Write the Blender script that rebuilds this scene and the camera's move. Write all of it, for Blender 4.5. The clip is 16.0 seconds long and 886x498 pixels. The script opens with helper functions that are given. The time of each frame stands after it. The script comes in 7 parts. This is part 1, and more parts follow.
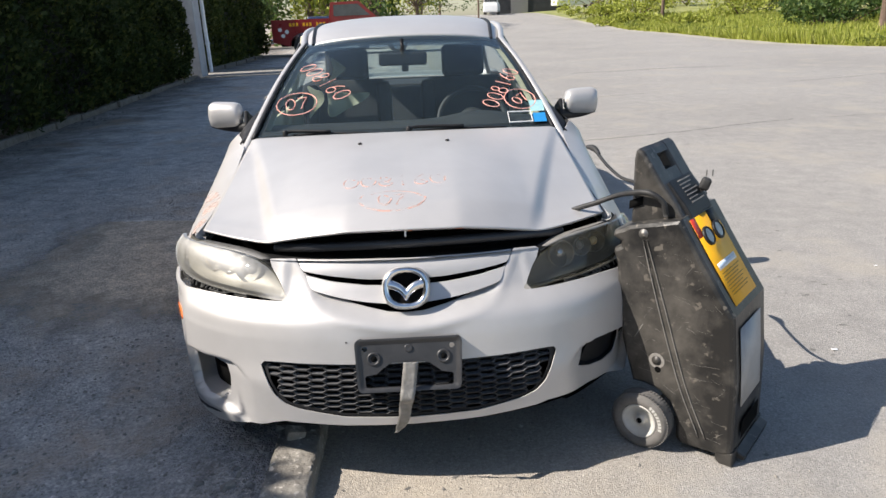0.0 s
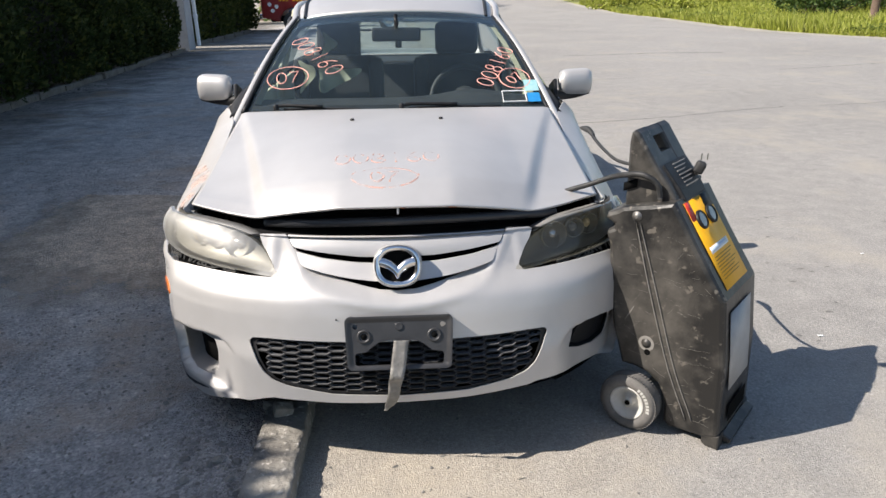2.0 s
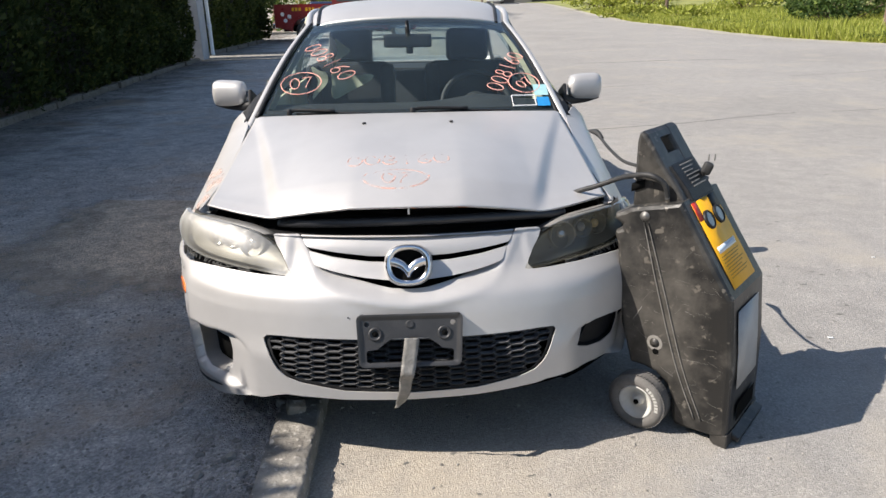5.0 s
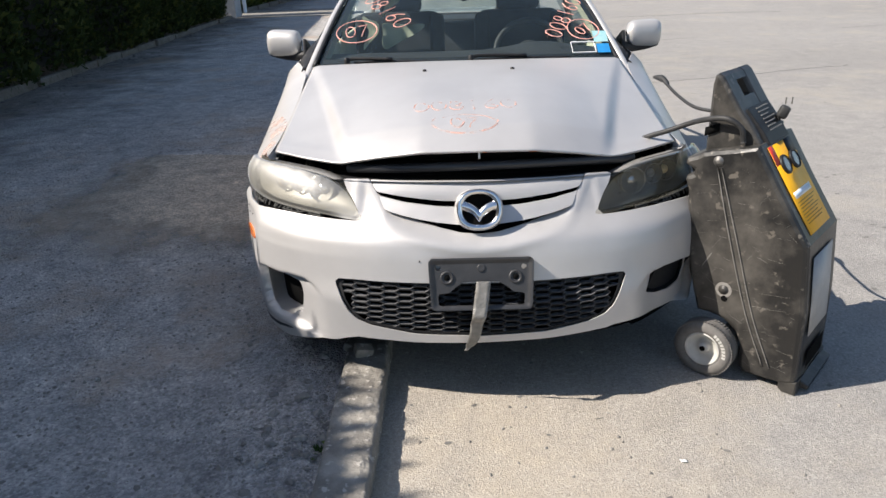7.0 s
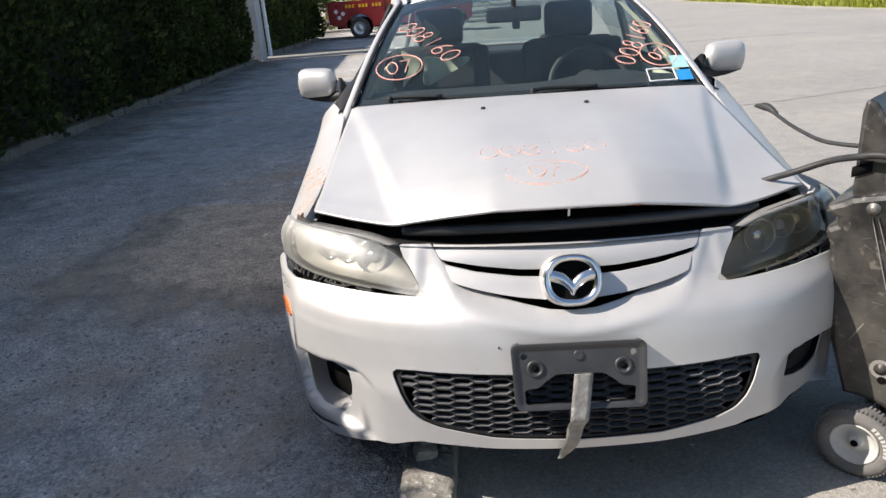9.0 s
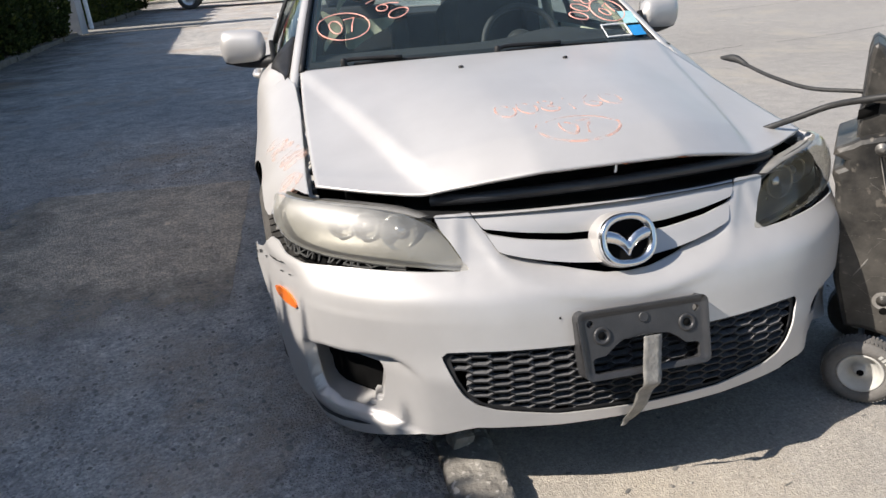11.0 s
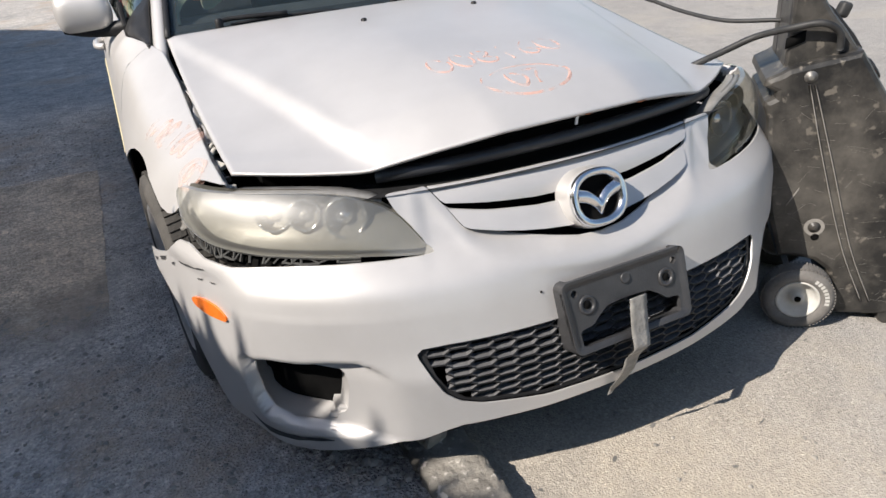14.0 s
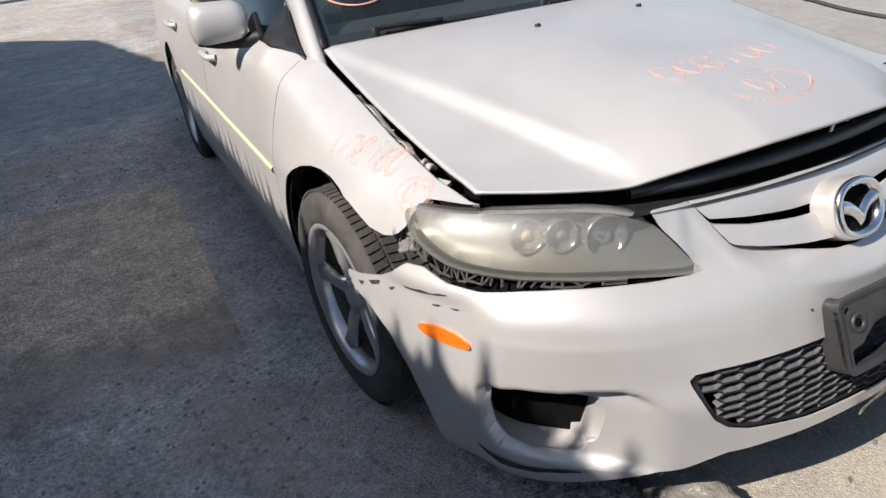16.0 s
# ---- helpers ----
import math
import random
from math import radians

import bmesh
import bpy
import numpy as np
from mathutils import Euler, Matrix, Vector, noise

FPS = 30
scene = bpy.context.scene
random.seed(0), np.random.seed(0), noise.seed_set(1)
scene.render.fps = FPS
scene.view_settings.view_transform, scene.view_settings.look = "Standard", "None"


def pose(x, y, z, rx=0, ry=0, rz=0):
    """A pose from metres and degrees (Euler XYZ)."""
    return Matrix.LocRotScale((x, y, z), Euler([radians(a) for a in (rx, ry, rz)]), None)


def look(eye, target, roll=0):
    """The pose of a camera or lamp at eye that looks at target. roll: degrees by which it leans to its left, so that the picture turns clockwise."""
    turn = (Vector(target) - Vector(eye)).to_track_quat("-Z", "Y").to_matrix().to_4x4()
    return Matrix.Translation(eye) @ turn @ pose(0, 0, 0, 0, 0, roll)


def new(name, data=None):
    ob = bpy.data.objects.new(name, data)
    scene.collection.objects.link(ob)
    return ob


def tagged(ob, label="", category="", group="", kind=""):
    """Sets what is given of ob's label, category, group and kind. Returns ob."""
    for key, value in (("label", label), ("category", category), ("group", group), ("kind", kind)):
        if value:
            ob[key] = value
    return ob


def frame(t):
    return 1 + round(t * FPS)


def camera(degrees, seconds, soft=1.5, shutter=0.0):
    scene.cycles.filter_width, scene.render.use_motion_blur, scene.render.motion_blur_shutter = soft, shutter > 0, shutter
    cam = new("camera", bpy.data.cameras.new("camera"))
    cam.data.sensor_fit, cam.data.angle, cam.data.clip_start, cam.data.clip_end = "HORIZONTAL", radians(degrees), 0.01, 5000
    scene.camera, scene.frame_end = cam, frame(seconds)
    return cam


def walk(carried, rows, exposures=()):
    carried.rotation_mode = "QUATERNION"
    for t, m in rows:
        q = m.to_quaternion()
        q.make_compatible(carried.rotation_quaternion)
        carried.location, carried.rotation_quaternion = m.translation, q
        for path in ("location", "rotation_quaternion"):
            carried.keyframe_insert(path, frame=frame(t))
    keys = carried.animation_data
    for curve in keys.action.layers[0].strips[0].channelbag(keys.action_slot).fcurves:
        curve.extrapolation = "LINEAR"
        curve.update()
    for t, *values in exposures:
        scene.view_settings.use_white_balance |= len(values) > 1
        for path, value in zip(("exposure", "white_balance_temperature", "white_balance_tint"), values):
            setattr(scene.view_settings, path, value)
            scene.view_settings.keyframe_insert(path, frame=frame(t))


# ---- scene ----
cam = camera(66.2, 16.0)
EXPO = 0.75
PATH = [
    (0, (0.055, -1.888, 1.404), (0.116, 0.007, 0.762), -2.1),
    (0.5, (0.050, -1.887, 1.398), (0.119, 0.001, 0.743), -2.0),
    (1, (0.051, -1.865, 1.393), (0.139, 0.019, 0.727), -1.4),
    (1.5, (0.046, -1.864, 1.390), (0.151, 0.007, 0.692), -0.7),
    (2, (0.039, -1.872, 1.390), (0.136, 0.001, 0.696), -0.6),
    (2.5, (0.033, -1.881, 1.393), (0.127, 0.004, 0.730), -1.0),
    (3, (0.037, -1.884, 1.395), (0.127, 0.006, 0.749), -1.0),
    (3.5, (0.041, -1.878, 1.396), (0.130, 0.012, 0.750), -1.0),
    (6, (0.038, -1.950, 1.364), (0.090, -0.076, 0.667), -0.9),
    (6.5, (-0.046, -1.958, 1.363), (0.006, -0.091, 0.645), -1.2),
    (7, (-0.091, -1.935, 1.334), (-0.113, -0.092, 0.558), -1.7),
    (7.5, (-0.114, -1.917, 1.307), (-0.196, -0.104, 0.466), -1.9),
    (8, (-0.092, -1.791, 1.299), (-0.131, 0.008, 0.426), -2.2),
    (8.5, (-0.099, -1.599, 1.291), (-0.180, 0.250, 0.533), -6.2),
    (9, (-0.231, -1.500, 1.289), (-0.326, 0.377, 0.607), -4.1),
    (11.5, (-0.772, -1.277, 1.249), (-0.357, 0.484, 0.397), -2.9),
    (12, (-0.849, -1.211, 1.255), (-0.402, 0.503, 0.327), -2.1),
    (12.5, (-0.869, -1.058, 1.219), (-0.494, 0.657, 0.260), -7.5),
    (13, (-0.897, -1.014, 1.208), (-0.524, 0.665, 0.189), -6.4),
    (13.5, (-0.907, -1.054, 1.173), (-0.489, 0.617, 0.156), -7.2),
    (14, (-0.841, -1.043, 1.224), (-0.128, 0.586, 0.308), -5.2),
    (14.5, (-0.872, -1.034, 1.215), (-0.129, 0.490, 0.154), -4.7),
    (15, (-1.095, -1.034, 1.241), (-0.408, 0.569, 0.263), -2.8),
    (15.5, (-1.224, -0.954, 1.257), (-0.554, 0.651, 0.271), 0.1),
    (16, (-1.277, -0.719, 1.266), (-0.529, 0.895, 0.352), -6.1),
]
walk(cam, [(t, look(eye, target, roll)) for t, eye, target, roll in PATH], [(0, EXPO + 0.04), (7, EXPO + 0.04), (9, EXPO + 0.10), (11.5, EXPO - 0.05), (14, EXPO - 0.02), (15, EXPO - 0.12), (16, EXPO - 0.09)])

# ---- light ----
SUN = Vector((-1.077, -0.18, 1.0)).normalized()      # towards the sun
world = bpy.data.worlds.new("sky")
scene.world = world
world.use_nodes = True
wn = world.node_tree.nodes
sky = wn.new("ShaderNodeTexSky")
sky.sky_type = "NISHITA"
sky.sun_disc = False
sky.sun_elevation = math.asin(SUN.z)
sky.sun_rotation = math.atan2(SUN.x, SUN.y)
sky.air_density, sky.dust_density, sky.ozone_density = 1.0, 0.8, 1.0
wn["Background"].inputs[1].default_value = 0.088
world.node_tree.links.new(sky.outputs[0], wn["Background"].inputs[0])
sun = new("sun", bpy.data.lights.new("sun", "SUN"))
sun.data.energy, sun.data.angle, sun.data.color = 4.65, radians(0.3), (1.0, 0.925, 0.84)
sun.matrix_world = look((-8, -4, 12), tuple(Vector((-8, -4, 12)) - SUN))


# ---- materials ----
def pbr(name, c1, c2=None, scale=8.0, rough=0.6, metal=0.0, bump=0.0, bump_scale=60.0, coat=0.0, spec=0.5, rough_var=0.1, mix=(0.35, 0.65), c3=None, spots=0.0):
    """A surface with two scales of colour variation, fine relief and uneven gloss."""
    m = bpy.data.materials.new(name)
    m.use_nodes = True
    nt = m.node_tree
    b = nt.nodes["Principled BSDF"]
    lk = nt.links.new
    co = nt.nodes.new("ShaderNodeTexCoord")
    n1 = nt.nodes.new("ShaderNodeTexNoise")
    n1.inputs["Scale"].default_value, n1.inputs["Detail"].default_value, n1.inputs["Roughness"].default_value = scale, 8.0, 0.65
    lk(co.outputs["Object"], n1.inputs["Vector"])
    r = nt.nodes.new("ShaderNodeValToRGB")
    r.color_ramp.elements[0].position, r.color_ramp.elements[1].position = mix
    r.color_ramp.elements[0].color = (*c1, 1)
    r.color_ramp.elements[1].color = (*(c2 or c1), 1)
    lk(n1.outputs["Fac"], r.inputs["Fac"])
    out = r.outputs["Color"]
    n2 = nt.nodes.new("ShaderNodeTexNoise")
    n2.inputs["Scale"].default_value, n2.inputs["Detail"].default_value = bump_scale, 6.0
    lk(co.outputs["Object"], n2.inputs["Vector"])
    if c3:
        r2 = nt.nodes.new("ShaderNodeValToRGB")
        r2.color_ramp.elements[0].position, r2.color_ramp.elements[1].position = 0.60 - spots, 0.66 - spots
        r2.color_ramp.elements[0].color, r2.color_ramp.elements[1].color = (0, 0, 0, 1), (1, 1, 1, 1)
        lk(n2.outputs["Fac"], r2.inputs["Fac"])
        mx = nt.nodes.new("ShaderNodeMix")
        mx.data_type = "RGBA"
        lk(r2.outputs["Color"], mx.inputs["Factor"])
        lk(out, mx.inputs["A"])
        mx.inputs["B"].default_value = (*c3, 1)
        out = mx.outputs["Result"]
    lk(out, b.inputs["Base Color"])
    mr = nt.nodes.new("ShaderNodeMapRange")
    mr.inputs["To Min"].default_value, mr.inputs["To Max"].default_value = max(0.02, rough - rough_var), min(1, rough + rough_var)
    lk(n1.outputs["Fac"], mr.inputs["Value"])
    lk(mr.outputs["Result"], b.inputs["Roughness"])
    b.inputs["Metallic"].default_value = metal
    b.inputs["Specular IOR Level"].default_value = spec
    b.inputs["Coat Weight"].default_value, b.inputs["Coat Roughness"].default_value = coat, 0.06
    if bump:
        bp = nt.nodes.new("ShaderNodeBump")
        bp.inputs["Strength"].default_value, bp.inputs["Distance"].default_value = bump, 0.01
        lk(n2.outputs["Fac"], bp.inputs["Height"])
        lk(bp.outputs["Normal"], b.inputs["Normal"])
    return m


def glassy(name, tint, rough=0.02, clear=0.85, haze=(0.5, 0.5, 0.5), ior=1.45, vary=0.06):
    """A thin pane or lens: see-through, with gloss and some haze."""
    m = bpy.data.materials.new(name)
    m.use_nodes = True
    nt = m.node_tree
    nt.nodes.remove(nt.nodes["Principled BSDF"])
    lk = nt.links.new
    out = nt.nodes["Material Output"]
    tr, df, gl = nt.nodes.new("ShaderNodeBsdfTransparent"), nt.nodes.new("ShaderNodeBsdfDiffuse"), nt.nodes.new("ShaderNodeBsdfGlossy")
    tr.inputs[0].default_value, df.inputs[0].default_value, gl.inputs[0].default_value = (*tint, 1), (*haze, 1), (1, 1, 1, 1)
    gl.inputs["Roughness"].default_value = rough
    no = nt.nodes.new("ShaderNodeTexNoise")
    no.inputs["Scale"].default_value, no.inputs["Detail"].default_value = 9, 7
    co = nt.nodes.new("ShaderNodeTexCoord")
    lk(co.outputs["Object"], no.inputs["Vector"])
    mr = nt.nodes.new("ShaderNodeMapRange")
    mr.inputs["From Min"].default_value, mr.inputs["From Max"].default_value = 0.3, 0.7
    mr.inputs["To Min"].default_value, mr.inputs["To Max"].default_value = min(1, clear + vary), max(0, clear - vary)
    lk(no.outputs["Fac"], mr.inputs["Value"])
    m1, m2, lw = nt.nodes.new("ShaderNodeMixShader"), nt.nodes.new("ShaderNodeMixShader"), nt.nodes.new("ShaderNodeLayerWeight")
    pw, fr = nt.nodes.new("ShaderNodeMath"), nt.nodes.new("ShaderNodeMath")
    pw.operation, fr.operation = "POWER", "MULTIPLY_ADD"
    f0 = ((ior - 1) / (ior + 1)) ** 2
    pw.inputs[1].default_value, fr.inputs[1].default_value, fr.inputs[2].default_value = 5.0, 1 - f0, f0
    lk(lw.outputs["Facing"], pw.inputs[0])
    lk(pw.outputs[0], fr.inputs[0])
    lk(mr.outputs["Result"], m1.inputs[0])
    lk(df.outputs[0], m1.inputs[1])
    lk(tr.outputs[0], m1.inputs[2])
    lk(fr.outputs[0], m2.inputs[0])
    lk(m1.outputs[0], m2.inputs[1])
    lk(gl.outputs[0], m2.inputs[2])
    lk(m2.outputs[0], out.inputs[0])
    return m


M = dict(
    paint=pbr("silver_paint", (0.510, 0.494, 0.481), (0.550, 0.534, 0.521), 5, 0.45, 0.36, 0.02, 500, coat=0.35, rough_var=0.05),
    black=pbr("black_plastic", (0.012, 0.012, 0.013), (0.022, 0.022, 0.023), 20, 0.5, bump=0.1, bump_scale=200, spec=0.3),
    # near-black base carries the shade of deep openings; also small black parts
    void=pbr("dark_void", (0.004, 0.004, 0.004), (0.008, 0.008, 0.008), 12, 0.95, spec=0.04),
    # lighter grey only for the sunlit tops of the grille walls
    mesh=pbr("grille_lit_tops", (0.10, 0.10, 0.103), (0.15, 0.15, 0.153), 15, 0.28, bump=0.05, bump_scale=150),
    chrome=pbr("chrome", (0.80, 0.80, 0.81), (0.74, 0.74, 0.75), 30, 0.20, 1.0, rough_var=0.05),
    holder=pbr("grey_plastic", (0.030, 0.030, 0.032), (0.046, 0.046, 0.048), 14, 0.42, bump=0.12, bump_scale=260),
    tyre=pbr("tyre_rubber", (0.040, 0.038, 0.035), (0.085, 0.078, 0.070), 10, 0.85, bump=0.25, bump_scale=120),
    alloy=pbr("alloy", (0.64, 0.64, 0.65), (0.48, 0.47, 0.46), 12, 0.30, 0.7),
    amber=pbr("amber_lens", (0.78, 0.19, 0.012), (0.68, 0.14, 0.008), 30, 0.18, coat=0.6),
    tape=pbr("grey_tape", (0.15, 0.145, 0.135), (0.25, 0.24, 0.222), 25, 0.40, bump=0.4, bump_scale=60),
    seat=pbr("dark_cloth", (0.020, 0.021, 0.024), (0.035, 0.036, 0.040), 14, 0.9, bump=0.2, bump_scale=300),
    beige=pbr("beige_trim", (0.52, 0.50, 0.36), (0.60, 0.58, 0.44), 6, 0.8, bump=0.1, bump_scale=120),
    dash=pbr("dash_plastic", (0.025, 0.026, 0.028), (0.040, 0.041, 0.043), 10, 0.6, bump=0.15, bump_scale=300),
    edging=pbr("dirty_edging", (0.10, 0.09, 0.078), (0.17, 0.155, 0.135), 5, 0.95, bump=0.8, bump_scale=30, c3=(0.07, 0.075, 0.05), spots=0.02),
    # pale yellow stands for the sun caught along the moulding's edge
    moulding=pbr("glint_moulding", (0.62, 0.55, 0.34), (0.70, 0.62, 0.40), 12, 0.35),
    concrete=pbr("kerb_concrete", (0.15, 0.138, 0.122), (0.34, 0.32, 0.285), 6, 0.92, bump=1.0, bump_scale=40, c3=(0.46, 0.43, 0.39), spots=0.0, spec=0.2),
    bark=pbr("pole_wood", (0.10, 0.065, 0.045), (0.16, 0.11, 0.08), 9, 0.9, bump=0.5, bump_scale=30),
    red=pbr("red_paint", (0.24, 0.012, 0.014), (0.29, 0.022, 0.022), 3, 0.3, coat=0.5),
    white=pbr("white_paint", (0.74, 0.74, 0.74), (0.80, 0.80, 0.80), 3, 0.5),
    stucco=pbr("grey_stucco", (0.30, 0.315, 0.345), (0.38, 0.395, 0.42), 3, 0.9, bump=0.3, bump_scale=80),
    cart=pbr("scuffed_black_plastic", (0.013, 0.0128, 0.0125), (0.088, 0.081, 0.071), 5.5, 0.42, bump=0.10, bump_scale=34, c3=(0.12, 0.108, 0.092), spots=-0.02, mix=(0.42, 0.68)),
    yellow=pbr("yellow_label", (0.80, 0.42, 0.01), (0.70, 0.36, 0.01), 12, 0.45),
    cable=pbr("cable_rubber", (0.018, 0.018, 0.018), (0.035, 0.035, 0.035), 30, 0.6),
)
def ground_material(name, big1, big2, fine1, fine2, big=0.5, grain=140.0, relief=0.5, stain=None, soft=0.1, cloud=0.19, tone_strips=None):
    """Broken ground: large blotches, grains of mixed tone and fine relief."""
    m = bpy.data.materials.new(name)
    m.use_nodes = True
    nt, lk = m.node_tree, m.node_tree.links.new
    nd = nt.nodes.new
    b = nt.nodes["Principled BSDF"]
    b.inputs["Roughness"].default_value, b.inputs["Specular IOR Level"].default_value = 0.92, 0.2
    co = nd("ShaderNodeTexCoord")

    def noise_of(scale, detail=8.0, rough=0.6):
        n = nd("ShaderNodeTexNoise")
        n.inputs["Scale"].default_value, n.inputs["Detail"].default_value, n.inputs["Roughness"].default_value = scale, detail, rough
        lk(co.outputs["Object"], n.inputs["Vector"])
        return n.outputs["Fac"]

    def ramp(src, c1, c2, p1, p2):
        r = nd("ShaderNodeValToRGB")
        r.color_ramp.elements[0].position, r.color_ramp.elements[1].position = p1, p2
        r.color_ramp.elements[0].color, r.color_ramp.elements[1].color = (*c1, 1), (*c2, 1)
        lk(src, r.inputs["Fac"])
        return r.outputs["Color"]

    def mix(kind, fac, a, c):
        x = nd("ShaderNodeMix")
        x.data_type, x.blend_type = "RGBA", kind
        if isinstance(fac, float):
            x.inputs["Factor"].default_value = fac
        else:
            lk(fac, x.inputs["Factor"])
        lk(a, x.inputs["A"])
        lk(c, x.inputs["B"])
        return x.outputs["Result"]

    col = ramp(noise_of(big, 10.0, 0.62), big1, big2, 0.33, 0.67)
    mid = ramp(noise_of(6.0, 8.0, 0.7), (1 - cloud, 1 - cloud, 1 - cloud), (1 + cloud * 0.95, 1 + cloud * 0.9, 1 + cloud * 0.8), 0.32, 0.68)
    col = mix("MULTIPLY", 1.0, col, mid)
    v = nd("ShaderNodeTexVoronoi")
    v.inputs["Scale"].default_value = grain
    lk(co.outputs["Object"], v.inputs["Vector"])
    sep = nd("ShaderNodeSeparateColor")
    lk(v.outputs["Color"], sep.inputs[0])
    col = mix("MULTIPLY", 1.0, col, ramp(sep.outputs[0], fine1, fine2, 0.1, 0.95))
    f2 = noise_of(grain * 0.35, 4.0, 0.7)
    col = mix("MULTIPLY", 1.0, col, ramp(f2, (1 - soft, 1 - soft, 1 - soft), (1 + soft, 1 + soft, 1 + soft), 0.35, 0.65))
    if stain:
        s = ramp(noise_of(0.9, 6.0, 0.7), (0, 0, 0), (1, 1, 1), 0.52, 0.68)
        t = nd("ShaderNodeRGB")
        t.outputs[0].default_value = (*stain, 1)
        col = mix("MIX", s, col, mix("MULTIPLY", 1.0, t.outputs[0], ramp(sep.outputs[1], fine1, fine2, 0.1, 0.95)))
    # sparse specks, some dark and some pale
    v2 = nd("ShaderNodeTexVoronoi")
    v2.inputs["Scale"].default_value = grain * 0.42
    lk(co.outputs["Object"], v2.inputs["Vector"])
    sp2 = nd("ShaderNodeSeparateColor")
    lk(v2.outputs["Color"], sp2.inputs[0])
    near = ramp(v2.outputs["Distance"], (1, 1, 1), (0, 0, 0), 0.22, 0.34)
    for chan, lo, tone in ((0, 0.975, (0.62, 0.61, 0.60)), (1, 0.93, (1.30, 1.29, 1.26))):
        pick = ramp(sp2.outputs[chan], (0, 0, 0), (1, 1, 1), lo, lo + 0.01)
        t = nd("ShaderNodeRGB")
        t.outputs[0].default_value = (*tone, 1)
        col = mix("MIX", mix("MULTIPLY", 1.0, near, pick), col, mix("MULTIPLY", 1.0, col, t.outputs[0]))
    for x0, x1, tone, slant in tone_strips or ():
        # a strip along the kerb or the hedge that is multiplied to another tone
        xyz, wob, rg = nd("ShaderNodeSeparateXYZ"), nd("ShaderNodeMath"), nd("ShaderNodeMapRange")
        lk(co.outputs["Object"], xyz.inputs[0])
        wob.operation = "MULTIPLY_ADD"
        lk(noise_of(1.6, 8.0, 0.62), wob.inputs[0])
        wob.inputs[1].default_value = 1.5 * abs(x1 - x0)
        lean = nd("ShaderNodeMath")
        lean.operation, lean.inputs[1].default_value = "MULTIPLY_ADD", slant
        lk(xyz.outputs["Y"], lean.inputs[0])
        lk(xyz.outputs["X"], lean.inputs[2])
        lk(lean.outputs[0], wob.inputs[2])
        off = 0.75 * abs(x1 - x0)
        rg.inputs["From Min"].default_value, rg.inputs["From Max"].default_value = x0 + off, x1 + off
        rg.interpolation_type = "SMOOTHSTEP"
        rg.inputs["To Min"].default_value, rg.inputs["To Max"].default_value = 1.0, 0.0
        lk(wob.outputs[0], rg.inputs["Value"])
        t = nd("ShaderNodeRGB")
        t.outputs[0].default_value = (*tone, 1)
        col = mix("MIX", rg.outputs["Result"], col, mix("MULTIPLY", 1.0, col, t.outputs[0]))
    lk(col, b.inputs["Base Color"])
    bp = nd("ShaderNodeBump")
    bp.inputs["Strength"].default_value, bp.inputs["Distance"].default_value = relief, 0.012
    h = nd("ShaderNodeMath")
    h.operation = "ADD"
    lk(v.outputs["Distance"], h.inputs[0])
    lk(noise_of(grain * 0.5, 6.0, 0.7), h.inputs[1])
    lk(h.outputs[0], bp.inputs["Height"])
    lk(bp.outputs["Normal"], b.inputs["Normal"])
    return m


M["paint"].node_tree.nodes["Principled BSDF"].inputs["Coat Roughness"].default_value = 0.26
# sandy dust tints the asphalt beside the kerb
M["asphalt"] = ground_material("asphalt", (0.274, 0.262, 0.248), (0.326, 0.312, 0.297), (0.84, 0.84, 0.84), (1.15, 1.145, 1.135), 0.22, 200, 0.35, stain=(0.345, 0.318, 0.280), soft=0.13, cloud=0.13, tone_strips=((0.1, 1.3, (1.22, 1.155, 1.05), 0.0),))
# lot strips: slightly darker by the kerb; hedge shade and litter coloured in
M["dirt"] = ground_material("dirt_lot", (0.400, 0.388, 0.380), (0.568, 0.540, 0.512), (0.80, 0.80, 0.80), (1.20, 1.195, 1.18), 0.8, 120, 0.9, stain=(0.50, 0.40, 0.31), soft=0.22, cloud=0.30, tone_strips=((-0.6, -1.0, (0.86, 0.86, 0.87), 0.0), (-4.7, -2.7, (0.42, 0.41, 0.40), 0.083)))
M["glass"] = glassy("window_glass", (0.66, 0.75, 0.74), 0.005, 0.955, (0.22, 0.31, 0.35), vary=0.012)
M["shade_band"] = glassy("sunshade_band", (0.40, 0.47, 0.58), 0.01, 0.97, (0.20, 0.26, 0.34), 1.2)
M["haze"] = glassy("hazed_lens", (0.90, 0.885, 0.82), 0.50, 0.67, (0.21, 0.202, 0.172), 2.15)
M["smoke"] = glassy("clear_lens", (0.88, 0.87, 0.83), 0.10, 0.82, (0.13, 0.125, 0.09), 1.5)



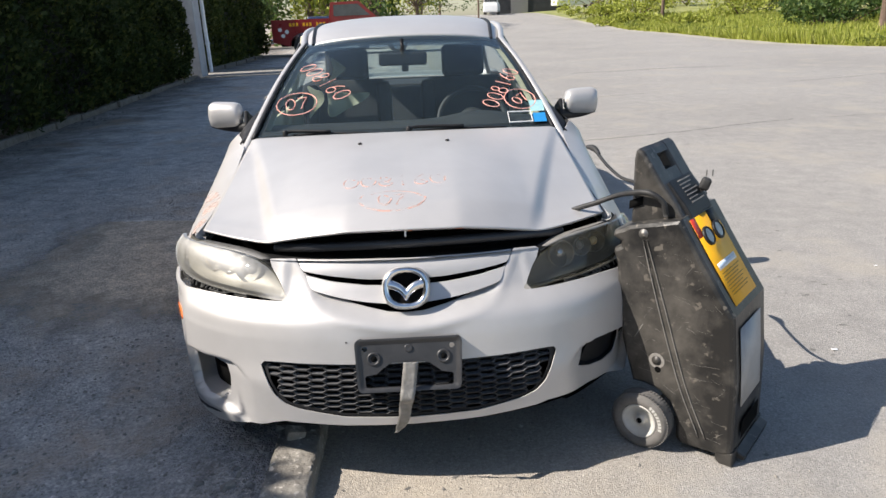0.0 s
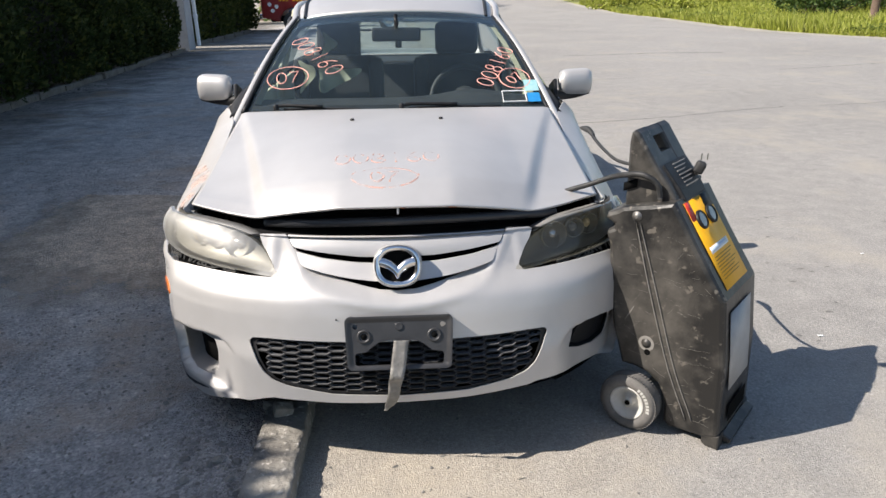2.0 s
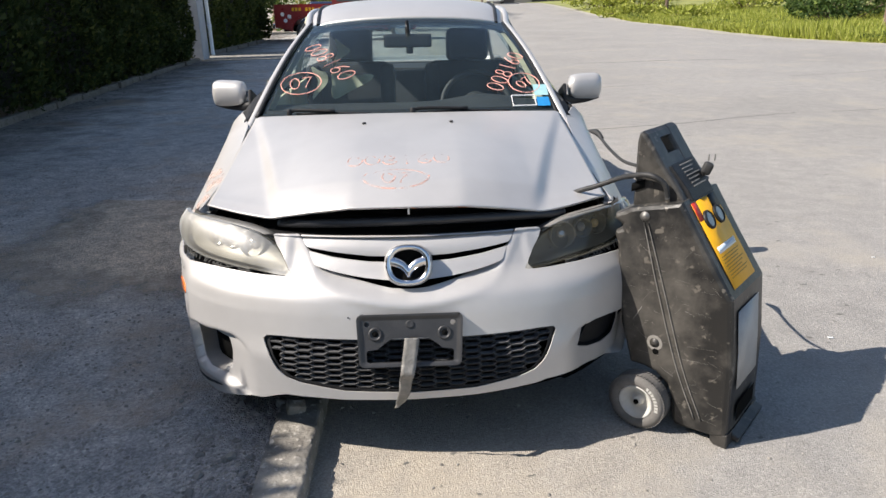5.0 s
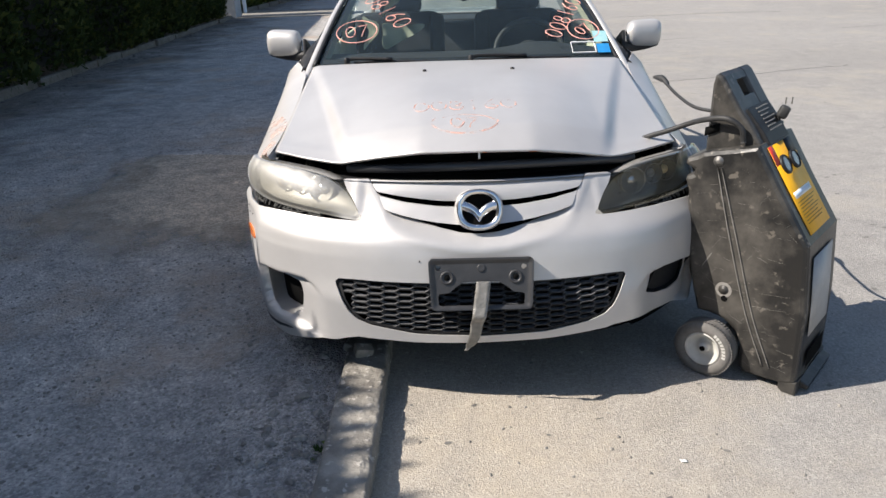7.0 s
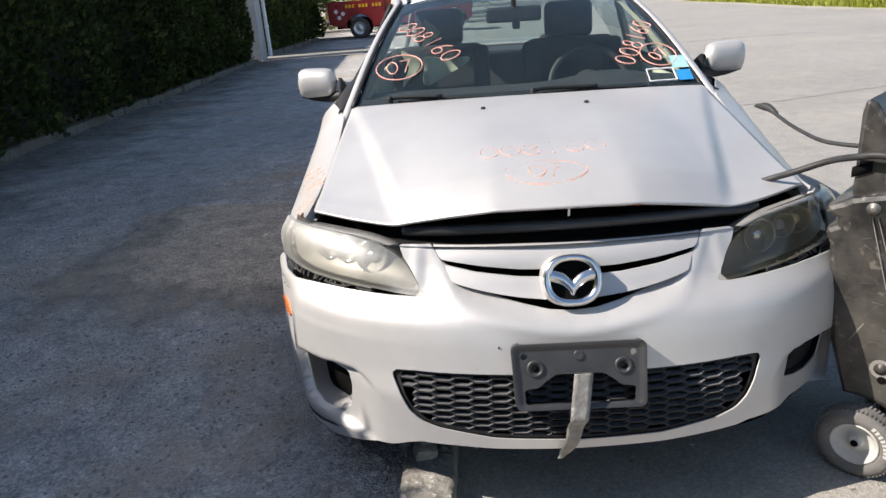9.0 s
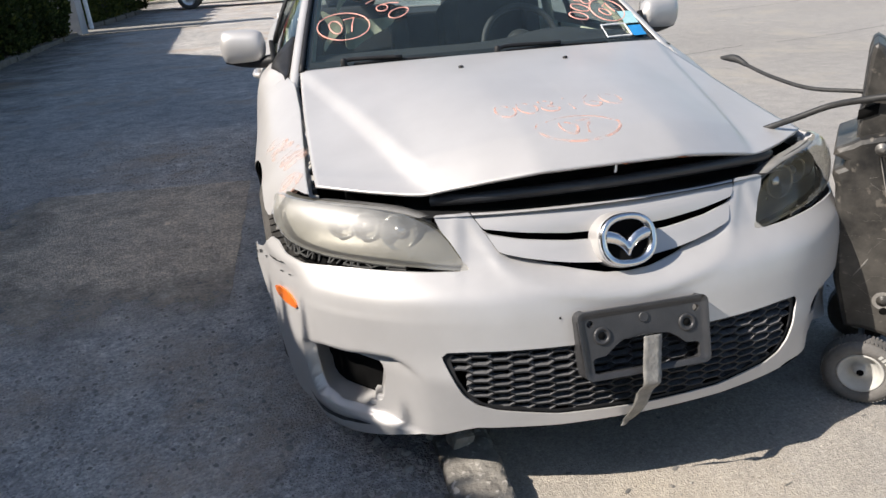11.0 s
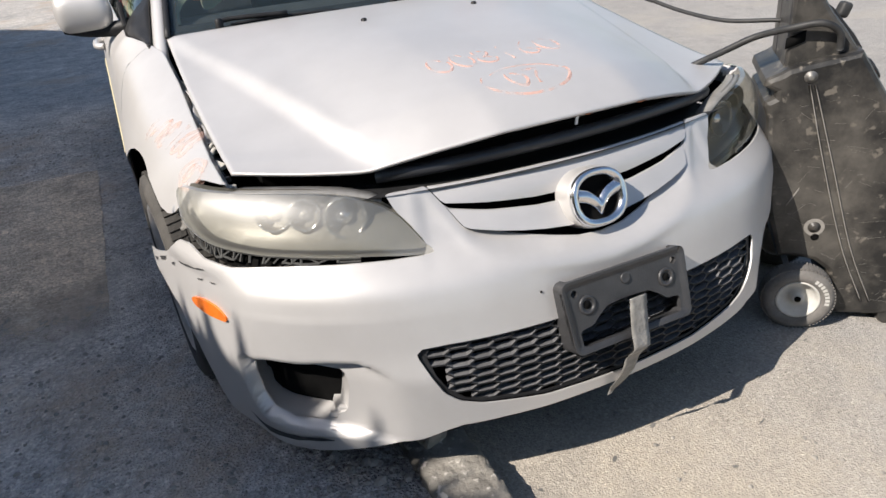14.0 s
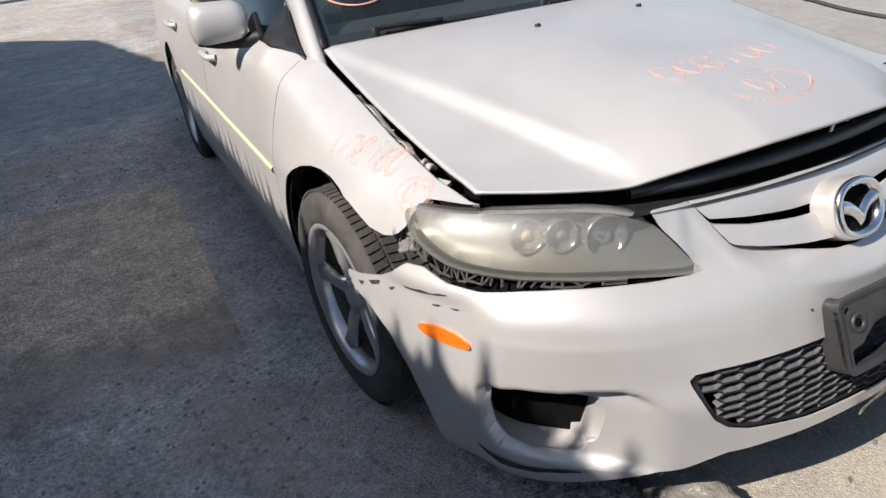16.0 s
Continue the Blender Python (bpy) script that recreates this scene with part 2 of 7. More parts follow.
def chalky(name, c, cover, scale=38.0, most=1.0):
    """Chalk that has partly rubbed off."""
    m = pbr(name, c, tuple(0.8 * q for q in c), 30, 0.85)
    nt = m.node_tree
    n, r, t, x, co = (nt.nodes.new(k) for k in ("ShaderNodeTexNoise", "ShaderNodeValToRGB", "ShaderNodeBsdfTransparent", "ShaderNodeMixShader", "ShaderNodeTexCoord"))
    n.inputs["Scale"].default_value, n.inputs["Detail"].default_value = scale, 5.0
    r.color_ramp.elements[1].color = (most, most, most, 1)
    r.color_ramp.elements[0].position, r.color_ramp.elements[1].position = 0.62 - cover * 0.3, 0.72 - cover * 0.2
    nt.links.new(co.outputs["Object"], n.inputs["Vector"])
    nt.links.new(n.outputs["Fac"], r.inputs["Fac"])
    nt.links.new(r.outputs["Color"], x.inputs[0])
    nt.links.new(t.outputs[0], x.inputs[1])
    nt.links.new(nt.nodes["Principled BSDF"].outputs[0], x.inputs[2])
    nt.links.new(x.outputs[0], nt.nodes["Material Output"].inputs[0])
    return m


# ---- mesh helpers ----
def thing(name, label, category, group="", kind="", at=(0, 0, 0)):
    ob = new(name)
    ob.location = at
    ob.empty_display_size = 0.1
    return tagged(ob, label, category, group, kind)


def mesh_ob(name, verts, faces, material, parent=None, label="", smooth=True):
    me = bpy.data.meshes.new(name)
    me.from_pydata([tuple(map(float, v)) for v in verts], [], [tuple(map(int, f)) for f in faces])
    if smooth:
        me.shade_smooth()
    me.materials.append(material)
    ob = new(name, me)
    if parent is not None:
        ob.parent = parent
    if label:
        ob["label"] = label
    return ob


def part(name, bm, material, parent=None, label="", smooth=False):
    me = bpy.data.meshes.new(name)
    bm.to_mesh(me)
    bm.free()
    if smooth:
        me.shade_smooth()
    me.materials.append(material)
    ob = new(name, me)
    if parent is not None:
        ob.parent = parent
    if label:
        ob["label"] = label
    return ob


def solid(ob, t, offset=-1.0):
    m = ob.modifiers.new("thickness", "SOLIDIFY")
    m.thickness, m.offset = t, offset
    return ob


def box_bm(bm, size, m=Matrix(), bevel=0.0):
    r = bmesh.ops.create_cube(bm, size=1.0, matrix=m @ Matrix.Diagonal((*size, 1)))
    if bevel:
        es = list({e for v in r["verts"] for e in v.link_edges})
        bmesh.ops.bevel(bm, geom=es, offset=bevel, segments=2, affect="EDGES", profile=0.6)
    return bm


def block(name, size, at, material, parent=None, bevel=0.0, turn=(0, 0, 0), label=""):
    return part(name, box_bm(bmesh.new(), size, pose(*at, *turn), bevel), material, parent, label)


def lathe(profile, n=32, m=Matrix()):
    """verts and faces of a turned shape: (radius, height) pairs about local z."""
    vs, fs = [], []
    for r, h in profile:
        for i in range(n):
            a = 2 * math.pi * i / n
            vs.append(m @ Vector((r * math.cos(a), r * math.sin(a), h)))
    for k in range(len(profile) - 1):
        for i in range(n):
            j = (i + 1) % n
            fs.append((k * n + i, k * n + j, (k + 1) * n + j, (k + 1) * n + i))
    return vs, fs


def tube(points, radius, n=8, closed=False):
    """verts and faces of a round tube along points; radius may be a list."""
    pts = [Vector(p) for p in points]
    k = len(pts)
    vs, fs = [], []
    up = Vector((0.123, 0.31, 0.94))
    for i, p in enumerate(pts):
        a, b = (pts[(i + 1) % k], pts[i - 1]) if closed else (pts[min(i + 1, k - 1)], pts[max(i - 1, 0)])
        d = (a - b).normalized()
        s = d.cross(up).normalized()
        w = s.cross(d)
        r = radius[i] if isinstance(radius, (list, tuple)) else radius
        for j in range(n):
            g = 2 * math.pi * j / n
            vs.append(p + r * (math.cos(g) * s + math.sin(g) * w))
    for i in range(k if closed else k - 1):
        for j in range(n):
            q = (j + 1) % n
            i2 = (i + 1) % k
            fs.append((i * n + j, i * n + q, i2 * n + q, i2 * n + j))
    if not closed:
        fs += [tuple(range(n)), tuple(range((k - 1) * n, k * n))]
    return vs, fs


def join(*pieces):
    vs, fs = [], []
    for v, f in pieces:
        o = len(vs)
        vs += list(v)
        fs += [tuple(i + o for i in q) for q in f]
    return vs, fs


def smooth_line(pts, n=8, closed=False):
    """A Catmull-Rom curve through the points."""
    p = np.array(pts, float)
    k = len(p)
    out = []
    for i in range(k if closed else k - 1):
        if closed:
            a, b, c, d = p[i - 1], p[i], p[(i + 1) % k], p[(i + 2) % k]
        else:
            b, c = p[i], p[i + 1]
            a, d = (p[i - 1] if i else 2 * b - c), (p[i + 2] if i + 2 < k else 2 * c - b)
        for t in np.arange(n) / n:
            out.append(0.5 * (2 * b + (c - a) * t + (2 * a - 5 * b + 4 * c - d) * t * t + (3 * b - a - 3 * c + d) * t ** 3))
    if not closed:
        out.append(p[-1])
    return np.array(out)


def sdf(poly, q):
    """Signed distance of the points q (n, 2) to a closed polygon, negative inside."""
    a = np.asarray(poly, float)
    b = np.roll(a, -1, axis=0)
    best = np.full(len(q), 1e9)
    inside = np.zeros(len(q), bool)
    for (x1, y1), (x2, y2) in zip(a, b):
        dx, dy = x2 - x1, y2 - y1
        t = np.clip(((q[:, 0] - x1) * dx + (q[:, 1] - y1) * dy) / (dx * dx + dy * dy + 1e-12), 0, 1)
        best = np.minimum(best, np.hypot(q[:, 0] - x1 - t * dx, q[:, 1] - y1 - t * dy))
        if abs(dy) > 1e-12:
            c = ((y1 > q[:, 1]) != (y2 > q[:, 1])) & (q[:, 0] < (x2 - x1) * (q[:, 1] - y1) / dy + x1)
            inside ^= c
    return np.where(inside, -best, best)


def trimmed(name, surface, outline, holes, step, material, parent, label="", thick=0.004, flip=False):
    """A panel: the part of surface(a, b, push) inside the outline and outside the holes, its rim drawn onto those lines and turned inwards."""
    o = np.asarray(outline)
    lo, hi = o.min(0) - step, o.max(0) + step
    na, nb = int((hi[0] - lo[0]) / step) + 2, int((hi[1] - lo[1]) / step) + 2
    A, B = np.meshgrid(lo[0] + step * np.arange(na), lo[1] + step * np.arange(nb), indexing="ij")
    q = np.stack([A.ravel(), B.ravel()], 1)

    def field(p):
        d = sdf(o, p)
        for h in holes:
            d = np.maximum(d, -sdf(h, p))
        return d

    for _ in range(3):
        d = field(q)
        near = np.abs(d) < step * 0.60
        e = step * 0.05
        pn = q[near]
        g = np.stack([field(pn + (e, 0)) - d[near], field(pn + (0, e)) - d[near]], 1)
        g /= np.maximum(np.linalg.norm(g, axis=1, keepdims=True), 1e-9)
        q[near] = pn - g * d[near][:, None]
    ok = field(q) < step * 0.10
    bm = bmesh.new()
    vm = {}

    def vert(i):
        if i not in vm:
            vm[i] = bm.verts.new((q[i][0], q[i][1], 0))
        return vm[i]

    for i in range(na - 1):
        for j in range(nb - 1):
            f = (i * nb + j, (i + 1) * nb + j, (i + 1) * nb + j + 1, i * nb + j + 1)
            if ok[list(f)].all():
                bm.faces.new([vert(k) for k in f])
            else:
                for k in range(4):
                    g = tuple(f[m] for m in range(4) if m != k)
                    if ok[list(g)].all():
                        bm.faces.new([vert(m) for m in g])
                        break
    bmesh.ops.remove_doubles(bm, verts=bm.verts, dist=step * 0.22)
    bmesh.ops.dissolve_degenerate(bm, edges=bm.edges, dist=step * 0.05)
    if thick:
        rim = [e for e in bm.edges if len(e.link_faces) == 1]
        r = bmesh.ops.extrude_edge_only(bm, edges=rim)
        deep = {v for v in r["geom"] if isinstance(v, bmesh.types.BMVert)}
        for f in {g for g in r["geom"] if isinstance(g, bmesh.types.BMFace)}:
            f.smooth = False
    else:
        deep = set()
    flat = {e for e in bm.edges if deep and len([v for v in e.verts if v in deep]) == 0 and any(any(v in deep for v in f.verts) for f in e.link_faces)}
    for v in bm.verts:
        v.co = surface(v.co.x, v.co.y, thick if v in deep else 0.0)
    if flip:
        bmesh.ops.reverse_faces(bm, faces=bm.faces)
    for f in bm.faces:
        f.smooth = True
    for e in flat:
        e.smooth = False
    return part(name, bm, material, parent, label)


def sheet(name, surface, us, vs_, material, parent, label="", thick=0.0, flip=False):
    v = [surface(u, w) for u in us for w in vs_]
    n = len(vs_)
    f = [(i * n + j, (i + 1) * n + j, (i + 1) * n + j + 1, i * n + j + 1) for i in range(len(us) - 1) for j in range(n - 1)]
    ob = mesh_ob(name, v, [x[::-1] for x in f] if flip else f, material, parent, label)
    if thick:
        solid(ob, thick)
    return ob


def text_bm(body, size):
    """The flat mesh of a line of text in the built-in font, centred."""
    cu = bpy.data.curves.new("text", "FONT")
    cu.body, cu.size, cu.align_x, cu.align_y = body, size, "CENTER", "CENTER"
    ob = bpy.data.objects.new("text", cu)
    me = bpy.data.meshes.new_from_object(ob)
    bm = bmesh.new()
    bm.from_mesh(me)
    bpy.data.objects.remove(ob)
    bpy.data.meshes.remove(me)
    return bm


def lerp(x, xs, ys):
    return float(np.interp(x, xs, ys))
# ---- ground ----
def bumps(x, y, s, k):
    return s * noise.fractal(Vector((x * k, y * k, 3.1)), 0.8, 2.1, 5)


def rise(y):
    """The land climbs a little far down the road."""
    t = min(1.0, max(0.0, (y - 52) / 46))
    return 1.75 * t * t * (3 - 2 * t)


GY = np.concatenate([[-3000, -400, -60, -10, 0, 10, 30], np.arange(50, 104, 4), [130, 260, 3000]])
ground = sheet("ground", lambda x, y: (x, y, rise(y)), [-3000, -400, -60, -20, -6, -0.4, 3, 8, 20, 60, 400, 3000], GY, M["asphalt"], None)
tagged(ground, "weathered pale grey asphalt road with fine cracks", "road", kind="structure")

LOT_Y = np.concatenate([np.arange(-24, -3.5, 0.7), np.arange(-3.5, 5, 0.045), np.arange(5, 14, 0.12), np.arange(14, 46, 0.8)])
LOT_X = np.concatenate([np.arange(-14, -4, 0.35), np.arange(-4, -0.43, 0.045)])


def lot_z(x, y):
    return 0.006 + 0.034 * math.exp(-((x + 0.55) / 0.28) ** 2) + bumps(x, y, 0.010, 1.3) + bumps(x, y, 0.006, 9.0)


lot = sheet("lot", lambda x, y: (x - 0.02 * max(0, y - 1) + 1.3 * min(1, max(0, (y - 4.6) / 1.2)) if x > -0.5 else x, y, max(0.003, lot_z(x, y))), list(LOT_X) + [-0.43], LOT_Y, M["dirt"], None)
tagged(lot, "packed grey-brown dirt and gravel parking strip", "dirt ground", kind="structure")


def kerb_stone(length, y0):
    """A rough cast kerb piece whose worn top edges wander."""
    us, prof = np.linspace(0, length, int(length / 0.012) + 2), [(-0.077, -0.05), (-0.075, 0.02), (-0.0745, 0.062), (-0.071, 0.0705), (-0.062, 0.0735), (-0.02, 0.075), (0.02, 0.0745), (0.060, 0.0735), (0.070, 0.070), (0.074, 0.060), (0.075, 0.02), (0.078, -0.05)]
    ob = sheet("kerb_stone", lambda u, k: (lambda p, w: (p[0] + 0.005 * w, u, p[1] + (0.0045 * w if p[1] > 0 else 0)))(prof[int(k)], noise.fractal(Vector((u * 14, k * 0.9, y0)), 0.35, 2.3, 7)), us, range(len(prof)), M["concrete"], None)
    return ob


kerb = thing("kerb", "worn concrete kerb running under the car", "kerb", kind="structure")
for i, (y0, ln) in enumerate([(-9.2, 1.9), (-7.28, 1.9), (-5.36, 1.93), (-3.4, 2.1), (-1.28, 2.2), (0.94, 1.7), (2.66, 1.8)]):
    k = kerb_stone(ln, y0)
    k.parent = kerb
    k.location = (-0.397 + 0.002 * (i % 3), y0, 0.001 * (i % 2))
# an old trench in the lot, filled with brown dirt; it dies away on two sides
M["fill"] = ground_material("brown_fill", (0.47, 0.405, 0.335), (0.60, 0.515, 0.42), (0.76, 0.76, 0.76), (1.22, 1.21, 1.19), 1.6, 110, 0.8, soft=0.22, cloud=0.30)
fn, fl_ = M["fill"].node_tree.nodes, M["fill"].node_tree.links.new
f_co, f_xyz, f_no, f_add, f_mix, f_tr = (fn.new(k) for k in ("ShaderNodeTexCoord", "ShaderNodeSeparateXYZ", "ShaderNodeTexNoise", "ShaderNodeMath", "ShaderNodeMixShader", "ShaderNodeBsdfTransparent"))
f_no.inputs["Scale"].default_value, f_no.inputs["Detail"].default_value = 3.5, 8.0
fl_(f_co.outputs["Object"], f_no.inputs["Vector"])
fl_(f_co.outputs["Object"], f_xyz.inputs[0])
ends = []
for axis, lo, hi in (("X", -2.7, -1.9), ("Y", 1.1, 2.0)):
    r_ = fn.new("ShaderNodeMapRange")
    r_.inputs["From Min"].default_value, r_.inputs["From Max"].default_value = lo, hi
    fl_(f_xyz.outputs[axis], r_.inputs["Value"])
    ends.append(r_.outputs["Result"])
f_add.operation = "MULTIPLY"
fl_(ends[0], f_add.inputs[0])
fl_(ends[1], f_add.inputs[1])
f_sum, f_cut = fn.new("ShaderNodeMath"), fn.new("ShaderNodeMapRange")
f_sum.operation = "MULTIPLY_ADD"
f_sum.inputs[1].default_value = 0.9
fl_(f_no.outputs["Fac"], f_sum.inputs[0])
fl_(f_add.outputs[0], f_sum.inputs[2])
f_cut.inputs["From Min"].default_value, f_cut.inputs["From Max"].default_value = 0.55, 1.15
fl_(f_sum.outputs[0], f_cut.inputs["Value"])
fl_(f_cut.outputs["Result"], f_mix.inputs[0])
fl_(f_tr.outputs[0], f_mix.inputs[1])
fl_(fn["Principled BSDF"].outputs[0], f_mix.inputs[2])
fl_(f_mix.outputs[0], fn["Material Output"].inputs[0])
fill = sheet("trench_fill", lambda x, y: (x + 0.012 * noise.noise(Vector((y * 9, 1, x))), y + 0.10 * (-1.1 - x) + 0.012 * noise.noise(Vector((x * 9, 2, 0))), max(0.003, lot_z(x, y + 0.10 * (-1.1 - x))) + 0.007), np.linspace(-2.75, -1.10, 40), np.linspace(1.05, 3.12, 48), M["fill"], None)
tagged(fill, "brown dirt filling an old trench in the lot", "dirt ground", kind="structure")
# ---- the car ----
car = thing("car", "damaged silver sedan with popped hood and chalked numbers", "car")

# nose: a superellipse in plan, set back with height
NW, NL, NY, NP = 0.89, 0.75, -0.04, 2.5
_th = np.linspace(0, math.pi / 2, 500)
_nx, _ny = NW * np.sin(_th) ** (2 / NP), NY + NL * (1 - np.cos(_th) ** (2 / NP))
_ns = np.concatenate([[0], np.cumsum(np.hypot(np.diff(_nx), np.diff(_ny)))])
SET_Z = [0.09, 0.125, 0.155, 0.22, 0.30, 0.36, 0.42, 0.50, 0.545, 0.562, 0.60, 0.65, 0.70, 0.75]
SET_D = [0.02, -0.025, -0.04, -0.043, -0.038, -0.034, -0.012, 0.008, 0.024, 0.042, 0.095, 0.13, 0.157, 0.19]
END_D = [0.07, 0.030, 0.014, 0.004, 0.000, -0.002, 0.000, 0.004, 0.008, 0.018, 0.043, 0.058, 0.071, 0.086]
SET_ZZ = np.linspace(0.09, 0.75, 67)
blur = lambda d: np.convolve(np.pad(np.interp(SET_ZZ, SET_Z, d), 1, mode="edge"), np.ones(3) / 3, "valid")
SET_DD, END_DD = blur(SET_D), blur(END_D)


def hump(t):
    t = min(1.0, max(0.0, float(t)))
    return t * t * (3 - 2 * t)


def both(poly):
    """A half outline from the middle line outwards, closed with its mirror image."""
    h = [(-a, z) for a, z in poly[::-1]]
    return np.array(list(poly) + h)


POCKET = smooth_line([(0.47, 0.318), (0.56, 0.397), (0.70, 0.398), (0.866, 0.380), (0.880, 0.318), (0.846, 0.232), (0.74, 0.211), (0.60, 0.209), (0.49, 0.209)], 6, True)


def nose(a, z, push=0.0):
    """A point of the nose's skin: arc length from the middle line, height; push moves it inwards."""
    s, A = (1 if a >= 0 else -1), abs(a)
    x, y = np.interp(A, _ns, _nx), np.interp(A, _ns, _ny)
    x2, y2 = np.interp(A + 0.004, _ns, _nx), np.interp(A + 0.004, _ns, _ny)
    if A >= _ns[-1] - 0.005:
        tx, ty, y = 0.0, 1.0, y + max(0, A - _ns[-1])
    else:
        ln = math.hypot(x2 - x, y2 - y)
        tx, ty = (x2 - x) / ln, (y2 - y) / ln
    k = min(1, max(0, (A - 0.40) / 0.55)) if z > 0.5 else min(1, max(0, (A - 0.33) / 0.45))
    k = k if z > 0.5 else k * k * (3 - 2 * k)
    d = (1 - k) * float(np.interp(z, SET_ZZ, SET_DD)) + k * float(np.interp(z, SET_ZZ, END_DD))
    # the corner turns in more tightly than the curve in plan
    d += 0.022 * hump((A - 0.80) / 0.14) * (1 - hump((A - 1.08) / 0.20)) * hump((0.585 - z) / 0.05)
    d += push
    return (s * (x - ty * d), y + tx * d, z)


# the scoop round the upper grille, dipping inwards from its crease
SCOOP = both([(0.0, 0.525), (0.08, 0.531), (0.155, 0.545), (0.215, 0.559), (0.268, 0.576), (0.306, 0.597), (0.328, 0.624), (0.360, 0.660), (0.397, 0.706), (0.39, 0.80), (0.0, 0.80)])


def bumper_skin(a, z, push=0.0):
    if z > 0.48 and abs(a) < 0.50:
        e = -sdf(SCOOP, np.array([[a, z]]))[0]
        ridge = 0.004 * math.exp(-((e + 0.004) / 0.014) ** 2) + 0.004 * math.exp(-((abs(a) - 0.425) / 0.022) ** 2) * hump((z - 0.56) / 0.06)
        return nose(a, z, push - ridge + 0.019 * hump(e / 0.034) * hump((0.34 - abs(a)) / 0.06))
    if not (0.46 < abs(a) < 0.89 and 0.20 < z < 0.42):
        return nose(a, z, push)
    d = -sdf(POCKET, np.array([[abs(a), z]]))[0]
    return nose(a, z, push + 0.030 * hump(d / 0.012) * hump((abs(a) - 0.48) / 0.16) if d > 0 else push)


BUMPER_UP = [(0.0, 0.559), (0.056, 0.562), (0.12, 0.573), (0.20, 0.589), (0.27, 0.605), (0.306, 0.615), (0.318, 0.624), (0.352, 0.666), (0.388, 0.705), (0.490, 0.703),
             (0.470, 0.672), (0.438, 0.643), (0.414, 0.616), (0.401, 0.590), (0.49, 0.590), (0.575, 0.592), (0.70, 0.593), (0.78, 0.590), (0.87, 0.583), (0.95, 0.588), (1.02, 0.603), (1.075, 0.598), (1.12, 0.566), (1.16, 0.545), (1.22, 0.528), (1.31, 0.506),
             (1.30, 0.485), (1.21, 0.455), (1.145, 0.405), (1.085, 0.325), (1.035, 0.23)]
LOW_R = [(1.01, 0.200), (0.90, 0.207), (0.75, 0.222), (0.62, 0.236), (0.504, 0.254), (0.42, 0.257), (0.39, 0.251), (0.356, 0.250), (0.20, 0.238), (0.0, 0.232)]
LOW_L = [(1.01, 0.140), (0.93, 0.122), (0.85, 0.118), (0.75, 0.130), (0.64, 0.166), (0.52, 0.205), (0.47, 0.213), (0.42, 0.232), (0.385, 0.241), (0.30, 0.239), (0.20, 0.234)]
BUMPER = np.array(BUMPER_UP + LOW_R + [(-a, z) for a, z in (BUMPER_UP[1:] + LOW_L)[::-1]])
MOUTH = both([(0.0, 0.424), (0.2, 0.426), (0.40, 0.428), (0.455, 0.425), (0.462, 0.413), (0.437, 0.365), (0.415, 0.325), (0.385, 0.300), (0.34, 0.285), (0.2, 0.262), (0.0, 0.255)])
FOG_L = np.array([(-a, z) for a, z in [(0.622, 0.371), (0.69, 0.378), (0.79, 0.374), (0.858, 0.364), (0.866, 0.315), (0.856, 0.265), (0.830, 0.235), (0.77, 0.222), (0.70, 0.222), (0.652, 0.230), (0.650, 0.252), (0.630, 0.256), (0.620, 0.294), (0.612, 0.334)]])
FOG_R = np.array([(0.548, 0.330), (0.585, 0.400), (0.62, 0.407), (0.70, 0.404), (0.80, 0.392), (0.806, 0.345), (0.78, 0.295), (0.70, 0.288), (0.62, 0.300)])
bumper = trimmed("front_bumper", bumper_skin, BUMPER, [MOUTH, FOG_L, FOG_R], 0.0082, M["paint"], car, "silver bumper cover, sagging and scuffed", 0.004, flip=True)

# things seen in the bumper's openings; near-black sheets stand for their deep shade
sheet("bumper_shade_sheet", lambda a, z: nose(a, z, 0.09), np.linspace(-1.0, 1.0, 60), np.linspace(0.265, 0.60, 12), M["void"], car)
sheet("grille_shade_sheet", lambda a, z: nose(a, z, 0.10), np.linspace(-0.62, 0.62, 40), np.linspace(0.55, 0.735, 8), M["void"], car)


def lattice():
    """The stretched honeycomb of the lower grille, its walls set into the mouth."""
    pieces = []
    w1, w2, h, t = 0.0155, 0.0315, 0.0188, 0.0017
    edges = []
    for c in range(-11, 12):
        for r in range(-2, 12):
            ca, cz = c * (w1 + w2), 0.252 + (r + 0.5 * (c % 2)) * h
            edges += [((ca - w1, cz + h / 2), (ca + w1, cz + h / 2)), ((ca + w1, cz + h / 2), (ca + w2, cz)), ((ca + w2, cz), (ca + w1, cz - h / 2))]
    far = sdf(MOUTH, np.array([p for e in edges for p in e])).reshape(-1, 2).max(1)
    for ((a1, z1), (a2, z2)), f in zip(edges, far):
        if f > 0.0:
            continue
        vs = []
        for a, z in ((a1, z1), (a2, z2)):
            for dz in (-t, t):
                for p in (0.008, 0.026):
                    vs.append(nose(a, z + dz * (1 if p < 0.02 else 1.25), p))
        pieces.append((vs, [(0, 1, 3, 2), (4, 6, 7, 5), (0, 4, 5, 1), (2, 3, 7, 6), (0, 2, 6, 4), (1, 5, 7, 3)]))
    return join(*pieces)


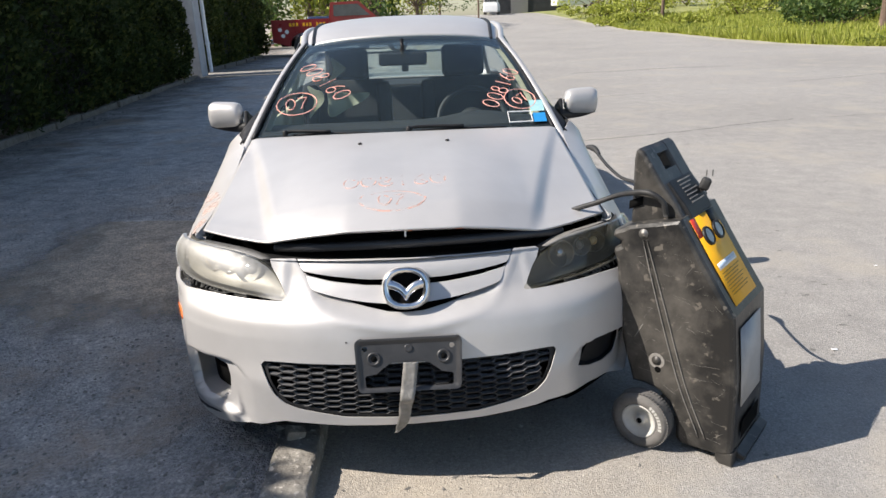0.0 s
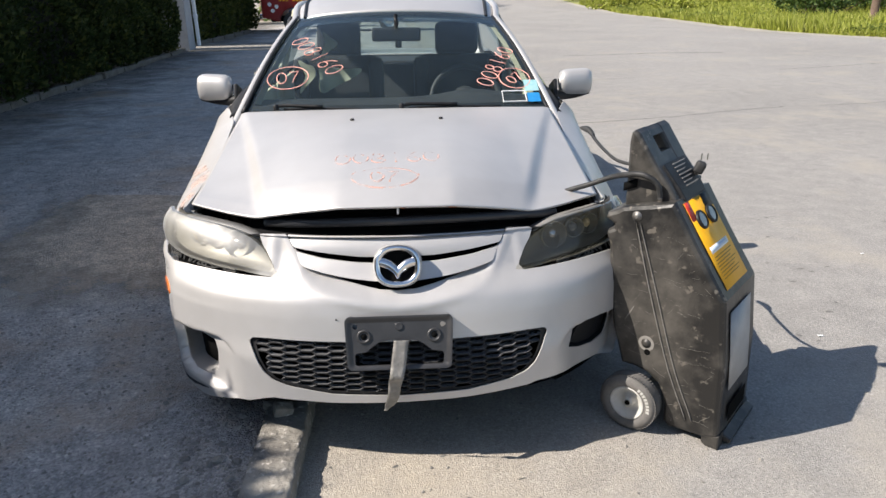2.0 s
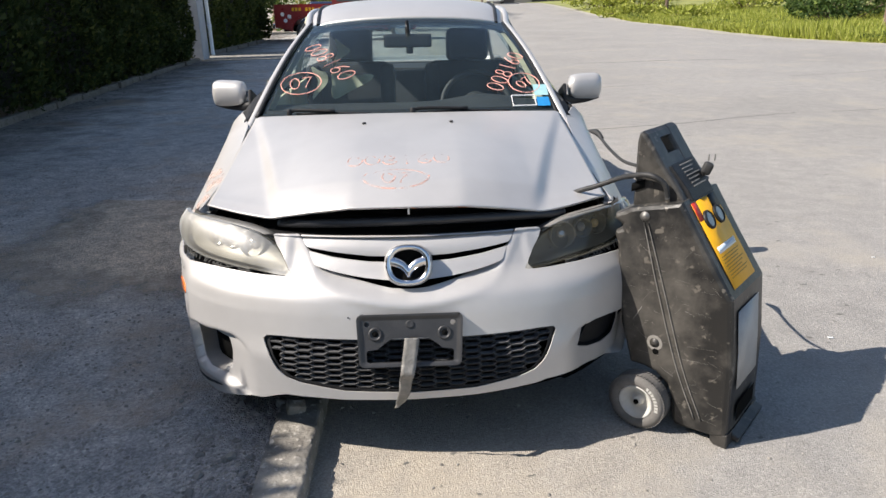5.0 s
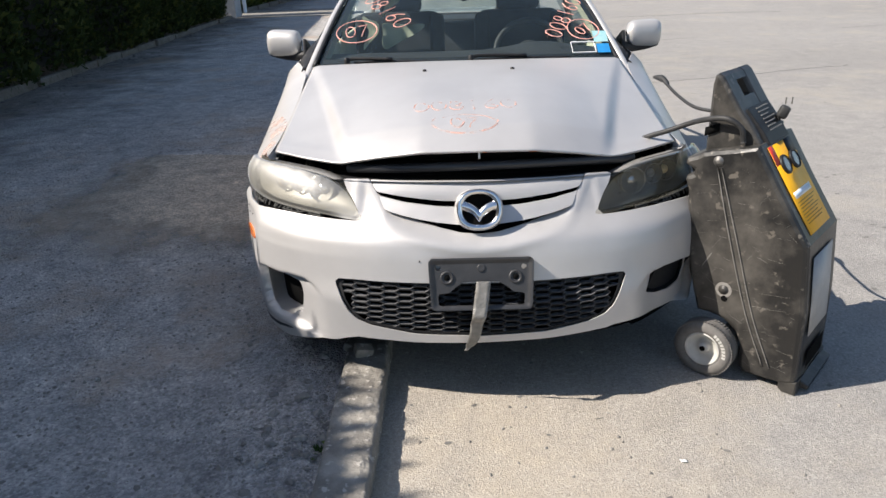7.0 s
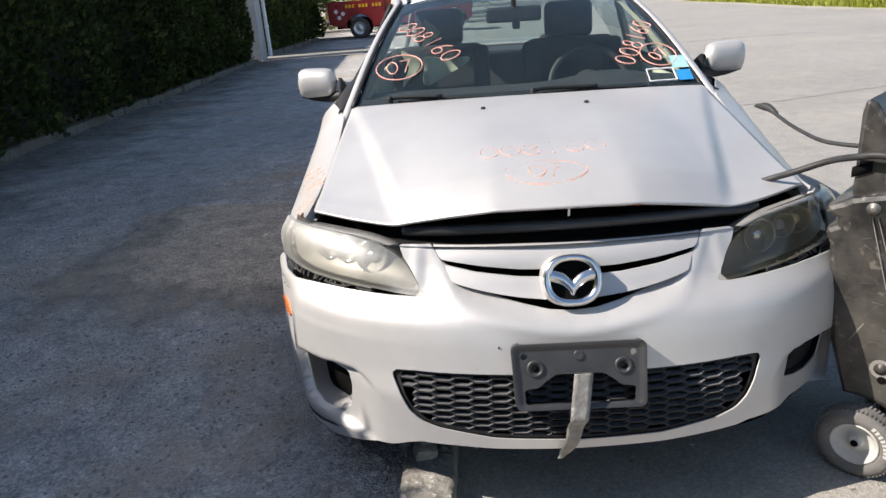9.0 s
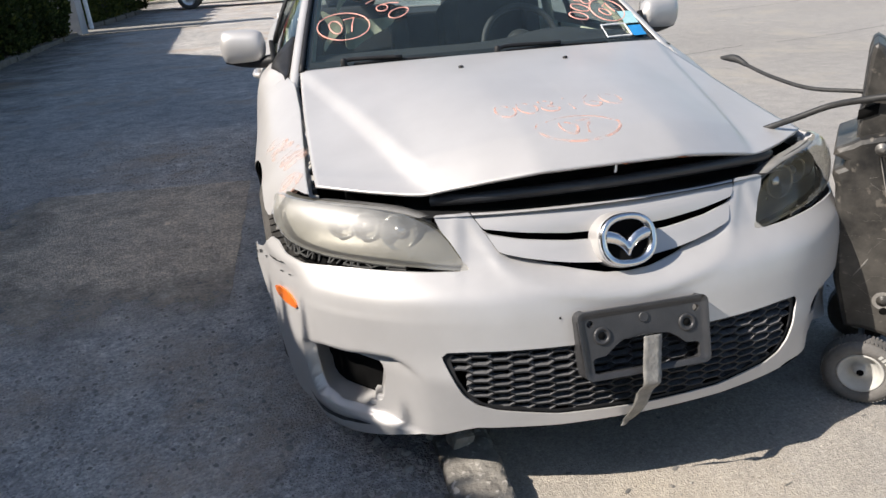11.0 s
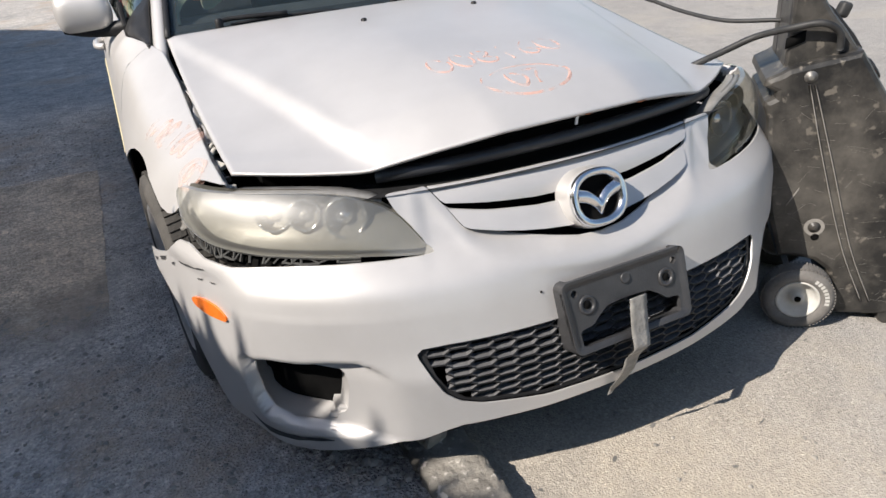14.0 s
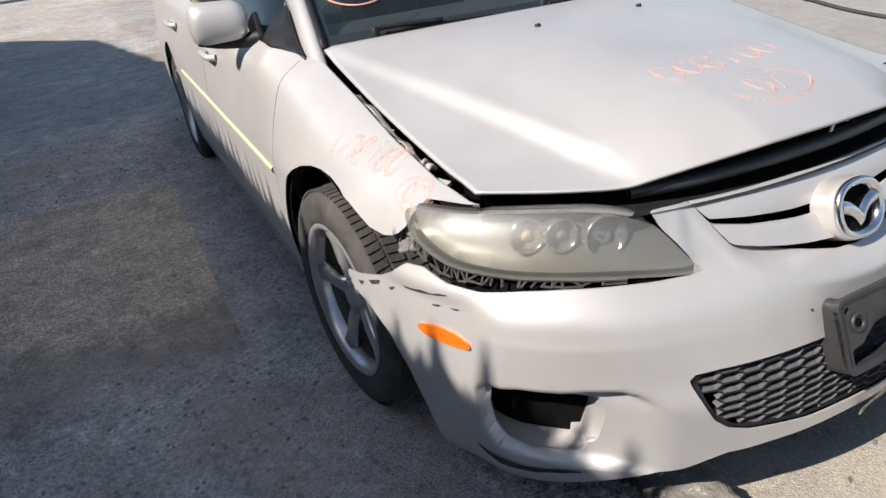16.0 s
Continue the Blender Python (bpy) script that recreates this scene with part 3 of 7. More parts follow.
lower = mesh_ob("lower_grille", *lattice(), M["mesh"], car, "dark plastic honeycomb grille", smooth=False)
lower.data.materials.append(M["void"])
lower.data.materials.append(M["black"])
# tops get lighter grey for the sun on them, other walls shaded near black
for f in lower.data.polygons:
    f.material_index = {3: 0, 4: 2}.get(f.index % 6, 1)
trimmed("grille_rim", lambda a, z, p: nose(a, z, 0.008 + p), MOUTH, [both([(0.0, 0.417), (0.39, 0.420), (0.448, 0.417), (0.428, 0.365), (0.406, 0.328), (0.37, 0.299), (0.2, 0.269), (0.0, 0.262)])], 0.007, M["black"], car, "", 0.004, flip=True)

# upper grille: two bars with dark slots
TOP_BAR = both([(0.0, 0.700), (0.15, 0.701), (0.383, 0.701), (0.352, 0.671), (0.25, 0.658), (0.13, 0.646), (0.0, 0.642)])
LOW_BAR = both([(0.0, 0.628), (0.13, 0.632), (0.25, 0.643), (0.340, 0.657), (0.349, 0.664), (0.316, 0.6245), (0.302, 0.6195), (0.25, 0.6085), (0.19, 0.5985), (0.13, 0.591), (0.07, 0.586), (0.0, 0.584)])
trimmed("grille_bar", lambda a, z, p: nose(a, z, p + 0.004 - 0.010 * math.sin(min(1, max(0, (z - 0.64) / 0.062)) * math.pi)), TOP_BAR, [], 0.0085, M["paint"], car, "", 0.006, flip=True)
trimmed("grille_bar", lambda a, z, p: nose(a, z, p - 0.001 - 0.007 * math.sin(min(1, max(0, (z - 0.58) / 0.075)) * math.pi)), LOW_BAR, [], 0.0085, M["paint"], car, "", 0.006, flip=True)


def emblem():
    """A chrome oval ring with a winged bar across it."""
    e = thing("badge", "", "", at=(0, 0.032, 0.634))
    e.parent = car
    tilt = pose(0, 0, 0, 90 - 20, 0, 0)
    n = 56
    prof = [(1.0, -0.012), (1.0, 0.003), (0.975, 0.0085), (0.92, 0.011), (0.85, 0.0105), (0.77, 0.0075), (0.715, 0.001), (0.705, -0.012)]

    def ring(prof, rx, rz, m):
        vs, fs = [], []
        for k, (r, h) in enumerate(prof):
            for i in range(n):
                g = 2 * math.pi * i / n
                c, s = math.cos(g), math.sin(g)
                q = (abs(c) ** 2.4 + abs(s) ** 2.4) ** (-1 / 2.4)
                vs.append(m @ Vector((rx * r * c * q, rz * r * s * q, h)))
        for k in range(len(prof) - 1):
            for i in range(n):
                j = (i + 1) % n
                fs.append((k * n + i, k * n + j, (k + 1) * n + j, (k + 1) * n + i))
        return vs, fs

    mesh_ob("surround", *ring([(1.07, -0.050), (1.05, -0.014), (1.03, -0.004), (1.0, 0.001), (0.98, -0.02)], 0.0705, 0.0625, tilt), M["paint"], e)
    mesh_ob("chrome_ring", *ring(prof, 0.0705, 0.0625, tilt), M["chrome"], e, "chrome oval ring")
    vs, fs = ring([(0.82, -0.009), (0.01, -0.011)], 0.0705, 0.0625, tilt)
    mesh_ob("badge_backing", vs, fs, M["void"], e)
    top = smooth_line([(-0.053, 0.025), (-0.043, 0.0245), (-0.022, 0.017), (-0.008, 0.006), (0.0, -0.001), (0.008, 0.006), (0.022, 0.017), (0.043, 0.0245), (0.053, 0.025)], 5)
    low = smooth_line([(-0.055, 0.000), (-0.043, -0.003), (-0.026, -0.010), (-0.012, -0.022), (0.0, -0.038), (0.012, -0.022), (0.026, -0.010), (0.043, -0.003), (0.055, 0.000)], 5)
    vs, fs = [], []
    for (x1, y1), (x2, y2) in zip(top, low):
        for k, hh in ((0, 0.001), (0.3, 0.009), (0.7, 0.009), (1, 0.001)):
            vs.append(tilt @ Vector((x1 + (x2 - x1) * k, y1 + (y2 - y1) * k, hh)))
    for i in range(len(top) - 1):
        for k in range(3):
            fs.append((i * 4 + k, (i + 1) * 4 + k, (i + 1) * 4 + k + 1, i * 4 + k + 1))
    mesh_ob("wing", vs, fs, M["chrome"], e, "chrome winged bar")


emblem()


# ---- hood ----
def rounded(xs, ys, width):
    """A line through knots, its corners rounded over that width."""
    g = np.arange(-40, 178) * 0.005
    w = max(1, int(width / 0.005))
    k = np.hanning(w + 2)
    f = np.convolve(np.interp(np.abs(g), xs, ys), k / k.sum(), "same")
    f[-30:] = np.interp(g[-30:], xs, ys)
    return lambda x: float(np.interp(x, g, f))


FRONT_Y = rounded([0, 0.175, 0.30, 0.434, 0.55, 0.60, 0.69, 0.9], [0.100, 0.108, 0.150, 0.206, 0.270, 0.305, 0.372, 0.55], 0.12)
FRONT_Z = rounded([0, 0.175, 0.30, 0.40, 0.434, 0.47, 0.55, 0.69, 0.9], [0.806, 0.801, 0.779, 0.758, 0.750, 0.749, 0.751, 0.755, 0.76], 0.04)
HOOD_K = rounded([0, 0.25, 0.50, 0.69, 0.9], [0, 0.1, 0.6, 1, 1], 0.20)


def hood_front(x):
    return FRONT_Y(x), FRONT_Z(x)


def hood(u, v):
    """u across from -1 to 1, v from the front edge to the cowl."""
    x = 0.69 * abs(u) + 0.006 * math.sin(v * math.pi) * abs(u) ** 4
    yf, zf = hood_front(x)
    yr, zr = 1.13 + 0.075 * (x / 0.69) ** 2.2, 0.930 - 0.016 * (x / 0.69) ** 2.5
    k = HOOD_K(x)
    y = yf + (yr - yf) * v
    z = zf + (zr - zf) * ((1 - k) * (1 - (1 - v) ** 2.0) + k * v ** 1.2)
    cx = 0.425 + 0.26 * v
    st = min(1, max(0, (x - cx + 0.026) / 0.052))
    st = st * st * (3 - 2 * st)
    z += (0.020 - 0.027 * st) * min(1, v * 8) * (1 - 0.60 * v)
    z += 0.006 * math.sin(math.pi * min(1, x / cx)) * math.sin(math.pi * min(1, v * 1.2 + 0.1)) - 0.006 * max(0, 1 - v * 14)
    return (math.copysign(x, u), y, z)


hood_ob = sheet("hood", hood, np.linspace(-1, 1, 121), np.concatenate([[0, 0.006, 0.016], np.linspace(0.03, 1, 70)]), M["paint"], car, "silver hood standing slightly open", 0.007)
for s in (-1, 1):
    x, y, z = hood(s * 0.258, 0.757)
    vs, fs = lathe([(0.0085, -0.004), (0.0085, 0.003), (0.006, 0.0065), (0.0, 0.007)], 14, pose(x, y, z + 0.001, -8, 0, 0))
    mesh_ob("washer_nozzle", vs, fs, M["black"], car)
# gap under the hood: seal, slam panel and latch
M["seal"] = pbr("rubber_seal", (0.022, 0.023, 0.026), (0.035, 0.036, 0.04), 20, 0.38, bump=0.15, bump_scale=40)
mesh_ob("hood_seal", *tube(smooth_line([(-0.42, 0.235, 0.718), (-0.30, 0.185, 0.728), (-0.1, 0.15, 0.738), (0.1, 0.145, 0.742), (0.33, 0.18, 0.738), (0.47, 0.235, 0.726), (0.52, 0.27, 0.720)], 8), 0.015, 10), M["seal"], car, "black rubber seal")
sheet("slam_panel", lambda u, v: (0.50 * u, 0.105 + 0.075 * u * u + 0.42 * v, 0.700 - 0.012 * math.sin(v * 9) + 0.01 * v), np.linspace(-1, 1, 40), np.linspace(0, 1, 10), M["black"], car)
# near-black block stands for the shade down in the engine bay
block("bay_shade_block", (1.22, 0.72, 0.06), (0, 0.86, 0.66), M["void"], car)
# unseen sheet and plate, added to keep sun from leaking under the bumper
sheet("sun_stop_sheet", lambda a, k: tuple(Vector(nose(a, 0.243 if abs(a) < 0.5 else 0.200, 0.006 if abs(a) < 0.5 else 0.045)).lerp(Vector((0.80 * a, 0.62, 0.20)), k)), np.linspace(-0.98, 0.98, 40), np.linspace(0, 1, 6), M["void"], car)
block("sun_stop_plate", (1.24, 0.9, 0.02), (0, 0.95, 0.205), M["void"], car)
block("latch", (0.006, 0.004, 0.030), (0.005, 0.118, 0.785), M["white"], car, 0.001, (10, 0, 3))

M["clip"] = pbr("dusty_clip", (0.30, 0.29, 0.26), (0.45, 0.43, 0.39), 40, 0.7)

# ---- body sides ----
SIDE_Y = [0.28, 0.36, 0.5, 0.72, 0.95, 1.17, 1.40, 2.4, 3.4, 4.1, 4.62]
TOP_X = [0.706, 0.712, 0.714, 0.711, 0.708, 0.716, 0.795, 0.805, 0.790, 0.765, 0.70]
TOP_Z = [0.746, 0.738, 0.745, 0.778, 0.834, 0.896, 0.918, 0.940, 0.965, 0.965, 0.92]
MID_X = [0.775, 0.800, 0.842, 0.878, 0.889, 0.889, 0.889, 0.889, 0.889, 0.872, 0.80]


def side(y, v):
    """A body section at y: v runs from the sill (0) over the shoulder to the top edge (1)."""
    tx, tz, mx = np.interp(y, SIDE_Y, TOP_X), np.interp(y, SIDE_Y, TOP_Z), np.interp(y, SIDE_Y, MID_X)
    zz = [0.17, 0.26, 0.40, 0.56, 0.60 + (tz - 0.75) * 0.35, tz - 0.075, tz - 0.018, tz]
    xx = [mx - 0.055, mx - 0.022, mx - 0.004, mx, mx - 0.004, mx - (mx - tx) * 0.36, tx + (mx - tx) * 0.22, tx]
    k = v * 7
    i = min(6, int(k))
    t = k - i
    p = [np.array((xx[min(7, max(0, i + m))], zz[min(7, max(0, i + m))])) for m in (-1, 0, 1, 2)]
    q = 0.5 * (2 * p[1] + (p[2] - p[0]) * t + (2 * p[0] - 5 * p[1] + 4 * p[2] - p[3]) * t * t + (3 * p[1] - p[0] - 3 * p[2] + p[3]) * t ** 3)
    return float(q[0]), float(q[1])


_vv = np.linspace(0, 1, 60)


def side_at(y, z):
    """x of the body's side at y and height z."""
    c = [side(y, v) for v in _vv]
    return float(np.interp(z, [q[1] for q in c], [q[0] for q in c]))


_side_cache = {}


def side_skin(s, push=0.0):
    def f(y, z, p=0.0):
        key = round(y, 3)
        if key not in _side_cache:
            _side_cache[key] = np.array([side(key, v) for v in _vv])
        c = _side_cache[key]
        return (s * (float(np.interp(z, c[:, 1], c[:, 0])) - push - p), y, min(z, c[-1, 1]))
    return f


AXLE_F, AXLE_R, HUB_Z = 0.875, 3.55, 0.312


def arch(yc, r):
    return np.array([(yc + r * math.cos(g), HUB_Z + 0.005 + r * math.sin(g)) for g in np.linspace(0, 2 * math.pi, 40, endpoint=False)])


def tops(y0, y1, n=10):
    return [(y, float(np.interp(y, SIDE_Y, TOP_Z))) for y in np.linspace(y0, y1, n)]


FENDER = [(0.318, 0.744), (0.36, 0.734), (0.43, 0.724), (0.478, 0.716), (0.486, 0.690), (0.488, 0.662), (0.505, 0.641), (0.54, 0.631), (0.60, 0.632), (0.66, 0.646), (0.72, 0.662), (0.80, 0.66)] + [(0.90, 0.30), (1.12, 0.17), (1.245, 0.17), (1.25, 0.55), (1.235, 0.80)] + tops(1.235, 0.318, 12)
DOOR_F = [(1.2485, 0.24), (2.30, 0.24), (2.305, 0.6), (2.31, 0.93)] + tops(2.31, 1.2385, 10) + [(1.2385, 0.80), (1.2535, 0.55)]
DOOR_R = [(2.306, 0.24), (3.12, 0.24), (3.30, 0.55), (3.42, 0.80)] + tops(3.42, 2.318, 10) + [(2.312, 0.6)]
QUARTER = [(3.126, 0.18), (4.60, 0.18)] + tops(4.60, 3.428, 10) + [(3.428, 0.80), (3.308, 0.55), (3.126, 0.24)]
SILL = [(1.12, 0.165), (3.2, 0.165), (3.2, 0.234), (1.12, 0.234)]
for s in (-1, 1):
    kw = dict(thick=0.003, flip=s > 0)
    trimmed("front_fender", side_skin(s), FENDER, [arch(AXLE_F, 0.375)], 0.014, M["paint"], car, **kw)
    trimmed("front_door", side_skin(s), DOOR_F, [], 0.022, M["paint"], car, **kw)
    trimmed("rear_door", side_skin(s), DOOR_R, [arch(AXLE_R, 0.375)], 0.022, M["paint"], car, **kw)
    trimmed("quarter_panel", side_skin(s), QUARTER, [arch(AXLE_R, 0.375)], 0.022, M["paint"], car, **kw)
    trimmed("sill", side_skin(s, -0.006), SILL, [arch(AXLE_F, 0.375), arch(AXLE_R, 0.375)], 0.02, M["paint"], car, **kw)
    trimmed("side_backing", side_skin(s, 0.012), [(1.1, 0.18), (3.2, 0.18), (4.5, 0.25), (4.5, 0.9), (1.1, 0.86)], [arch(AXLE_F, 0.36), arch(AXLE_R, 0.36)], 0.05, M["void"], car, thick=0)
    for yc in (AXLE_F, AXLE_R):
        vs, fs = lathe([(0.36, 0.0), (0.37, 0.02), (0.37, 0.30), (0.05, 0.31)], 36, pose(s * 0.845, yc, HUB_Z + 0.005, 0, -90 * s, 0))
        keep = [f for f in fs if min(vs[i].z for i in f) > 0.22 and (yc > 2 or min(vs[i].y for i in f) > yc - 0.16 or max(abs(vs[i].x) for i in f) < 0.6)]
        mesh_ob("wheel_liner", vs, keep, M["void"], car)
    # folded inner edge of the fender, seen in the gap beside the hood
    fl = [(0.0, 0.0), (0.003, -0.010), (0.013, -0.013), (0.015, -0.07)]
    sheet("fender_flange", lambda y, k, s=s: (s * (np.interp(y, SIDE_Y, TOP_X) - fl[int(k)][0]), y, np.interp(y, SIDE_Y, TOP_Z) + fl[int(k)][1]), np.linspace(0.34, 1.20, 24), range(4), M["paint"], car, "", 0)
    # near-black sheet colours in the shade at the bottom of the gap
    sheet("gap_shade_sheet", lambda y, k, s=s: (s * (np.interp(y, SIDE_Y, TOP_X) - 0.026 - 0.06 * k), y, np.interp(y, SIDE_Y, TOP_Z) - 0.045 - 0.05 * k), np.linspace(0.34, 1.20, 12), [0, 1], M["void"], car, "", 0)
    # crumpled bits and clips lying in the gap
    rg_ = random.Random(8)
    for k in range(16):
        y = 0.38 + 0.042 * k + rg_.uniform(-0.012, 0.012)
        tx, tz = np.interp(y, SIDE_Y, TOP_X), np.interp(y, SIDE_Y, TOP_Z)
        o = block("gap_clip", (rg_.uniform(0.008, 0.022), rg_.uniform(0.012, 0.05), rg_.uniform(0.006, 0.014)), (s * (tx - rg_.uniform(0.016, 0.030)), y, tz - rg_.uniform(0.018, 0.034)), M["black"] if rg_.random() < 0.5 else M["clip"], car, 0.002, (rg_.uniform(-20, 20), rg_.uniform(-25, 25), rg_.uniform(-20, 20)))
    sheet("gap_bracket", lambda y, k, s=s: (s * (np.interp(y, SIDE_Y, TOP_X) - 0.013 - 0.018 * k - 0.004 * math.sin(y * 38)), y, np.interp(y, SIDE_Y, TOP_Z) - 0.014 - 0.006 * k - 0.004 * math.sin(y * 61)), np.concatenate([np.linspace(0.62, 0.98, 26)]), np.linspace(0, 1, 5), M["paint"], car, "silver inner bracket", 0.003, flip=s > 0)
    for y, w in ((0.560, 0.014), (0.590, 0.010)):
        vs, fs = tube(smooth_line([(s * (np.interp(y, SIDE_Y, TOP_X) - 0.010), y, np.interp(y, SIDE_Y, TOP_Z) - 0.020), (s * (np.interp(y, SIDE_Y, TOP_X) - 0.022), y + 0.004, np.interp(y, SIDE_Y, TOP_Z) - 0.006), (s * (np.interp(y, SIDE_Y, TOP_X) - 0.036), y + 0.006, np.interp(y, SIDE_Y, TOP_Z) - 0.016)], 5), w * 0.45, 8)
        mesh_ob("gap_hook", vs, fs, M["clip"], car)
    # side moulding and handles
    mo = side_skin(s, -0.006)
    sheet("side_moulding", lambda y, k: (lambda p: (p[0] - s * (0.010 if k in (0, 3) else 0), y, p[2]))(mo(y, 0.566 + 0.014 * (y - 1.2) + k * 0.010)), np.linspace(1.275, 3.05, 40), range(4), M["moulding"], car, "side moulding in the pale yellow of its sun glint", 0, flip=s > 0)
    for yh in (2.10, 3.10):
        x, _, z = side_skin(s, -0.012)(yh, 0.815 + 0.02 * (yh - 2.1))
        vs, fs = tube(smooth_line([(x - s * 0.012, yh - 0.10, z), (x + s * 0.014, yh - 0.07, z), (x + s * 0.018, yh, z), (x + s * 0.014, yh + 0.07, z), (x - s * 0.012, yh + 0.10, z)], 5), 0.013, 8)
        mesh_ob("door_handle", vs, fs, M["paint"], car)

# ---- greenhouse ----
def shield(u, v):
    """The windscreen: u across from -1 to 1, v from the cowl to the roof."""
    a = abs(u)
    b = Vector((0.69 * u, 1.150 + 0.085 * a ** 2.2, 0.926 - 0.006 * a * a))
    t = Vector((0.535 * u, 1.95 + 0.12 * a ** 2.2, 1.327 - 0.036 * a ** 2.2))
    p = b.lerp(t, v)
    p.z += 0.030 * math.sin(v * math.pi)
    return p


def roof(u, v):
    a = abs(u)
    w = lerp(v, [0, 0.3, 0.7, 1], [0.545, 0.575, 0.57, 0.52])
    y = 1.945 + 1.30 * v + 0.12 * a ** 2.2 * (1 - v) - 0.05 * a ** 2 * v
    z = lerp(v, np.linspace(0, 1, 9), [1.329, 1.372, 1.402, 1.420, 1.430, 1.433, 1.428, 1.415, 1.392])
    return Vector((w * u, y, z - 0.040 * a ** 2.2 - 0.035 * a ** 12))


roof_ob = sheet("roof", roof, np.linspace(-1, 1, 41), np.linspace(0, 1, 40), M["paint"], car, "", 0.02)
ws = sheet("windscreen", shield, np.linspace(-0.985, 0.985, 33), np.linspace(0.0, 1.0, 25), M["glass"], car, "windscreen chalked with orange numbers")
ws.visible_shadow = False
# dark ceramic band round the glass
for lo, hi, us in ((0.0, 0.050, np.linspace(-0.985, 0.985, 33)), (0.955, 1.0, np.linspace(-0.985, 0.985, 33))):
    sheet("glass_band", lambda u, k, lo=lo, hi=hi: shield(u, lo + (hi - lo) * k) + Vector((0, 0.004, -0.005)), us, [0, 0.5, 1], M["black"], car)
for s in (-1, 1):
    sheet("glass_band", lambda k, v, s=s: shield(s * (0.945 + 0.04 * k), v) + Vector((0, 0.004, -0.005)), [0, 0.5, 1], np.linspace(0, 1, 20), M["black"], car)
    sheet("cowl_seal", lambda k, v, s=s: shield(s * (0.978 + 0.022 * k), v) + Vector((0, -0.002, 0.004)), [0, 0.5, 1], np.linspace(-0.02, 1, 20), M["black"], car, "", 0.008)

    # one line from the scuttle up the windscreen, along the roof and down to the boot
    def rail(s=s):
        up = [shield(1.0, v) for v in np.linspace(-0.16, 1.0, 16)]
        along = [roof(1.0, v) + Vector((-0.006, 0, 0.016)) for v in np.linspace(0.16, 1.0, 10)]
        down = [Vector((0.575, 3.52, 1.215)), Vector((0.63, 3.80, 1.06)), Vector((0.68, 4.02, 0.955))]
        return [Vector((s * p.x, p.y, p.z)) for p in up + along + down]

    rl = rail()
    sec = [(-0.004, -0.006, -0.010), (0.000, -0.003, 0.005), (0.011, -0.004, 0.007), (0.024, 0.004, 0.006), (0.034, 0.022, -0.005), (0.038, 0.046, -0.024), (0.036, 0.056, -0.045)]
    sheet("pillar", lambda i, k, rl=rl, s=s: rl[int(i)] + Vector((s * sec[int(k)][0], sec[int(k)][1], sec[int(k)][2])), range(len(rl)), range(len(sec)), M["paint"], car, "", 0, flip=s < 0)
    # side glass
    r = [p + Vector((s * 0.040, 0.055, -0.030)) for p in rl]

    def side_glass(y, k, s=s, r=r):
        c = [p for p in r if p[1] > 1.15]
        ys = np.array([p[1] for p in c])
        x1, z1 = np.interp(y, ys, [abs(p[0]) for p in c]), np.interp(y, ys, [p[2] for p in c])
        x0, z0 = np.interp(y, SIDE_Y, TOP_X) - 0.012, np.interp(y, SIDE_Y, TOP_Z) - 0.01
        k2 = k
        return (s * (x0 + (x1 - x0) * k2 + 0.012 * math.sin(k2 * math.pi)), y, z0 + max(0.0, z1 - z0) * k2)

    for y0, y1 in ((1.52, 2.29), (2.37, 3.28)):
        g = sheet("side_window", side_glass, np.linspace(y0, y1, 14), np.linspace(0, 1, 8), M["glass"], car, flip=s < 0)
        g.visible_shadow = False
    for y0, y1 in ((1.22, 1.51), (2.29, 2.37)):
        sheet("window_frame", side_glass, np.linspace(y0, y1, 6), np.linspace(0, 1, 8), M["black"], car, "", 0.012)
# rear window, boot lid, tail
def back_glass(u, v):
    a = abs(u)
    return Vector((0.52 * u, 3.245 - 0.05 * a * a, 1.392 - 0.075 * a ** 2.2)).lerp(Vector((0.62 * u, 3.90, 0.965 - 0.02 * a)), v)


bg = sheet("rear_window", back_glass, np.linspace(-1, 1, 17), np.linspace(0, 1, 9), M["glass"], car)
bg.visible_shadow = False
sheet("boot_lid", lambda u, v: (0.70 * u, 3.88 + 0.66 * v, 0.968 - 0.04 * abs(u) ** 3 - 0.05 * v * v), np.linspace(-1, 1, 17), np.linspace(0, 1, 8), M["paint"], car, "", 0.02)
sheet("tail", lambda u, v: (0.80 * u, 4.62 + 0.06 * math.sin(v * 3.1) - 0.18 * abs(u) ** 3, 0.22 + 0.73 * v), np.linspace(-1, 1, 17), np.linspace(0, 1, 10), M["paint"], car, "", 0.02)
block("floor_pan", (1.50, 3.9, 0.04), (0, 2.6, 0.235), M["void"], car)
block("firewall", (1.40, 0.05, 0.62), (0, 1.22, 0.56), M["void"], car)


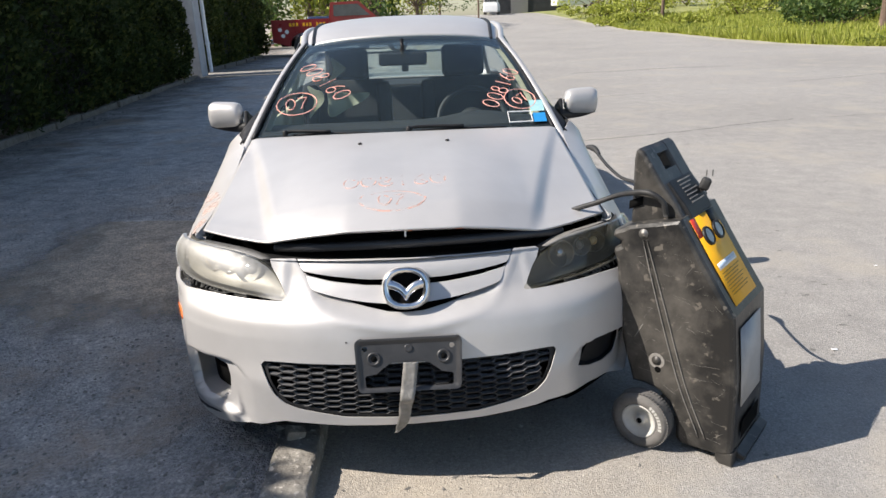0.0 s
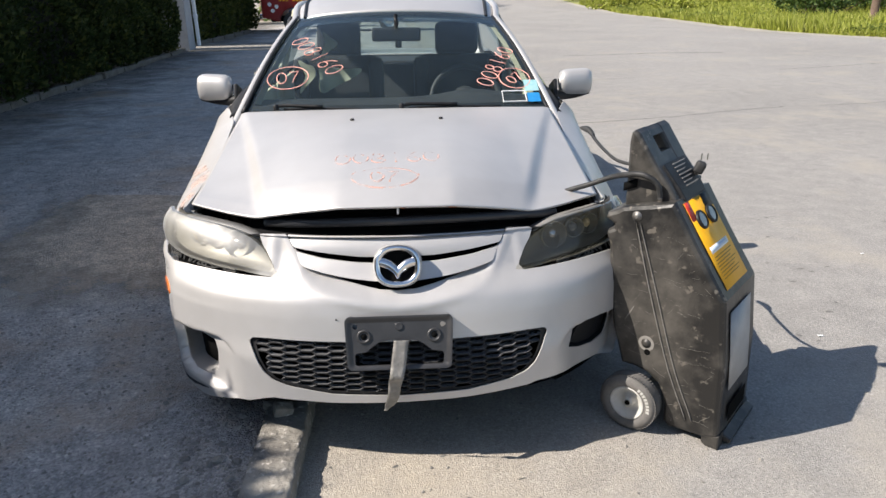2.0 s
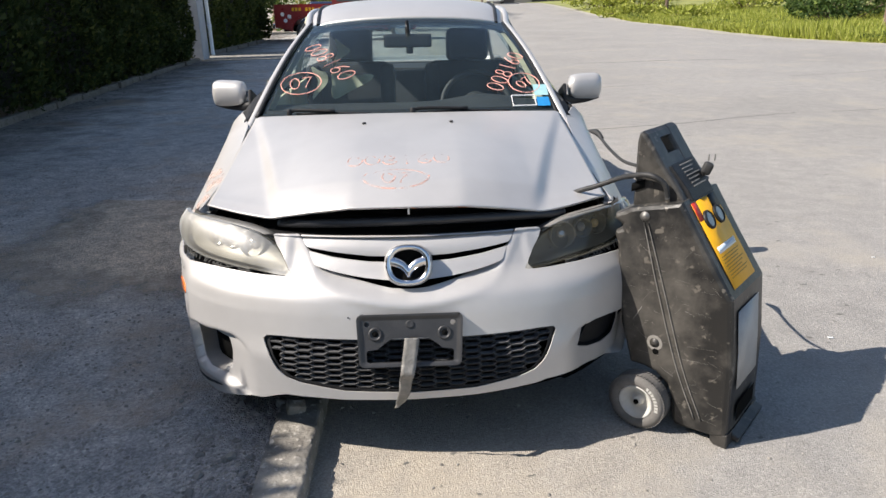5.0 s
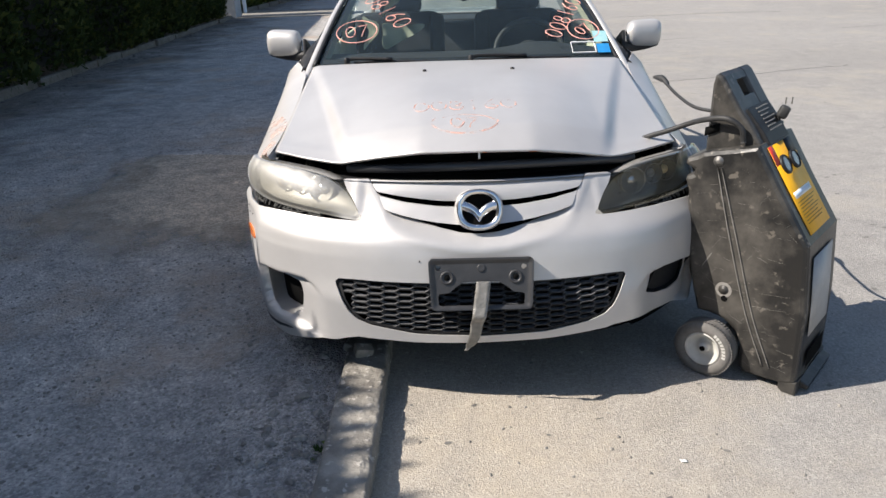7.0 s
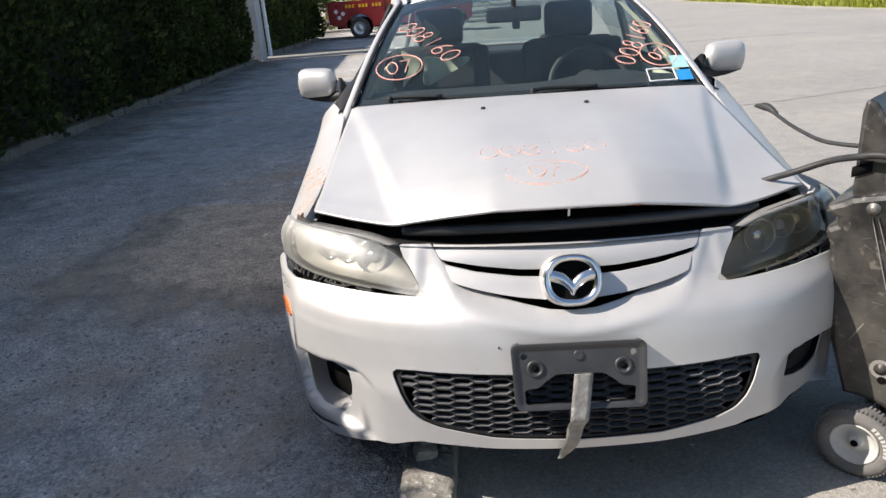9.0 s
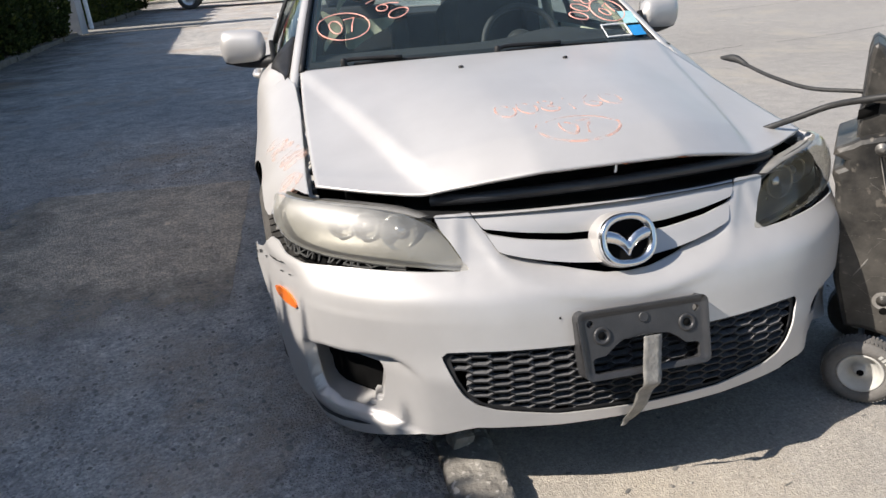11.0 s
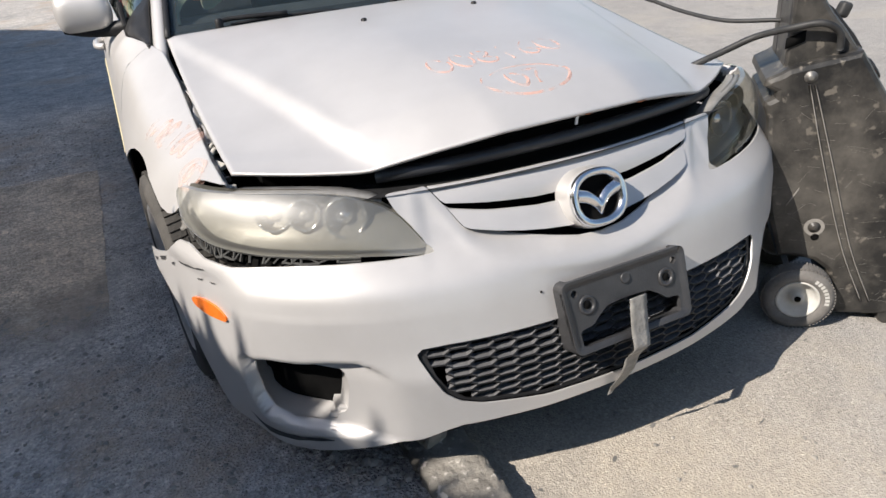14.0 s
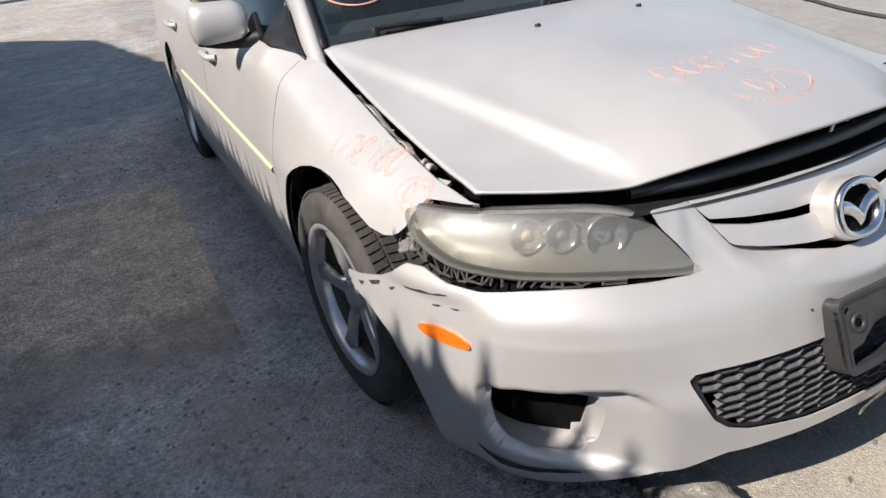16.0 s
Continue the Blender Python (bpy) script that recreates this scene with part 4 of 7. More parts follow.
# ---- wheels ----
M["truss"] = pbr("lamp_housing", (0.035, 0.035, 0.035), (0.085, 0.085, 0.08), 22, 0.6)
M["steel"] = pbr("worn_steel", (0.30, 0.29, 0.27), (0.18, 0.17, 0.16), 30, 0.5, 0.8)
def road_wheel(x, y, s, steer=0.0, n=10):
    w = thing("wheel", "", "", at=(x, y, HUB_Z))
    w.parent = car
    w.rotation_euler = (0, 0, radians(steer))
    ax = pose(0, 0, 0, 0, 90 * s, 0)
    prof = [(0.205, -0.095), (0.235, -0.105), (0.275, -0.107), (0.298, -0.098), (0.309, -0.080), (0.312, -0.04), (0.3125, 0.0), (0.312, 0.04), (0.309, 0.080), (0.298, 0.098), (0.275, 0.107), (0.235, 0.105), (0.215, 0.095), (0.205, 0.07)]
    vs, fs = lathe(prof, 72, ax)
    tyre = mesh_ob("tyre", vs, fs, M["tyre"], w)
    # tread blocks
    pieces = []
    for i in range(84):
        g = 2 * math.pi * i / 84
        for h0, h1, sk in ((-0.088, -0.05, 0.018), (-0.043, -0.006, -0.012), (0.006, 0.043, 0.012), (0.05, 0.088, -0.018)):
            q = []
            for r in (0.308, 0.3165 if abs(h0 + h1) < 0.1 else 0.314):
                for hh, gg in ((h0, g), (h1, g + sk), (h1, g + sk + 0.058), (h0, g + 0.058)):
                    q.append(ax @ Vector((r * math.cos(gg), r * math.sin(gg), hh)))
            pieces.append((q, [(4, 5, 6, 7), (0, 1, 5, 4), (1, 2, 6, 5), (2, 3, 7, 6), (3, 0, 4, 7)]))
    mesh_ob("tread", *join(*pieces), M["tyre"], w, smooth=False)
    vs, fs = lathe([(0.222, 0.100), (0.214, 0.104), (0.205, 0.098), (0.196, 0.080), (0.193, 0.060)], 64, ax)
    mesh_ob("rim", vs, fs, M["alloy"], w)
    # darker than the rim: the shade between the spokes is in its colour
    vs, fs = lathe([(0.193, 0.060), (0.190, 0.03), (0.185, -0.09)], 48, ax)
    mesh_ob("rim_barrel", vs, fs, M["truss"], w, "barrel coloured dark for the shade behind the spokes")
    # five broad spokes
    pieces = []
    for i in range(5):
        g = 2 * math.pi * i / 5 + 0.3
        q = []
        for r, hw, h in ((0.035, 0.034, 0.060), (0.10, 0.024, 0.074), (0.16, 0.026, 0.078), (0.205, 0.040, 0.086)):
            for k, dh in ((-1, -0.016), (-0.55, 0), (0.55, 0), (1, -0.016)):
                q.append(ax @ (Matrix.Rotation(g, 4, "Z") @ Vector((r, hw * k, h + dh))))
        f = [(a * 4 + b, (a + 1) * 4 + b, (a + 1) * 4 + b + 1, a * 4 + b + 1) for a in range(3) for b in range(3)]
        pieces.append((q, f))
    sp = mesh_ob("spokes", *join(*pieces), M["alloy"], w)
    solid(sp, 0.02)
    vs, fs = lathe([(0.0, 0.078), (0.028, 0.076), (0.034, 0.066), (0.06, 0.058), (0.062, 0.0)], 32, ax)
    mesh_ob("hub", vs, fs, M["alloy"], w)
    vs, fs = lathe([(0.05, -0.02), (0.145, -0.02), (0.145, -0.035), (0.05, -0.035)], 40, ax)
    mesh_ob("brake_disc", vs, fs, M["steel"], w)
    vs, fs = lathe([(0.19, -0.06), (0.0, -0.06)], 40, ax)
    mesh_ob("wheel_back", vs, fs, M["void"], w)
    return w


for s in (-1, 1):
    road_wheel(s * 0.765, AXLE_F, s, 4)
    road_wheel(s * 0.765, AXLE_R, s)


# ---- mirrors ----
def wing_mirror(s):
    m = thing("wing_mirror", "", "", at=(s * 0.885, 1.60, 0.972))
    m.parent = car
    vs, fs = [], []
    nu, nv = 20, 14
    for i in range(nu + 1):
        t = i / nu
        x = s * (-0.075 + 0.175 * t)
        k = (1 - abs(2 * t - 1) ** 5) ** 0.4
        hy, hz = 0.070 * (0.35 + 0.65 * k) * (1 - 0.12 * t), 0.066 * (0.25 + 0.75 * k) * (0.92 + 0.1 * t)
        for j in range(nv):
            g = 2 * math.pi * j / nv
            c, q = math.cos(g), math.sin(g)
            r = (abs(c) ** 3 + abs(q) ** 3) ** (-1 / 3)
            vs.append((x, max(-hy, 0.9 * hy * c * r * (1 if c < 0 else 0.55)) + 0.012 * t * 2, hz * q * r + 0.012))
    for i in range(nu):
        for j in range(nv):
            q = (j + 1) % nv
            fs.append((i * nv + j, i * nv + q, (i + 1) * nv + q, (i + 1) * nv + j))
    fs += [tuple(range(nv)), tuple(range(nu * nv, (nu + 1) * nv))]
    mesh_ob("mirror_shell", vs, fs, M["paint"], m)
    box = bmesh.new()
    box_bm(box, (0.15, 0.004, 0.095), pose(s * 0.015, 0.046, 0.013), 0.001)
    part("mirror_glass", box, M["chrome"], m)
    mesh_ob("lower_shell", *tube(smooth_line([(-s * 0.115, -0.05, -0.045), (-s * 0.05, -0.02, -0.05), (s * 0.02, -0.005, -0.049), (s * 0.085, 0.005, -0.038)], 6), [0.030, 0.028, 0.027, 0.026, 0.025, 0.024, 0.023, 0.022, 0.021, 0.020, 0.019, 0.018, 0.017, 0.016, 0.015, 0.014, 0.013, 0.012, 0.011][:19], 10), M["black"], m)
    tri = bmesh.new()
    box_bm(tri, (0.018, 0.13, 0.085), pose(-s * 0.100, 0.0, -0.028, -22, 0, 0), 0.006)
    part("mirror_base", tri, M["black"], m)


wing_mirror(-1)
wing_mirror(1)
# ---- headlights ----
LENS = [(0.402, 0.592), (0.415, 0.612), (0.440, 0.640), (0.474, 0.669), (0.520, 0.692), (0.585, 0.709), (0.70, 0.724), (0.865, 0.727), (0.98, 0.724), (1.085, 0.710), (1.078, 0.672), (1.04, 0.648), (0.95, 0.624), (0.83, 0.614), (0.70, 0.610), (0.56, 0.603)]
M["bezel"] = pbr("lamp_bezel", (0.12, 0.116, 0.10), (0.19, 0.185, 0.165), 8, 0.42, 0.25)
M["reflector"] = pbr("lamp_reflector", (0.62, 0.62, 0.60), (0.70, 0.70, 0.68), 10, 0.18, 0.9)
M["bezel_dark"] = pbr("lamp_bezel_dark", (0.020, 0.021, 0.022), (0.035, 0.036, 0.036), 8, 0.3)
M["bezel_mid"] = pbr("lamp_bowl", (0.12, 0.115, 0.10), (0.18, 0.17, 0.15), 8, 0.25, 0.5)
M["strip"] = pbr("lamp_top_strip", (0.15, 0.145, 0.135), (0.26, 0.25, 0.235), 14, 0.38)


LENS_UP = np.array(LENS[:10])
LENS_LOW = np.array([LENS[0]] + LENS[:9:-1] + [LENS[9]])
LENS_RIM = smooth_line(LENS, 4, True)


def dome(a, z):
    """How far the lens swells at a point: nought at its rim, one along its middle."""
    A = abs(a)
    lo, hi = np.interp(A, LENS_LOW[:, 0], LENS_LOW[:, 1]), np.interp(A, LENS_UP[:, 0], LENS_UP[:, 1])
    t = min(1.0, max(0.0, (z - lo) / max(0.004, hi - lo)))
    return (4 * t * (1 - t)) ** 0.62 * hump((A - 0.39) / 0.20) * hump((1.10 - A) / 0.10)


def headlight(s):
    hazed = s < 0
    h = thing("headlight", "hazed yellowed headlight" if hazed else "clear dark headlight", "")
    h.parent = car
    out = LENS_RIM * (s, 1)
    trimmed("lens", lambda a, z, p: nose(a, z, p - 0.003 - 0.020 * dome(a, z)), out, [], 0.009, M["haze"] if hazed else M["smoke"], h, "yellow hazed lens" if hazed else "clear lens", 0.012).visible_shadow = False
    trimmed("bezel", lambda a, z, p: nose(a, z, 0.026 + 0.022 * dome(a, z)), LENS_RIM * (s, 1) * 1.0, [], 0.010, M["bezel"] if hazed else M["bezel_dark"], h, "", 0, flip=True)
    for a, z, r in ((0.80, 0.672, 0.034), (0.715, 0.671, 0.032), (0.605, 0.660, 0.042)):
        p, q = Vector(nose(s * a, z, 0.052)), Vector(nose(s * a, z, -0.05))
        d = Vector((0.35 * (q - p).normalized().x, -1, 0.12)).normalized()
        m = Matrix.Translation(p) @ d.to_track_quat("Z", "Y").to_matrix().to_4x4()
        vs, fs = lathe([(r * 1.10, 0.006), (r * 1.08, 0.024), (r * 1.02, 0.028), (r * 0.94, 0.022), (r * 0.72, 0.006), (r * 0.40, -0.004)], 32, m)
        mesh_ob("reflector", vs, fs, M["reflector"] if hazed else M["bezel_mid"], h)
        vs, fs = lathe([(r * 0.46, -0.004), (r * 0.44, 0.010), (r * 0.30, 0.018), (0.0, 0.022)], 20, m)
        mesh_ob("bulb", vs, fs, M["chrome"] if a < 0.65 else M["strip"] if a < 0.75 else M["amber_dull"], h)
    # plastic strip over the lens and the ribbed housing under it
    top = [(0.50, 0.700), (0.54, 0.712), (0.62, 0.727), (0.74, 0.735), (0.86, 0.735), (0.90, 0.731)]
    tp = smooth_line(top, 5)
    sheet("top_strip", lambda i, k: nose(s * tp[int(i)][0], tp[int(i)][1] + 0.001 * k - 0.012, 0.012 + 0.034 * k), range(len(tp)), [0, 0.4, 1], M["strip"], h, "", 0.003, flip=s < 0)
    low = smooth_line([(0.56, 0.602), (0.70, 0.609), (0.83, 0.613), (0.95, 0.622), (1.04, 0.646), (1.075, 0.675)], 6)
    n = len(low)
    sheet("housing", lambda i, k: nose(s * low[int(i)][0], low[int(i)][1] - 0.055 * k, 0.034 + 0.01 * k), range(n), [0, 0.5, 1], M["void"], h)
    r = random.Random(5)
    pcs = [tube([nose(s * a, z - 0.005, 0.010) for a, z in low], 0.0035, 6)]
    i = 0
    while i < n - 2:
        st = r.choice((1, 1, 2))
        (a1, z1), (a2, z2) = low[i], low[min(n - 1, i + st)]
        w = 0.012 + 0.030 * i / n
        if r.random() < 0.75:
            pcs.append(tube([nose(s * a1, z1 - w, 0.016), nose(s * a2, z2 - w + r.uniform(-0.004, 0.004), 0.016)], 0.0026, 5))
        k = r.random()
        if k < 0.35:
            pcs.append(tube([nose(s * a1, z1, 0.012), nose(s * a2, z2 - w, 0.016)], 0.0024, 5))
        elif k < 0.6:
            pcs.append(tube([nose(s * a1, z1 - w, 0.016), nose(s * a2, z2, 0.012)], 0.0024, 5))
        if r.random() < 0.7:
            pcs.append(tube([nose(s * a1, z1, 0.012), nose(s * (a1 + r.uniform(-0.006, 0.006)), z1 - w, 0.016)], 0.0030, 5))
        i += st
    mesh_ob("housing_ribs", *join(*pcs), M["truss"], h, smooth=False)


# torn liner between the lens, the fender's tip and the tyre
M["liner"] = pbr("torn_liner", (0.14, 0.135, 0.125), (0.24, 0.23, 0.215), 30, 0.8, bump=0.5, bump_scale=60)
for s in (-1, 1):
    rl_ = random.Random(3)
    for a0, z0, w, hh, tw in ((1.10, 0.650, 0.050, 0.040, 0.3), (1.125, 0.615, 0.045, 0.035, -0.5), (1.085, 0.622, 0.030, 0.030, 0.9), (1.16, 0.632, 0.05, 0.03, 0.1), (1.075, 0.655, 0.02, 0.03, 1.4)):
        sheet("torn_liner", lambda u, v, a0=a0, z0=z0, w=w, hh=hh, tw=tw: nose(s * (a0 + w * ((u - 0.5) * math.cos(tw) - (v - 0.5) * math.sin(tw))), z0 + hh * ((u - 0.5) * math.sin(tw) + (v - 0.5) * math.cos(tw)), 0.030 + 0.016 * noise.noise(Vector((u * 3 + a0 * 40, v * 3, 2)))), np.linspace(0, 1, 7), np.linspace(0, 1, 6), M["liner"], car, "", 0.002)


M["amber_dull"] = pbr("dull_bulb", (0.45, 0.33, 0.16), (0.5, 0.38, 0.2), 20, 0.3)
headlight(-1)
headlight(1)

# side markers, scuffs, torn liner
MARK = smooth_line([(1.034, 0.470), (1.015, 0.480), (0.97, 0.487), (0.92, 0.481), (0.890, 0.467), (0.898, 0.456), (0.94, 0.451), (0.99, 0.453), (1.022, 0.459)], 5, True)
for s in (-1, 1):
    trimmed("side_marker", lambda a, z, p: nose(a, z, p - 0.005), MARK * (s, 1), [], 0.006, M["amber"], car, "amber side marker lens", 0.006, flip=True)
M["scuff"] = pbr("bare_plastic", (0.020, 0.020, 0.022), (0.05, 0.05, 0.052), 30, 0.7, bump=0.3, bump_scale=120)
SCUFFS = [
    [(0.650, 0.196), (0.70, 0.183), (0.73, 0.178), (0.76, 0.170), (0.80, 0.172), (0.84, 0.172), (0.875, 0.186), (0.905, 0.206), (0.86, 0.194), (0.82, 0.192), (0.78, 0.186), (0.74, 0.187), (0.70, 0.195)],
    [(0.936, 0.568), (0.965, 0.566), (0.985, 0.560), (1.02, 0.559), (1.045, 0.553), (1.076, 0.551), (1.07, 0.546), (1.03, 0.550), (1.00, 0.555), (0.965, 0.561)],
    [(0.965, 0.538), (0.99, 0.534), (0.985, 0.531), (0.97, 0.533)],
    [(0.915, 0.541), (0.94, 0.538), (0.93, 0.535), (0.92, 0.537)],
    [(1.16, 0.535), (1.20, 0.522), (1.19, 0.515), (1.165, 0.524)],
    [(1.22, 0.512), (1.245, 0.506), (1.23, 0.498)],
    [(1.11, 0.535), (1.13, 0.527), (1.12, 0.522)],
    [(0.185, 0.494), (0.190, 0.494), (0.190, 0.489), (0.185, 0.489)],
]
for k, p in enumerate(SCUFFS):
    q = np.array([(-a, z) for a, z in p])
    trimmed("scuff", lambda a, z, p: nose(a, z, p - 0.0022), q, [], 0.0035, M["scuff"], bumper, "", 0, flip=True)
# fog lamp pockets: torn mounts; a near-black sheet gives the left one's shade
for s in (-1, 1):
    sheet("fog_back_sheet", lambda a, z, s=s: nose(s * a, z, 0.085 if s < 0 else 0.05), np.linspace(0.52, 0.90, 10), np.linspace(0.23, 0.43, 6), M["void"] if s < 0 else M["black"], car)
    rim = FOG_L if s < 0 else FOG_R
    sheet("fog_shroud", lambda i, k, rim=rim, s=s: Vector(bumper_skin(*rim[int(i) % len(rim)], 0.003)) + Vector((-s * 0.03 * max(0, k - 1), 0.05 * k, 0.0)), range(len(rim) + 1), [0, 1, 2], M["paint"] if s < 0 else M["black"], car)
for a, z, w, h in ((0.642, 0.246, 0.020, 0.034), (0.662, 0.236, 0.030, 0.012)):
    x, y, zz = nose(-a, z, 0.040)
    block("fog_bracket", (w, 0.010, h), (x, y, zz), M["paint"], car, 0.002, (0, 4, -32))


# ---- plate holder and tape ----
def plate_holder():
    h = thing("plate_holder", "empty dark grey plastic plate holder", "")
    h.parent = car
    o, up, fw = Vector((0.0, -0.086, 0.438)), Vector((0, 0.053, 0.147)).normalized(), Vector((0, -0.147, 0.053)).normalized()
    pt = lambda x, w, d: o + Vector((x, 0, 0)) + up * w + fw * d
    r = 0.016
    outline = []
    for cx, cy, g0 in ((0.160 - r, 0.079 - r, 0), (-0.160 + r, 0.079 - r, 90), (-0.154 + r, -0.079 + r, 180), (0.154 - r, -0.079 + r, 270)):
        outline += [(cx + r * math.cos(radians(g0 + k * 18)), cy + r * math.sin(radians(g0 + k * 18))) for k in range(6)]
    win = np.array([(-0.130, -0.066), (0.130, -0.066), (0.132, -0.030), (0.098, -0.026), (0.078, -0.010), (0.056, 0.004), (0.02, 0.007), (-0.02, 0.007), (-0.056, 0.004), (-0.078, -0.010), (-0.098, -0.026), (-0.132, -0.030)])
    holes = [win] + [np.array([(sx * 0.130 + 0.008 * cx, 0.050 + 0.008 * cy) for cx, cy in ((-1, -1), (1, -1), (1, 1), (-1, 1))]) for sx in (-1, 1)]

    def skin(x, w, p):
        e = -sdf(np.array(outline), np.array([[x, w]]))[0]
        return pt(x, w, -0.006 * min(1, max(0, (e - 0.008) / 0.006)) - p)

    trimmed("plate_back", skin, outline, holes, 0.0055, M["holder"], h, "", 0.012)
    trimmed("plate_skirt", lambda x, w, p: pt(x, w, -0.004 - p), outline, [np.array(outline) * 0.96], 0.006, M["holder"], h, "", 0.050)
    for sx in (-1, 1):
        for prof, name, mt in (([(0.021, -0.006), (0.021, -0.0025), (0.017, -0.001), (0.013, -0.003), (0.012, -0.010)], "boss", M["holder"]), ([(0.0, -0.002), (0.006, -0.003), (0.0115, -0.008), (0.0118, -0.012)], "screw", M["void"])):
            vs, fs = lathe(prof, 22)
            mesh_ob(name, [pt(sx * 0.104 + v.x, 0.020 + v.y, v.z) for v in vs], fs, mt, h)
    vs, fs = lathe([(0.012, -0.006), (0.012, -0.003), (0.0095, -0.003), (0.0, -0.004)], 20)
    mesh_ob("knockout", [pt(v.x, 0.048 + v.y, v.z) for v in vs], fs, M["holder"], h)


plate_holder()
tp = smooth_line([(0.006, -0.1005, 0.452), (0.004, -0.106, 0.436), (-0.004, -0.124, 0.385), (-0.010, -0.140, 0.352), (-0.016, -0.122, 0.320), (-0.022, -0.112, 0.275), (-0.030, -0.100, 0.245), (-0.040, -0.090, 0.222), (-0.050, -0.090, 0.208)], 5)
wd = np.interp(np.arange(len(tp)), [0, 12, 24, 33, 36, 40], [0.022, 0.022, 0.018, 0.015, 0.008, 0.006])
tape = sheet("tape", lambda i, k: (tp[int(i)][0] + k * wd[int(i)] + 0.002 * noise.noise(Vector((i, k * 3, 0))), tp[int(i)][1] + 0.003 * noise.noise(Vector((i * 0.7, k * 2, 5))), tp[int(i)][2]), range(len(tp)), np.linspace(-1, 1, 5), M["tape"], car, "strip of dirty grey tape", 0.0012)

# ---- chalk numbers ----
M["chalk"] = pbr("pink_chalk", (0.85, 0.36, 0.28), (0.92, 0.50, 0.42), 40, 0.8)
M["chalk_faint"] = chalky("orange_chalk", (0.92, 0.50, 0.38), 0.86, 30.0, 0.42)


def ell(cx, cy, rx, ry, a0=0, a1=360, n=22):
    return [(cx + rx * math.cos(radians(a0 + (a1 - a0) * k / n)), cy + ry * math.sin(radians(a0 + (a1 - a0) * k / n))) for k in range(n + 1)]


GLYPH = {"0": [ell(0.3, 0.5, 0.26, 0.48, 80, 450)], "8": [ell(0.3, 0.74, 0.18, 0.24, -90, 270), ell(0.3, 0.25, 0.24, 0.25, 90, 450)], "1": [[(0.3, 1.0), (0.3, 0.0)]],
         "6": [[(0.5, 1.0), (0.25, 0.75), (0.1, 0.4)] + ell(0.3, 0.26, 0.22, 0.25, 170, 500, 16)], "7": [[(0.05, 0.95), (0.55, 0.98), (0.35, 0.5), (0.2, 0.0)]]}


def chalk(name, text, place, size, material, parent, radius, circle=None, wob=0.03):
    """Handwritten digits as thin strokes; place(x, y) lays the writing on a surface."""
    pcs = []
    w = 0.70
    for k, ch in enumerate(text):
        for st in GLYPH[ch]:
            pts = [((k - (len(text) - 1) / 2) * w + x - 0.3 + wob * noise.noise(Vector((k * 3.7, x * 2, y))), y - 0.5 + wob * noise.noise(Vector((k, y * 2, 9)))) for x, y in st]
            pcs.append(tube([place(size * x, size * y) for x, y in pts], radius, 5))
    if circle:
        pcs.append(tube([place(*p) for p in ell(0, 0, circle[0], circle[1], 30, 395, 36)], radius, 5))
    return mesh_ob(name, *join(*pcs), material, parent, smooth=False)


def on_glass(x0, v0, ang):
    c, s_ = math.cos(radians(ang)), math.sin(radians(ang))

    def f(x, y):
        px, pv = x0 + x * c - y * s_, v0 + (x * s_ + y * c) / 0.90
        hw = 0.69 + (0.535 - 0.69) * pv
        return shield(px / hw, pv) + Vector((0, -0.0035, 0.006))
    return f


def on_hood(x0, y0, ang):
    c, s_ = math.cos(radians(ang)), math.sin(radians(ang))

    def f(x, y):
        px, py = x0 + x * c - y * s_, y0 + x * s_ + y * c
        u = px / 0.69
        yf, yr = hood_front(abs(px))[0], 1.13 + 0.075 * (abs(px) / 0.69) ** 2.2
        q = Vector(hood(u, (py - yf) / (yr - yf)))
        return q + Vector((0, 0, -0.0118))
    return f


chalk("chalk_number", "008160", on_glass(-0.385, 0.465, -55), 0.094, M["chalk"], ws, 0.0023)
chalk("chalk_year", "07", on_glass(-0.506, 0.254, 8), 0.085, M["chalk"], ws, 0.0024, (0.098, 0.085))
chalk("chalk_number", "008160", on_glass(0.474, 0.339, 64), 0.084, M["chalk"], ws, 0.0023)
chalk("chalk_year", "07", on_glass(0.553, 0.223, 40), 0.060, M["chalk"], ws, 0.0024, (0.074, 0.078))
chalk("chalk_number", "008160", on_hood(-0.03, 0.40, 2), 0.085, M["chalk_faint"], hood_ob, 0.0140)
chalk("chalk_year", "07", on_hood(-0.035, 0.252, 0), 0.070, M["chalk_faint"], hood_ob, 0.0140, (0.105, 0.066))


def on_fender(y, z):
    return lambda x, w: Vector(side_skin(-1, 0.0076)(y - x, z + w * 0.8))


M["chalk_worn"] = chalky("worn_chalk", (0.88, 0.56, 0.45), 0.80, 25.0, 0.30)
chalk("chalk_number", "008160", on_fender(0.74, 0.748), 0.060, M["chalk_worn"], car, 0.0085)
chalk("chalk_year", "07", on_fender(0.52, 0.712), 0.042, M["chalk_worn"], car, 0.0085, (0.050, 0.034))
# inspection stickers
M["blue"] = pbr("blue_sticker", (0.02, 0.22, 0.55), (0.03, 0.30, 0.62), 40, 0.5)
M["teal"] = pbr("teal_sticker", (0.28, 0.55, 0.58), (0.45, 0.66, 0.68), 60, 0.5)
gl = lambda x, v, d: shield(x / (0.69 - 0.155 * v), v) + Vector((0, 0.003, -0.004)) * d
